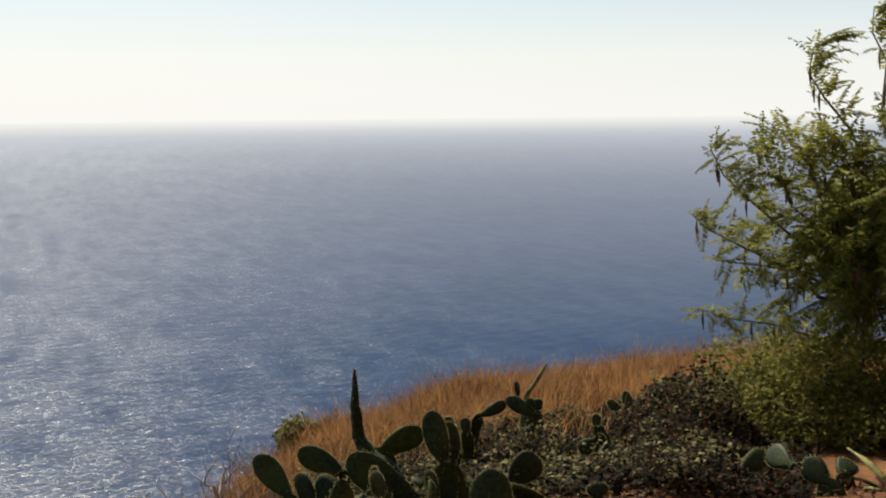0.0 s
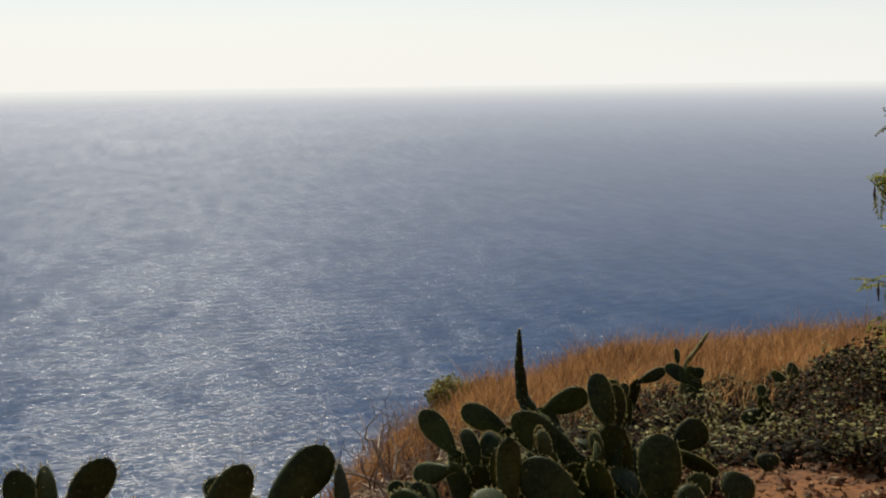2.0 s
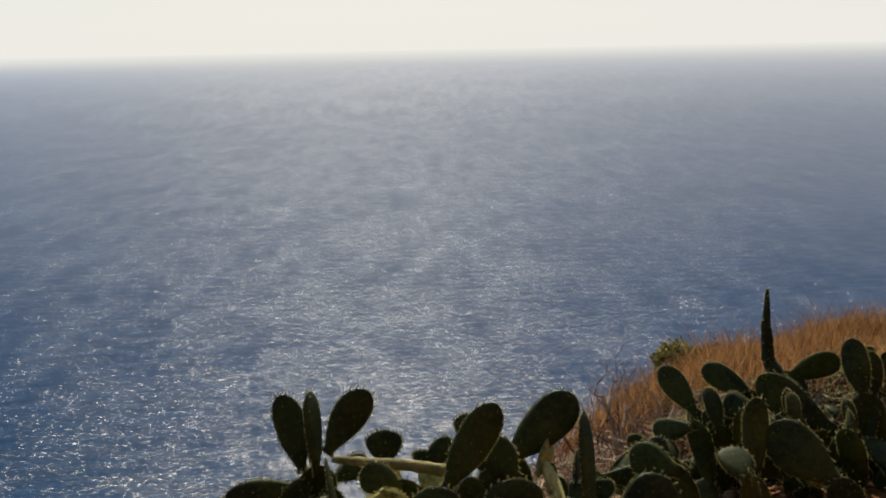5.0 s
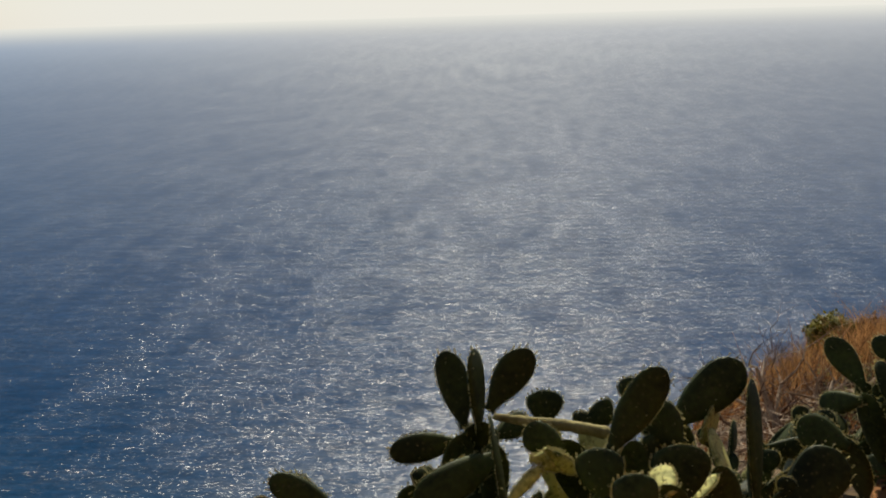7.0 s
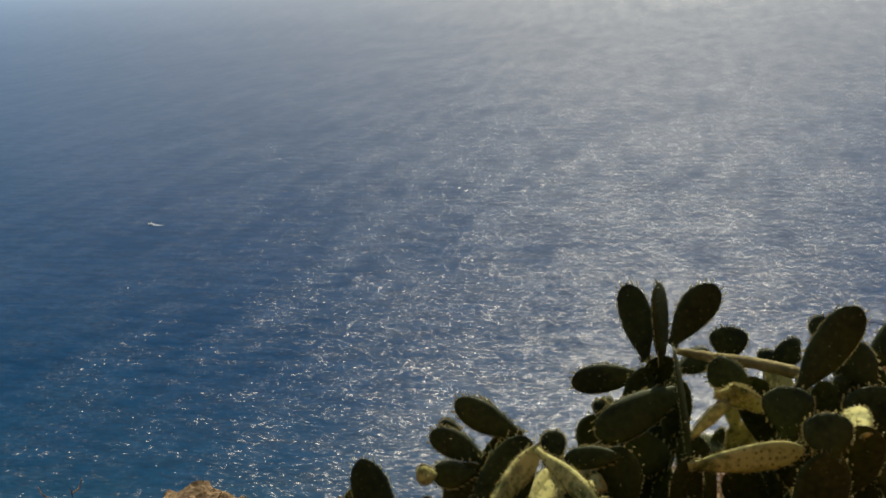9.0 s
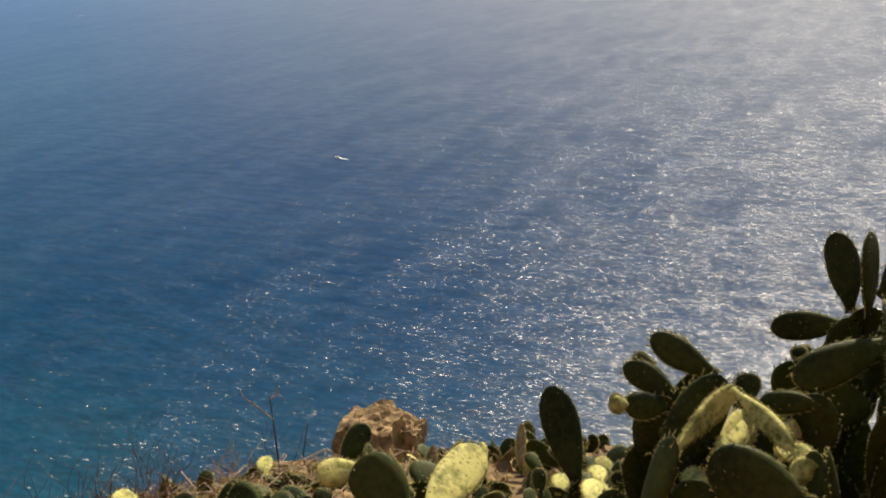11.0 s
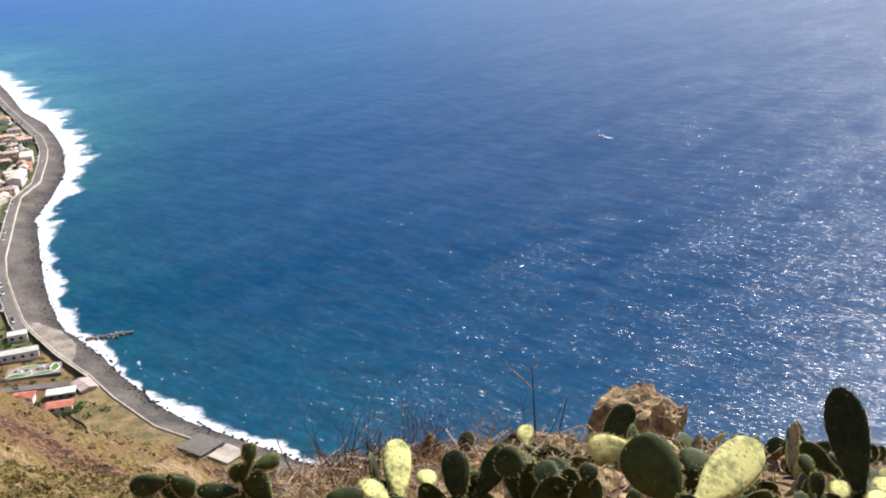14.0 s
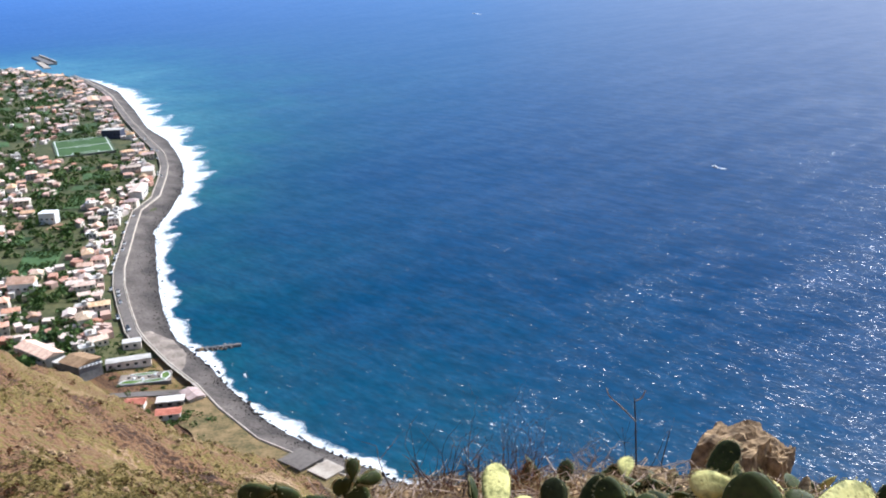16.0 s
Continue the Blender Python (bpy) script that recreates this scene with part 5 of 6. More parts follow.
FRONT = ((2.35, 2.90, 0.10, 2.39, 3.00, 0.37, 0.160, 0),
    (2.88, 3.55, 0.05, 2.98, 3.46, 0.17, 0.135, 0),
    (2.63, 3.27, 0.19, 2.80, 3.15, 0.08, 0.095, 50),
    (2.30, 3.24, 0.17, 2.33, 3.33, 0.28, 0.073, 50),
    (2.27, 2.74, 0.20, 2.39, 2.74, 0.24, 0.103, 0),
    (2.52, 2.91, 0.11, 2.54, 2.95, 0.21, 0.089, 0),
    (2.55, 2.76, 0.15, 2.63, 2.82, 0.24, 0.130, 20),
    (2.38, 3.13, 0.06, 2.41, 3.28, 0.14, 0.114, 40),
    (2.23, 3.17, 0.21, 2.31, 3.27, 0.25, 0.065, 60),
    (2.31, 3.37, 0.20, 2.33, 3.43, 0.22, 0.051, 40))
BACK = ((3.61, 4.99, -0.25, 3.63, 5.02, -0.15, 0.065, 0),
    (3.86, 5.21, -0.23, 4.05, 5.17, -0.16, 0.075, 0),
    (4.15, 5.00, -0.23, 4.05, 5.17, -0.13, 0.089, 0),
    (4.14, 5.17, -0.14, 4.15, 5.20, -0.04, 0.072, 65),
    (4.14, 5.04, -0.14, 4.20, 4.98, -0.16, 0.071, 0))
PAIR = ((4.86, 4.90, -0.36, 4.78, 5.02, -0.23, 0.067, 0),
    (4.87, 4.89, -0.35, 4.89, 4.97, -0.17, 0.071, 0),
    (4.81, 4.78, -0.41, 4.80, 4.83, -0.29, 0.078, 0),
    (5.13, 4.95, -0.31, 5.15, 4.97, -0.19, 0.065, 0),
    (5.04, 4.86, -0.37, 5.11, 4.83, -0.27, 0.068, 0),
    (4.05, 4.30, -0.17, 3.96, 4.34, -0.24, 0.085, 0),
    (4.18, 4.45, -0.17, 4.20, 4.47, -0.09, 0.053, 0))
EDGE = ((4.05, 3.43, -0.11, 4.08, 3.47, 0.03, 0.076, 0),
    (3.85, 3.09, 0.03, 4.07, 3.11, 0.08, 0.099, 0),
    (3.94, 2.86, 0.11, 4.00, 3.05, 0.12, 0.111, 0),
    (3.95, 2.67, 0.09, 3.94, 2.80, 0.16, 0.109, 0),
    (3.22, 3.40, -0.01, 3.20, 3.56, -0.02, 0.046, 0),
    (3.06, 3.15, 0.05, 3.07, 3.18, 0.12, 0.089, 0),
    (4.13, 2.75, 0.05, 4.25, 2.79, 0.10, 0.099, 0))
ROCKSIDE = ((-1.05, 2.31, 0.09, -1.14, 2.22, 0.10, 0.081, 10),
    (-0.88, 2.22, 0.01, -1.03, 2.26, 0.14, 0.151, 0),
    (-0.83, 2.19, 0.03, -0.75, 2.52, 0.06, 0.129, 0),
    (-1.53, 3.31, -0.55, -1.46, 3.44, -0.43, 0.099, 0),
    (-0.95, 2.55, -0.12, -0.96, 2.63, -0.07, 0.098, 0),
    (-1.38, 3.18, -0.45, -1.38, 3.26, -0.42, 0.056, 50),
    (-1.46, 2.53, -0.22, -1.60, 2.63, -0.25, 0.057, 0),
    (-1.30, 2.39, -0.15, -1.41, 2.46, -0.15, 0.071, 0),
    (-1.57, 2.67, -0.31, -1.58, 2.73, -0.30, 0.080, 0),
    (-1.37, 2.65, -0.29, -1.54, 2.79, -0.35, 0.068, 0),
    (-1.23, 2.42, -0.15, -1.23, 2.46, -0.10, 0.053, 0),
    (-0.97, 2.42, -0.11, -0.99, 2.45, -0.06, 0.086, 20))
SLAB = ((-0.50, 2.74, -0.18, -0.61, 2.89, 0.09, 0.119, 0),
    (-0.63, 2.79, -0.25, -0.64, 2.83, -0.18, 0.045, 0),
    (-0.58, 2.88, -0.30, -0.59, 2.96, -0.27, 0.062, 0),
    (-0.49, 2.91, -0.28, -0.51, 2.98, -0.27, 0.041, 0),
    (-0.45, 2.92, -0.27, -0.49, 3.03, -0.27, 0.062, 0),
    (-0.38, 2.92, -0.28, -0.39, 2.95, -0.23, 0.062, 0),
    (-0.36, 2.94, -0.26, -0.38, 2.97, -0.20, 0.037, 30),
    (-0.33, 2.85, -0.22, -0.34, 2.88, -0.15, 0.044, 0),
    (-0.36, 2.57, -0.09, -0.48, 2.72, -0.20, 0.046, 0),
    (-0.55, 3.02, -0.28, -0.64, 3.04, -0.23, 0.032, 30))
ARCH = ((-0.24, 2.36, 0.04, -0.09, 2.50, 0.36, 0.139, 0),
    (-0.19, 2.27, 0.26, -0.05, 2.46, 0.35, 0.066, 25),
    (-0.06, 2.42, 0.36, 0.08, 2.21, 0.32, 0.052, 20),
    (-0.10, 2.58, 0.32, -0.28, 2.61, 0.41, 0.082, 0),
    (-0.15, 2.62, 0.29, -0.24, 2.71, 0.37, 0.066, 0),
    (-0.20, 2.55, 0.26, -0.35, 2.58, 0.33, 0.077, 0),
    (-0.22, 2.49, 0.26, -0.34, 2.48, 0.26, 0.072, 0),
    (-0.33, 2.48, 0.26, -0.37, 2.41, 0.30, 0.046, 0),
    (-0.27, 2.63, 0.31, -0.33, 2.63, 0.33, 0.044, 0),
    (-0.01, 2.59, 0.24, -0.02, 2.63, 0.31, 0.068, 0),
    (0.17, 2.54, 0.28, 0.01, 2.55, 0.26, 0.064, 0),
    (-0.09, 2.39, 0.18, 0.00, 2.57, 0.21, 0.100, 20))
ARCH_MORE = ((0.12, 2.12, 0.23, -0.11, 2.13, 0.32, 0.144, 0),
    (0.13, 2.76, 0.27, 0.12, 2.79, 0.33, 0.051, 30),
    (0.05, 2.42, 0.24, 0.14, 2.61, 0.18, 0.050, 0),
    (0.14, 2.21, 0.29, 0.08, 2.28, 0.21, 0.069, 30),
    (-0.13, 2.45, 0.08, -0.20, 2.63, -0.01, 0.060, 0),
    (-0.09, 2.60, 0.14, -0.14, 2.62, 0.17, 0.062, 0),
    (-0.09, 2.37, 0.19, -0.03, 2.53, 0.22, 0.069, 0),
    (-0.21, 2.35, 0.11, -0.18, 2.44, 0.11, 0.050, 0),
    (-0.11, 2.26, 0.15, -0.17, 2.37, 0.14, 0.058, 0),
    (-0.44, 2.54, -0.12, -0.42, 2.69, -0.12, 0.099, 0),
    (0.07, 2.30, 0.24, 0.07, 2.36, 0.25, 0.042, 0),
    (0.15, 2.25, 0.26, 0.08, 2.36, 0.24, 0.053, 0))
LIT = ((-1.80, 2.25, -0.27, -1.93, 2.45, -0.18, 0.097, 0),
    (-1.59, 2.27, -0.23, -1.64, 2.34, -0.09, 0.087, 0),
    (-1.75, 2.35, -0.27, -1.83, 2.46, -0.28, 0.062, 0),
    (-1.90, 2.27, -0.25, -1.95, 2.33, -0.18, 0.076, 70),
    (-1.70, 2.05, -0.14, -1.86, 2.15, -0.15, 0.069, 20),
    (-1.74, 1.91, -0.09, -1.77, 1.94, -0.03, 0.109, 0),
    (-1.65, 2.49, -0.36, -1.61, 2.63, -0.22, 0.088, 0),
    (-1.48, 2.53, -0.24, -1.58, 2.52, -0.18, 0.095, 0),
    (-1.67, 2.51, -0.31, -1.68, 2.53, -0.28, 0.049, 0))
LOW = ((-2.00, 1.52, 0.17, -2.08, 1.46, 0.16, 0.054, 0),
    (-2.00, 1.52, 0.18, -1.98, 1.58, 0.10, 0.051, 0),
    (-2.04, 1.51, 0.16, -2.09, 1.48, 0.09, 0.045, 20),
    (-1.83, 1.70, 0.03, -1.88, 1.68, 0.16, 0.069, 0),
    (-1.86, 1.67, 0.17, -1.87, 1.69, 0.22, 0.034, 0),
    (-1.85, 1.68, 0.16, -1.82, 1.74, 0.16, 0.037, 0),
    (-1.86, 1.67, 0.17, -1.91, 1.65, 0.12, 0.045, 0),
    (-1.87, 1.63, 0.11, -1.96, 1.57, 0.12, 0.044, 15),
    (-2.01, 1.54, 0.09, -2.03, 1.55, 0.16, 0.060, 10),
    (-1.88, 1.68, 0.08, -1.93, 1.66, 0.02, 0.060, 0))
BROKEN = ((0.34, 2.60, 0.29, 0.45, 2.63, 0.39, 0.034, 10),
    (0.42, 2.64, 0.41, 0.53, 2.67, 0.38, 0.063, 0),
    (0.46, 2.63, 0.44, 0.55, 2.66, 0.35, 0.044, 20),
    (0.33, 2.50, 0.27, 0.62, 2.49, 0.32, 0.078, 25),
    (0.21, 2.67, 0.14, 0.25, 2.71, 0.26, 0.146, 0),
    (0.13, 2.77, 0.08, 0.23, 2.82, 0.19, 0.115, 0),
    (-0.02, 2.98, -0.02, -0.01, 3.03, 0.11, 0.081, 0),
    (0.00, 2.88, 0.08, 0.18, 2.92, 0.06, 0.072, 0),
    (0.05, 2.68, 0.14, 0.17, 2.72, 0.14, 0.048, 30),
    (0.48, 2.68, 0.15, 0.38, 2.75, 0.23, 0.081, 35),
    (0.80, 2.65, 0.14, 0.83, 2.69, 0.36, 0.099, 0),
    (0.40, 2.74, 0.11, 0.47, 2.78, 0.24, 0.072, 60))
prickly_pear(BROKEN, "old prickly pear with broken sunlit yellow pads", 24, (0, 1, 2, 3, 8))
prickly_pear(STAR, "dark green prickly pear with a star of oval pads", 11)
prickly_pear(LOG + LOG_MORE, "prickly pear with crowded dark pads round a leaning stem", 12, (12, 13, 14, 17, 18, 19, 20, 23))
prickly_pear(MID + MID_MORE, "prickly pear with thin upright pads seen edge-on", 13, (1, 2, 12))
prickly_pear(TALL + TALL_MORE, "broad prickly pear with rim-lit pads and a tall shoot", 14)
prickly_pear(FRONT, "low prickly pear beside the red earth path", 15)
prickly_pear(BACK, "small prickly pear standing in the vine thicket", 16)
prickly_pear(PAIR, "small prickly pear with upright pads among dry vines", 17)
prickly_pear(EDGE, "low sunlit prickly pear at the edge of bare soil", 18)
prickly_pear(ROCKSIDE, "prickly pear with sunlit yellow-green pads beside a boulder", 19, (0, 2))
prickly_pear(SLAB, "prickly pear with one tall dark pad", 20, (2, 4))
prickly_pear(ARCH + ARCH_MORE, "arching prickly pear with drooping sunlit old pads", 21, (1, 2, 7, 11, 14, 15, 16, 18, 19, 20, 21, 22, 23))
prickly_pear(LIT, "prickly pear with an upright pad coloured sunlit yellow-green", 22, (0, 2, 4))
prickly_pear(LOW, "low dark prickly pear on the steep slope", 23)


for k, (h, r, n, top) in enumerate(((-22, 4.3, 11, 0.08), (-17, 4.5, 10, 0.08), (-33, 4.2, 10, 0.07), (-28, 3.5, 12, 0.14), (-25, 4.3, 10, 0.06), (-19, 3.6, 12, 0.16), (-16, 4.2, 12, 0.07), (-13, 3.5, 12, 0.18),
                                   (-9, 4.1, 12, 0.12), (-6, 3.3, 14, 0.22), (-2, 3.8, 14, 0.24), (2, 3.3, 15, 0.28), (6, 3.7, 14, 0.32), (10, 3.3, 15, 0.32), (14, 3.9, 14, 0.34), (18, 3.5, 15, 0.34), (23, 3.9, 14, 0.30), (29, 4.1, 12, 0.26))):
    pear_clump(r * math.sin(radians(h)), r * math.cos(radians(h)), n, top, 200 + k, "low tangled prickly pear with green and withered pads", 0.3 if -32 < h < 0 else 0.04, 1.0, 0.2 if -32 < h < 0 else 0.04)
for k, (h, r, n, top, size) in enumerate(((-26, 4.0, 10, 0.08, 1.2), (-23, 3.7, 11, 0.08, 1.3), (-20, 4.1, 11, 0.10, 1.2), (-17, 3.4, 10, 0.10, 1.3), (-30, 3.9, 8, 0.07, 1.1), (-14, 3.9, 11, 0.10, 1.2), (-11, 3.7, 11, 0.14, 1.3), (-24, 3.2, 8, 0.06, 1.2))):
    pear_clump(r * math.sin(radians(h)), r * math.cos(radians(h)), n, top, 300 + k, "half-withered prickly pear of brown and pale pads", 0.75, size, 0.12)
for k, (h, r, n, top, size) in enumerate(((8, 2.95, 10, 0.30, 1.25), (12, 2.9, 10, 0.30, 1.2), (16, 3.1, 10, 0.28, 1.3), (20, 3.6, 11, 0.30, 1.3), (25, 4.4, 11, 0.28, 1.3), (33, 3.9, 9, 0.24, 1.2), (37, 4.1, 9, 0.22, 1.2), (21, 4.4, 10, 0.3, 1.2))):
    pear_clump(r * math.sin(radians(h)), r * math.cos(radians(h)), n, top, 340 + k, "crowded dark prickly pear with pale rims", 0.08, size)
for k, (h, r, n) in enumerate(((-17, 5.0, 8), (-14.5, 4.7, 9), (-12, 5.1, 9), (-9.5, 4.8, 9), (-7, 5.0, 9), (-4, 4.7, 9), (-1, 4.9, 9), (-15, 3.3, 9), (-9, 3.1, 10))):
    pear_clump(r * math.sin(radians(h)), r * math.cos(radians(h)), n, 0.2, 380 + k, "small upright prickly pear on the lip of the cliff", 0.15, 1.05, 0.1)


def stem(name, points, radii, mat, label, category, spiny=True, seed=1):
    prng = random.Random(seed)
    fine, rad = [], []
    for i in range(len(points) - 1):
        for k in range(5):
            u = k / 5
            fine.append(Vector(points[i]).lerp(Vector(points[i + 1]), u) + Vector((prng.gauss(0, 1), prng.gauss(0, 1), prng.gauss(0, 1))) * radii[i] * 0.03)
            rad.append((radii[i] * (1 - u) + radii[i + 1] * u) * prng.uniform(0.93, 1.07))
    fine.append(Vector(points[-1]))
    rad.append(radii[-1])
    v, f = tube(fine, rad, 9)
    ob = piece(name, v, f, mat, None, "", True)
    tagged(ob, label, category)
    if spiny:
        spots = []
        for p, r in zip(fine, rad):
            for _ in range(5):
                d = Vector((prng.gauss(0, 1), prng.gauss(0, 1), prng.gauss(0, 0.4))).normalized()
                spots.append((p + d * r, d))
        sv, sfc = spine_data(spots, prng, 0.014)
        piece("spine_cover", sv, sfc, SPINE, ob)["kind"] = "stuff"
    return ob


stem("cactus_shoot", [(2.42, 3.50, -0.35), (2.36, 3.52, 0.05), (2.29, 3.58, 0.21), (2.235, 3.67, 0.27), (2.215, 3.71, 0.34), (2.215, 3.735, 0.47), (2.235, 3.775, 0.615)],
     [0.05, 0.045, 0.04, 0.034, 0.028, 0.021, 0.006], CACTUS, "tall tapering green cactus shoot with pale spines", "cactus", seed=31)
stem("cactus_stub", [(4.15, 5.2, -0.7), (4.17, 5.15, -0.25), (4.19, 5.14, -0.12), (4.26, 5.12, -0.03), (4.32, 5.1, 0.07)], [0.025, 0.02, 0.016, 0.013, 0.009], CORK, "pale bare curved cactus stem above the vines", "cactus", seed=32)
stem("fallen_cactus", [(0.85, 2.85, -0.45), (0.78, 2.85, 0.1), (0.70, 2.86, 0.37), (0.58, 2.88, 0.395), (0.45, 2.91, 0.405), (0.36, 2.95, 0.41)], [0.04, 0.03, 0.021, 0.018, 0.016, 0.010], CORK,
     "fallen corky prickly pear trunk lit along its top", "cactus", False, seed=33)


# ---- the boulder ----
def boulder(x, y, z, sx, sy, sz, label, seed, lean=0.0, name="boulder"):
    bm = bmesh.new()
    bmesh.ops.create_cube(bm, size=2)
    bmesh.ops.subdivide_edges(bm, edges=bm.edges[:], cuts=13, use_grid_fill=True)
    for q in bm.verts:
        d = q.co.normalized()
        c = q.co.lerp(d * 1.2, 0.45)
        k = 1 + 0.16 * noise.fractal(d * 1.6 + Vector((seed, 0, 0)), 0.8, 2.0, 3) + 0.045 * noise.fractal(d * 6 + Vector((seed, 3, 0)), 0.7, 2.0, 4)
        cell = noise.cell(d * 2.4 + Vector((seed, 1, 1)))
        q.co = Vector((c.x * sx * k, c.y * sy * k, c.z * sz * (k + 0.05 * cell)))
        q.co.y += lean * max(0.0, q.co.z + 0.3 * sz)
        q.co.x += 0.12 * lean * q.co.z
        q.co += Vector((x, y, z))
    me = bpy.data.meshes.new(name)
    bm.to_mesh(me)
    bm.free()
    me.materials.append(ROCK)
    return tagged(new(name, me), label, "rock")


boulder(-2.07, 4.86, -1.545, 0.185, 0.17, 0.255, "rough brown boulder lit from one side among cacti", 3.0, 0.55)
boulder(-1.87, 5.02, -1.585, 0.11, 0.12, 0.235, "narrower brown boulder leaning on the larger one", 9.0, 0.35)
boulder(-1.64, 4.95, -1.78, 0.16, 0.14, 0.18, "low brown stone at the foot of the boulders", 14.0)
boulder(-2.40, 4.72, -1.72, 0.20, 0.15, 0.20, "low pale stone covered with dry stalks", 21.0)


# ---- dead twigs and dry shrubs ----
def twigs(name, x, y, z, h, spread, count, mat, label, seed, thick=0.006, curl=0.35, depth=3):
    prng = random.Random(seed)
    parts = []

    def grow(p, d, ln, r, lvl):
        pts, rad = [p], [r]
        for k in range(4):
            d = (d + Vector((prng.gauss(0, curl), prng.gauss(0, curl), prng.gauss(0, curl * 0.6) + 0.06))).normalized()
            p = p + d * ln / 4
            pts.append(p)
            rad.append(r * (1 - 0.17 * (k + 1)))
        parts.append(tube(pts, rad, 4))
        if lvl < depth:
            for q in range(prng.choice((2, 2, 3))):
                k = prng.choice((2, 3, 4))
                grow(pts[k], (d + Vector((prng.gauss(0, 0.7), prng.gauss(0, 0.7), prng.gauss(0.1, 0.5)))).normalized(), ln * prng.uniform(0.5, 0.8), rad[k] * 0.75, lvl + 1)

    for n in range(count):
        a = prng.uniform(0, 2 * math.pi)
        start = Vector((x + prng.gauss(0, spread * 0.25), y + prng.gauss(0, spread * 0.25), z))
        grow(start, Vector((math.cos(a) * 0.5, math.sin(a) * 0.5, 1)).normalized(), h * prng.uniform(0.4, 0.6), thick * prng.uniform(0.7, 1.2), 0)
    v, f = joined(parts)
    return tagged(piece(name, v, f, mat), label, "shrub")


RUST_TWIG = material("reddish_twigs", (0.06, 0.028, 0.018), (0.16, 0.08, 0.05), 0.85, 8, 60, 0.2)
twigs("dead_shrub", 2.58, 5.76, -1.02, 0.92, 0.34, 11, DRY_TWIG, "leafless bleached dead shrub above the sea", 5, 0.026, 0.42)
twigs("dead_shrub", 2.38, 5.85, -1.02, 0.85, 0.5, 14, RUST_TWIG, "leafless dark dead shrub at the cliff edge", 6, 0.010, 0.33)
twigs("dead_shrub", 2.55, 5.9, -0.98, 0.8, 0.5, 8, DRY_TWIG, "leafless pale dead shrub in dry grass", 7, 0.007, 0.4)
twigs("dead_shrub", -2.38, 4.42, -1.42, 0.62, 0.2, 3, DARK_TWIG, "thin dark leafless twigs beside the boulder", 8, 0.004, 0.22)
twigs("dead_shrub", -2.55, 4.35, -1.40, 0.32, 0.35, 12, DRY_TWIG, "tangle of bleached dry stalks beside the boulder", 9, 0.004, 0.4, 2)
twigs("dead_shrub", -1.25, 5.0, -1.6, 0.45, 0.2, 4, DRY_TWIG, "small bleached leafless twigs by the boulders", 10, 0.005, 0.3, 2)
twigs("dead_shrub", -2.66, 3.10, height(-2.66, 3.1) - 0.05, 0.60, 0.4, 16, RUST_TWIG, "dark reddish leafless stalks on the cliff edge", 11, 0.005, 0.2, 1)
twigs("dead_shrub", -2.52, 3.13, height(-2.52, 3.13) - 0.05, 0.40, 0.3, 9, DARK_TWIG, "short dark leafless stalks on the cliff edge", 12, 0.005, 0.2, 1)
twigs("rusty_shrub", -2.36, 3.22, height(-2.36, 3.22) - 0.04, 0.62, 0.35, 46, RUST_LEAF, "rusty brown shrub of fine dry stalks", 13, 0.002, 0.3, 2)


stem("dry_stalk", [(-2.36, 4.40, -1.50), (-2.37, 4.42, -1.25), (-2.385, 4.44, -1.05), (-2.40, 4.455, -0.90)], [0.006, 0.005, 0.004, 0.003], DARK_TWIG, "thin dark dry flower stalk beside the boulder", "stalk", False, 41)
stem("dry_stalk", [(-2.385, 4.44, -1.03), (-2.45, 4.43, -0.97), (-2.53, 4.41, -0.90), (-2.545, 4.41, -0.86)], [0.003, 0.004, 0.003, 0.002], DRY_TWIG, "pale curled dry twig on the stalk", "stalk", False, 42)
stem("dry_stalk", [(-2.40, 4.455, -0.92), (-2.365, 4.47, -0.90), (-2.345, 4.475, -0.85)], [0.003, 0.004, 0.002], DRY_TWIG, "pale curled dry twig tip", "stalk", False, 43)
stem("dry_stalk", [(-2.22, 4.45, -1.50), (-2.24, 4.46, -1.25), (-2.20, 4.47, -1.05)], [0.005, 0.004, 0.002], DARK_TWIG, "thin dark dry stalk leaning by the boulder", "stalk", False, 44)


def litter(name, count, head_range, r_range, mat, label, seed, size, thick):
    """Fallen dry stems lying every way, each a bent thin rod."""
    prng = random.Random(seed)
    v, f = [], []
    for n in range(count):
        h, r = radians(prng.uniform(*head_range)), prng.uniform(*r_range)
        x, y = r * math.sin(h), r * math.cos(h)
        z = height(x, y) + prng.uniform(0.0, 0.10)
        a, ln = prng.uniform(0, 2 * math.pi), size * prng.uniform(0.4, 1.3)
        d = Vector((math.cos(a), math.sin(a), prng.gauss(0.1, 0.35))) * ln
        bend = Vector((prng.gauss(0, 0.2), prng.gauss(0, 0.2), prng.uniform(0, 0.3))) * ln
        c = Vector((x, y, z))
        tv, tf = tube([c - d * 0.5, c + bend, c + d * 0.5], [thick, thick * 0.9, thick * 0.5], 3)
        o = len(v)
        v.extend(tv)
        f.extend([tuple(i + o for i in q) for q in tf])
    return tagged(piece(name, v, f, mat), label, "dry stems", kind="stuff")


litter("dry_litter", 700, (-48, -17), (3.2, 5.9), DRY_TWIG, "tangled bleached stems lying round the boulders", 61, 0.22, 0.003)
litter("straw_litter", 650, (-48, -17), (3.2, 5.9), STRAW, "pale broken straw lying between the cacti", 62, 0.16, 0.002)
litter("dry_litter", 700, (6, 26), (4.4, 7.0), DRY_TWIG, "grey fallen stems under the dead shrubs", 63, 0.25, 0.004)


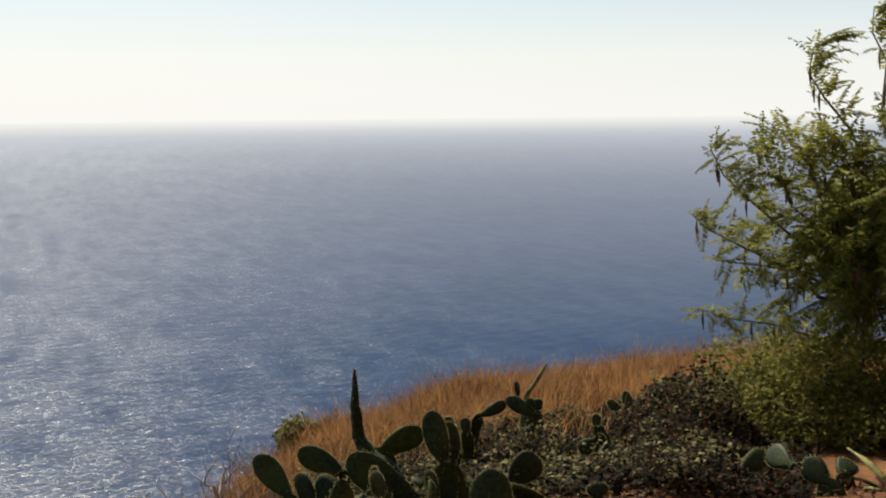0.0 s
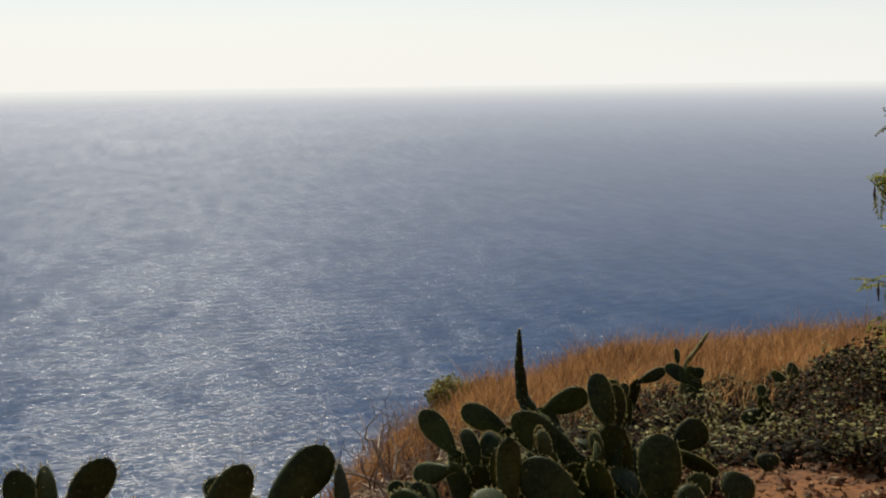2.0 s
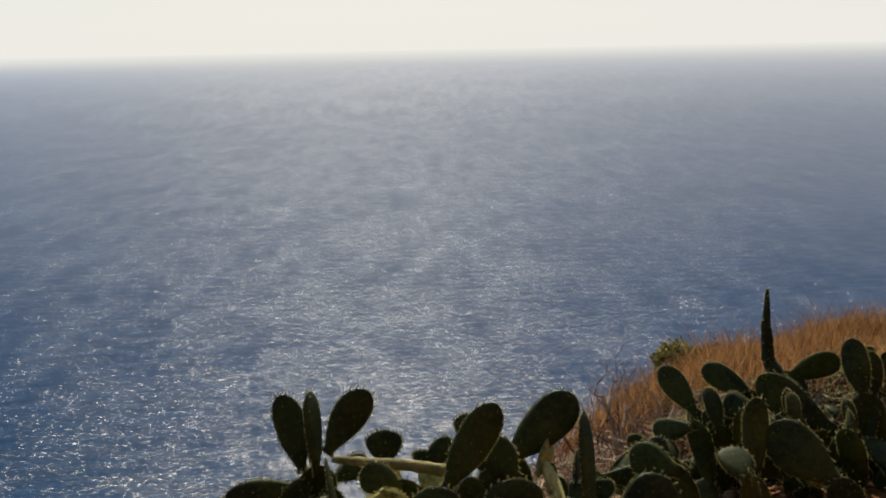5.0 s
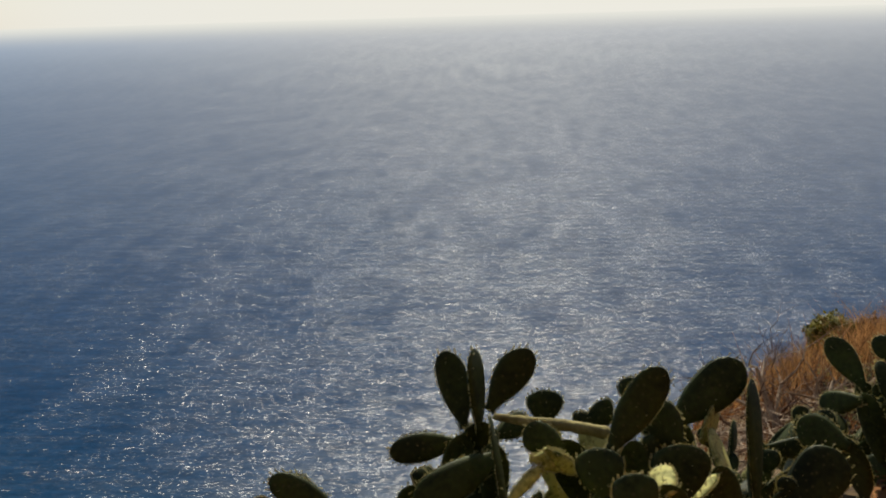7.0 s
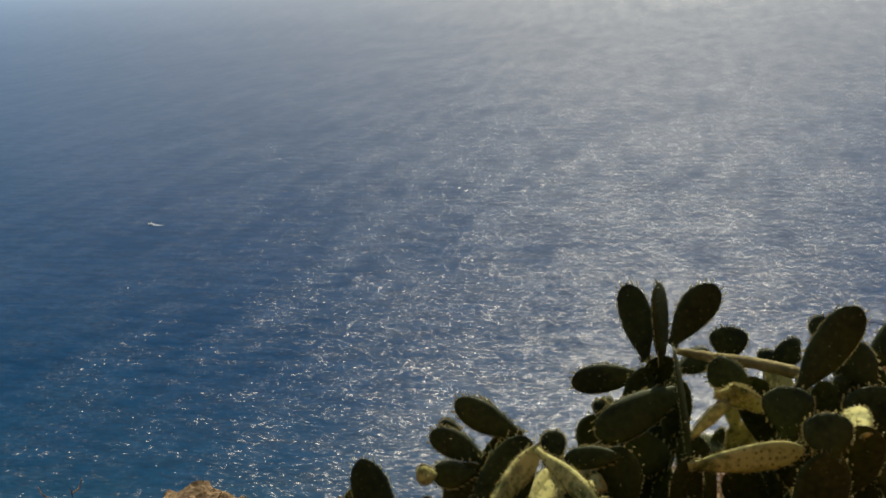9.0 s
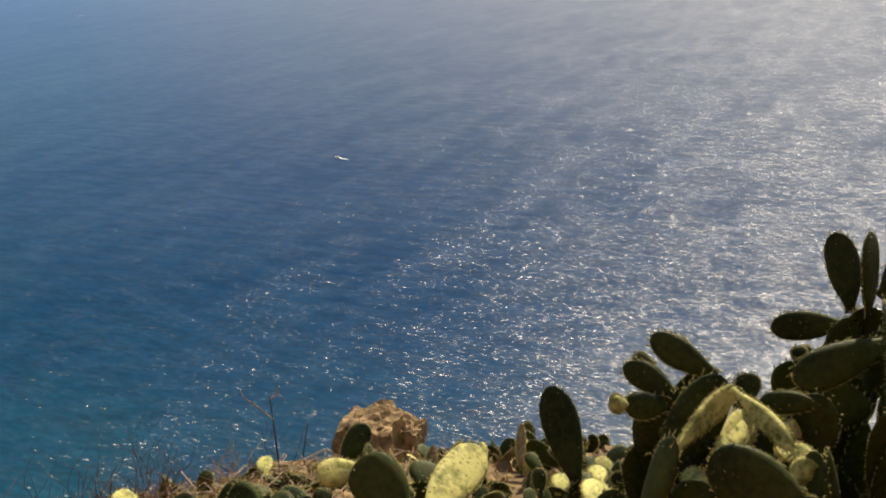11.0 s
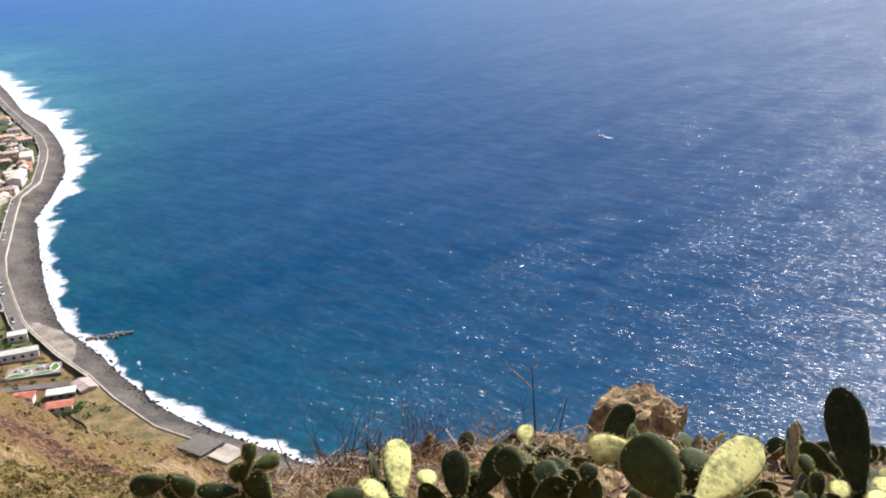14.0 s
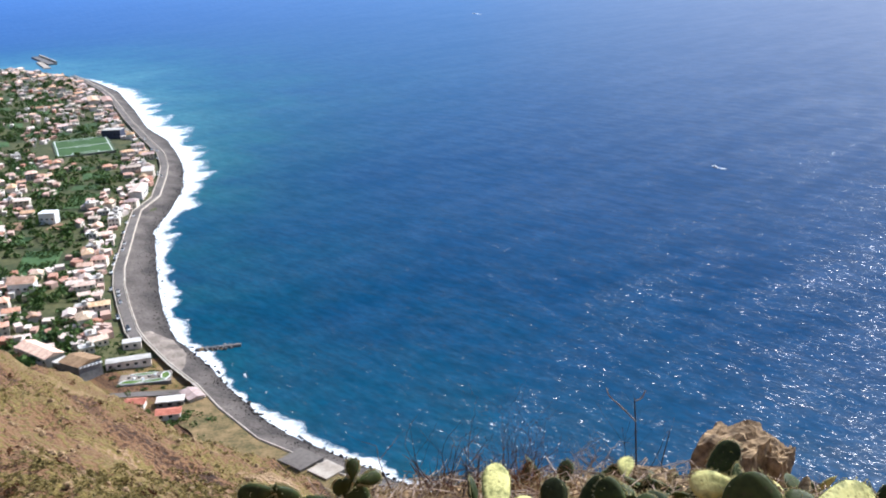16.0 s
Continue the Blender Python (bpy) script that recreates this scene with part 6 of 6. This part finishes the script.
def stones(name, count, head_range, r_range, label, seed, size):
    prng = random.Random(seed)
    v, f = [], []
    for n in range(count):
        h, r = radians(prng.uniform(*head_range)), prng.uniform(*r_range)
        x, y, s = r * math.sin(h), r * math.cos(h), size * prng.uniform(0.3, 1.2)
        z = height(x, y) - 0.25 * s
        o = len(v)
        for zz, k in ((0, 1.0), (0.5, 1.0), (0.95, 0.5)):
            for i in range(7):
                a = i * 2 * math.pi / 7 + prng.uniform(-0.3, 0.3)
                q = s * k * prng.uniform(0.65, 1.15)
                v.append((x + q * math.cos(a), y + q * math.sin(a), z + zz * s * prng.uniform(0.8, 1.2)))
        for k in range(2):
            for i in range(7):
                f.append((o + 7 * k + i, o + 7 * k + (i + 1) % 7, o + 7 * k + 7 + (i + 1) % 7, o + 7 * k + 7 + i))
        f.append(tuple(range(o + 14, o + 21)))
    return tagged(piece(name, v, f, ROCK), label, "stones", kind="stuff")


stones("loose_stones", 420, (-48, 4), (3.2, 6.0), "loose brown stones on the cliff edge", 71, 0.07)
stones("loose_stones", 160, (26, 60), (3.2, 5.2), "small stones on the bare red soil", 72, 0.03)

# ---- dry grass, vines, bushes ----
def polar(head, r):
    return r * math.sin(radians(head)), r * math.cos(radians(head))


def grass_field(name, count, head_range, r_range, h_range, label, seed, density, mat=GRASS, width=0.0036):
    prng = np.random.RandomState(seed)
    h = prng.uniform(*head_range, count)
    r = np.sqrt(prng.uniform(r_range[0] ** 2, r_range[1] ** 2, count))
    keep = prng.random_sample(count) < density(h, r)
    h, r = np.radians(h[keep]), r[keep]
    x, y = r * np.sin(h), r * np.cos(h)
    z = land(x, y)
    n = len(x)
    tuft = np.array([noise.noise(Vector((px * 1.7, py * 1.7, 1.3))) for px, py in zip(x, y)])
    tall = prng.uniform(*h_range, n) * (0.75 + 0.5 * prng.random_sample(n) ** 3) * (1 + 0.55 * tuft)
    a = prng.uniform(0, 2 * np.pi, n)
    lean = np.stack([prng.normal(0.14, 0.45, n), prng.normal(-0.08, 0.45, n)], -1) * tall[:, None]
    wx, wy = np.cos(a) * width * prng.uniform(0.5, 1.2, n), np.sin(a) * width * prng.uniform(0.5, 1.2, n)
    v = np.zeros((n, 5, 3))
    v[:, 0] = np.stack([x - wx, y - wy, z - 0.03], -1)
    v[:, 1] = np.stack([x + wx, y + wy, z - 0.03], -1)
    v[:, 2] = np.stack([x + wx * 0.8 + lean[:, 0] * 0.4, y + wy * 0.8 + lean[:, 1] * 0.4, z + tall * 0.6], -1)
    v[:, 3] = np.stack([x - wx * 0.8 + lean[:, 0] * 0.4, y - wy * 0.8 + lean[:, 1] * 0.4, z + tall * 0.6], -1)
    v[:, 4] = np.stack([x + lean[:, 0], y + lean[:, 1], z + tall], -1)
    o = np.arange(n) * 5
    f = [(i, i + 1, i + 2, i + 3) for i in o] + [(i + 3, i + 2, i + 4) for i in o]
    ob = piece(name, v.reshape(-1, 3).tolist(), f, mat)
    return tagged(ob, label, "grass", kind="stuff")


grass_field("dry_grass", 150000, (18, 62), (6.3, 16.5), (0.20, 0.42), "tall dry russet grass covering the ridge", 3,
            lambda h, r: np.clip((h - 18) / 6, 0, 1) * np.where((h < 27) & (r < 9.5), 0.45, 1.0) * np.interp(r, (6.3, 7.4, 8.2, 16.5), (0.06, 0.2, 1, 0.8)))
grass_field("dry_grass", 15000, (6, 30), (4.6, 9.5), (0.05, 0.16), "sparse dry grass on the steep cliff edge", 4, lambda h, r: np.clip((h - 6) / 10, 0.1, 1) * np.where((h > 19) & (h < 25) & (r < 7), 0.25, 0.8), RUST_LEAF)
grass_field("dry_grass", 7000, (-48, -14), (3.3, 6.3), (0.04, 0.15), "short dry grass between stones and cacti", 5, lambda h, r: 0.6 + 0 * h, STRAW, 0.003)


def leaf_mass(name, count, place, size, mat, label, category, seed, droop=0.2):
    """Pointed leaves with a fold, scattered by place(prng) -> point."""
    prng = random.Random(seed)
    v, f = [], []
    for n in range(count):
        c = place(prng)
        if c is None:
            continue
        s = size * prng.uniform(0.5, 1.3)
        u = Vector((prng.gauss(0, 1), prng.gauss(0, 1), prng.gauss(-droop, 0.5))).normalized()
        w = u.cross(Vector((prng.gauss(0, 0.4), prng.gauss(0, 0.4), 1))).normalized()
        k = u.cross(w) * s * 0.12
        o = len(v)
        c = Vector(c)
        v += [tuple(c), tuple(c + u * s * 0.45 + w * s * 0.36 + k), tuple(c + u * s), tuple(c + u * s * 0.45 - w * s * 0.36 + k), tuple(c + u * s * 0.5)]
        f += [(o, o + 1, o + 4), (o + 1, o + 2, o + 4), (o + 2, o + 3, o + 4), (o + 3, o, o + 4)]
    return tagged(piece(name, v, f, mat), label, category, kind="stuff")


zone_cache = {}


def quick_height(x, y):
    key = (round(x * 5), round(y * 5))
    if key not in zone_cache:
        zone_cache[key] = height(x, y)
    return zone_cache[key]


def thicket_top(h, r):
    x, y = polar(h, r)
    crown = float(np.interp(h, (25, 28, 32, 36, 42, 45, 47.5, 50, 52, 60), (0.05, 0.13, 0.20, 0.24, 0.22, 0.24, 0.36, 0.40, 0.22, 0.08)))
    crown *= float(np.interp(r, (4.0, 4.4, 5.2, 6.2, 7.0, 8.0), (0.2, 0.25, 0.45, 0.9, 0.85, 0.25)))
    return max(0.02, min(1.3 * crown, crown * (1 + 1.9 * wob(x * 1.3, y * 1.3, 2.0) + 1.0 * wob(x * 3.1, y * 3.1, 4.0))))


def in_thicket(prng):
    h, r = prng.uniform(25, 55), prng.uniform(4.0, 8.0)
    if h > 42 and r < 4.55:
        return None
    x, y = polar(h, r)
    return x, y, quick_height(x, y) + thicket_top(h, r) * prng.random() ** 0.7


sprig_rng = random.Random(91)
sprigs = []
while len(sprigs) < 330:
    h, r = sprig_rng.uniform(25, 50.5), sprig_rng.uniform(4.4, 8.0)
    if h > 42 and r < 4.55:
        continue
    x, y = polar(h, r)
    sprigs.append((x, y, quick_height(x, y) + thicket_top(h, r) * sprig_rng.uniform(0.6, 1.0)))


def in_sprig(prng):
    x, y, z = prng.choice(sprigs)
    return x + prng.gauss(0, 0.05), y + prng.gauss(0, 0.05), z + prng.gauss(0.0, 0.06)


leaf_mass("vine_thicket", 72000, in_thicket, 0.031, VINE_SHADED, "tangled vines with small leaves coloured dark as deep shade", "vines", 51)
leaf_mass("vine_sprigs", 9500, in_sprig, 0.030, VINE_LIT, "sprigs of small olive leaves coloured as if sunlit over the thicket", "vines", 57)
leaf_mass("dry_vines", 26000, in_thicket, 0.028, DRY_VINE, "withered reddish vines woven through the thicket", "vines", 52)


def on_soil(prng):
    h, r = prng.uniform(28, 62), prng.uniform(3.6, 5.2)
    x, y = polar(h, r)
    return x, y, quick_height(x, y) + prng.uniform(0.0, 0.05)


leaf_mass("fallen_leaves", 3200, on_soil, 0.035, DRY_VINE, "dry fallen leaves scattered over the red soil", "leaves", 53)


def ball(cx, cy, cz, rx, rz):
    def place(prng):
        d = Vector((prng.gauss(0, 1), prng.gauss(0, 1), prng.gauss(0, 1))).normalized() * (0.55 + 0.45 * prng.random())
        lump = 1 + 0.35 * noise.noise(d * 2.2 + Vector((cx, cy, 0)))
        return cx + d.x * rx * lump, cy + d.y * rx * lump, cz + d.z * rz * lump
    return place


leaf_mass("green_bush", 7500, ball(4.66, 9.77, -1.76, 0.25, 0.25), 0.042, YELLOW_LEAF, "rounded yellow-green bush on the edge of the ridge", "bush", 54)
leaf_mass("brown_bush", 6500, ball(5.03, 9.64, -1.79, 0.32, 0.24), 0.042, DRY_VINE, "withered brown bush beside the green one", "bush", 55)
leaf_mass("low_shrub", 15000, ball(5.80, 4.0, -0.04, 0.85, 0.36), 0.036, SHRUB_LEAF, "leafy green undergrowth beneath the small tree", "bush", 56)


leaf_mass("low_shrub", 9000, ball(5.30, 3.75, -0.10, 0.55, 0.28), 0.034, SHRUB_LEAF, "olive undergrowth hanging over the bare soil", "bush", 58)


def agave(x, y, count, size, label, seed):
    """A rosette of long pointed channelled leaves."""
    prng = random.Random(seed)
    z = height(x, y)
    root = empty("agave", (x, y, z), label, "agave")
    for k in range(count):
        a, up, ln = 2 * math.pi * k / count + prng.uniform(-0.3, 0.3), prng.uniform(0.35, 1.1), size * prng.uniform(0.7, 1.15)
        d, side = Vector((math.cos(a), math.sin(a), 0)), Vector((-math.sin(a), math.cos(a), 0))
        v, f = [], []
        for i in range(8):
            u = i / 7
            c = d * (0.03 + ln * u * math.cos(up * (1 - 0.5 * u))) + Vector((0, 0, ln * u * math.sin(up) * (1 - 0.35 * u)))
            w = 0.05 * size / 0.4 * (0.75 + 0.9 * u - 1.62 * u * u)
            v += [tuple(c - side * w + Vector((0, 0, 0.3 * w))), tuple(c - Vector((0, 0, 0.012 * (1 - u)))), tuple(c + side * w + Vector((0, 0, 0.3 * w))), tuple(c + Vector((0, 0, 0.006)))]
        for i in range(7):
            for j in range(4):
                f.append((4 * i + j, 4 * i + (j + 1) % 4, 4 * i + 4 + (j + 1) % 4, 4 * i + 4 + j))
        piece("leaf_blade", v, f, CACTUS_PALE_LIT if k % 3 else CACTUS, root, "", True)
    return root


agave(4.34, 2.62, 8, 0.26, "yellow-green agave at the edge of the red soil", 81)


# ---- the feathery tree ----
def feather_tree(x, y, z):
    prng = random.Random(77)
    root = empty("tree", (x, y, z), "windswept small tree with feathery green leaves and brown pods", "tree")
    base = Vector((x, y, z))
    limbs, leaves_v, leaves_f, pods = [], [], [], []
    wind = Vector((0.62, -0.78, 0)) * 0.5

    def frond(p, d, ln):
        pts = [p]
        for k in range(5):
            d = (d + wind * 0.10 + Vector((0, 0, -0.10))).normalized()
            p = p + d * ln / 5
            pts.append(p)
        for k in range(1, 15):
            u = k / 14
            i = min(4, int(u * 5))
            q = pts[i].lerp(pts[i + 1], u * 5 - i)
            along = (pts[i + 1] - pts[i]).normalized()
            out = along.cross(Vector((prng.gauss(0, 0.2), prng.gauss(0, 0.2), 1))).normalized()
            for s in (-1, 1):
                g = (out * s + along * 0.45 + wind * 0.9 + Vector((0, 0, -0.45))).normalized() * ln * 0.34 * (1 - 0.55 * abs(2 * u - 0.8)) * prng.uniform(0.7, 1.1)
                w = along * ln * 0.036
                o = len(leaves_v)
                leaves_v.extend([tuple(q - base), tuple(q + g * 0.5 + w - base), tuple(q + g - base), tuple(q + g * 0.5 - w - base)])
                leaves_f.append((o, o + 1, o + 2, o + 3))

    def branch(p, target, r, lvl, leafy):
        pts, rad = [p], [r]
        steps = 6
        for k in range(1, steps + 1):
            u = k / steps
            q = p.lerp(target, u) + Vector((0, 0, 0.10 * (target - p).length * math.sin(math.pi * u)))
            q += Vector((prng.gauss(0, 1), prng.gauss(0, 1), prng.gauss(0, 1))) * 0.03 * (target - p).length
            pts.append(q)
            rad.append(r * (1 - 0.75 * u))
        limbs.append(tube([tuple(q - base) for q in pts], rad, 5))
        for k in range(2 if lvl == 0 else 1, steps + 1):
            d = (pts[k] - pts[k - 1]).normalized()
            if lvl < 2:
                for _ in range(2 if lvl == 0 and k > 3 else 1):
                    side = Vector((prng.gauss(0, 1), prng.gauss(0, 1), prng.gauss(0.1, 0.8))).normalized()
                    branch(pts[k], pts[k] + (d * 0.7 + side * 0.8) * (0.36 if lvl == 0 else 0.2) * prng.uniform(0.6, 1.2), rad[k] * 0.55, lvl + 1, leafy)
            if lvl >= 1:
                for _ in range(2 if lvl == 2 else 1):
                    if prng.random() < leafy * (0.75 if k < 4 else 1.0):
                        side = Vector((prng.gauss(0, 1), prng.gauss(0, 1), prng.gauss(0.2, 0.7))).normalized()
                        frond(pts[k], (d * 0.8 + side * 0.7).normalized(), prng.uniform(0.16, 0.27))
                if prng.random() < 0.05:
                    a = pts[k]
                    pods.append(tube([tuple(a - base), tuple(a - base + Vector((0.005, 0, -0.05))), tuple(a - base + Vector((0.01, 0, -0.11)))], [0.002, 0.008, 0.003], 4))

    def whip(points, r):
        """A long bare shoot that carries fronds towards its tip."""
        pts = [Vector(q) for q in points]
        fine = []
        for i in range(len(pts) - 1):
            for k in range(6):
                fine.append(pts[i].lerp(pts[i + 1], k / 6))
        fine.append(pts[-1])
        limbs.append(tube([tuple(q - base) for q in fine], [r * (1 - 0.8 * i / len(fine)) for i in range(len(fine))], 5))
        for i in range(len(fine) * 2 // 5, len(fine)):
            d = (fine[i] - fine[i - 1]).normalized()
            for _ in range(2):
                frond(fine[i], (d * 0.6 + wind * 1.2 + Vector((prng.gauss(0, 0.35), prng.gauss(0, 0.35), prng.gauss(0.0, 0.3)))).normalized(), prng.uniform(0.15, 0.23))
        for _ in range(3):
            a = fine[prng.randrange(len(fine) // 2, len(fine))]
            pods.append(tube([tuple(a - base), tuple(a - base + Vector((0.0, 0, -0.06))), tuple(a - base + Vector((0.01, 0, -0.13)))], [0.002, 0.009, 0.003], 4))

    trunk_pts = [Vector((x, y, z - 0.1)), Vector((x - 0.03, y + 0.02, z + 0.3)), Vector((x - 0.1, y + 0.05, z + 0.65))]
    tv, tf = tube([tuple(q - base) for q in trunk_pts], [0.075, 0.06, 0.05], 9)
    piece("trunk", tv, tf, BARK, root, "", True)
    top = trunk_pts[-1]
    for a, up, ln in ((-150, 0.45, 1.0), (-130, 0.9, 1.1), (170, 0.6, 0.8), (120, 0.7, 0.8), (90, 0.5, 1.0), (60, 0.9, 1.2), (20, 0.6, 1.2), (-20, 0.7, 1.2), (-60, 0.5, 1.2), (-100, 0.6, 1.1), (0, 1.4, 1.3), (150, 1.3, 0.9), (-170, 1.2, 0.9), (-140, 1.6, 0.9)):
        w = radians(a)
        ln *= 0.85
        branch(top, top + Vector((math.cos(w) * ln, math.sin(w) * ln, up * 0.42 - 0.05)), 0.026, 0, 0.36)
    # long shoots combed by the wind
    whip([top, (5.85, 4.08, 0.67), (5.58, 4.28, 0.94), (5.39, 4.38, 1.12), (5.21, 4.45, 1.29), (5.09, 4.45, 1.46)], 0.013)
    whip([top, (5.90, 4.02, 0.52), (5.62, 4.24, 0.68), (5.37, 4.40, 0.82), (5.15, 4.52, 0.95), (5.02, 4.53, 1.05)], 0.013)
    whip([top, (5.89, 4.02, 0.60), (5.64, 4.17, 0.67), (5.38, 4.30, 0.72), (5.12, 4.42, 0.76)], 0.011)
    whip([top, (5.80, 4.14, 0.22), (5.54, 4.29, 0.32), (5.27, 4.43, 0.37), (5.05, 4.49, 0.45)], 0.010)
    whip([top, (5.96, 3.93, 1.21), (5.83, 3.99, 1.56), (5.68, 4.08, 1.76), (5.56, 4.11, 1.91), (5.52, 4.05, 2.06), (5.52, 3.94, 2.13)], 0.012)
    whip([top, (6.05, 3.80, 1.21), (5.91, 3.84, 1.67), (5.85, 3.78, 1.97), (5.73, 3.80, 2.13), (5.66, 3.75, 2.27)], 0.012)
    # the body of the crown: four leafy limbs
    for path in ([(5.85, 4.08, 0.67), (5.59, 4.23, 1.10), (5.42, 4.29, 1.32)], [(5.93, 3.97, 0.67), (5.69, 4.10, 1.15), (5.54, 4.13, 1.45)],
                 [(6.00, 3.86, 0.79), (5.81, 3.94, 1.15), (5.70, 3.93, 1.38)], [(5.98, 3.90, 0.39), (5.73, 4.05, 0.50), (5.50, 4.20, 0.58)], [(6.1, 3.7, 0.9), (5.95, 3.75, 1.25), (5.85, 3.7, 1.5)]):
        branch(top, Vector(path[0]), 0.026, 2, 0.2)
        for p, q in zip(path, path[1:]):
            branch(Vector(p), Vector(q), 0.016, 1, 0.55)
    lv, lf = joined(limbs)
    piece("branchwork", lv, lf, BARK, root, "thin grey-brown branches")
    piece("crown", leaves_v, leaves_f, TREE_LEAF, root, "feathery drooping green leaves")
    pv, pf = joined(pods)
    tagged(piece("seed_pod_mass", pv, pf, POD, root, "small brown hanging seed pods"), kind="stuff")
    return len(leaves_f)


feather_tree(6.55, 3.55, height(6.55, 3.55))
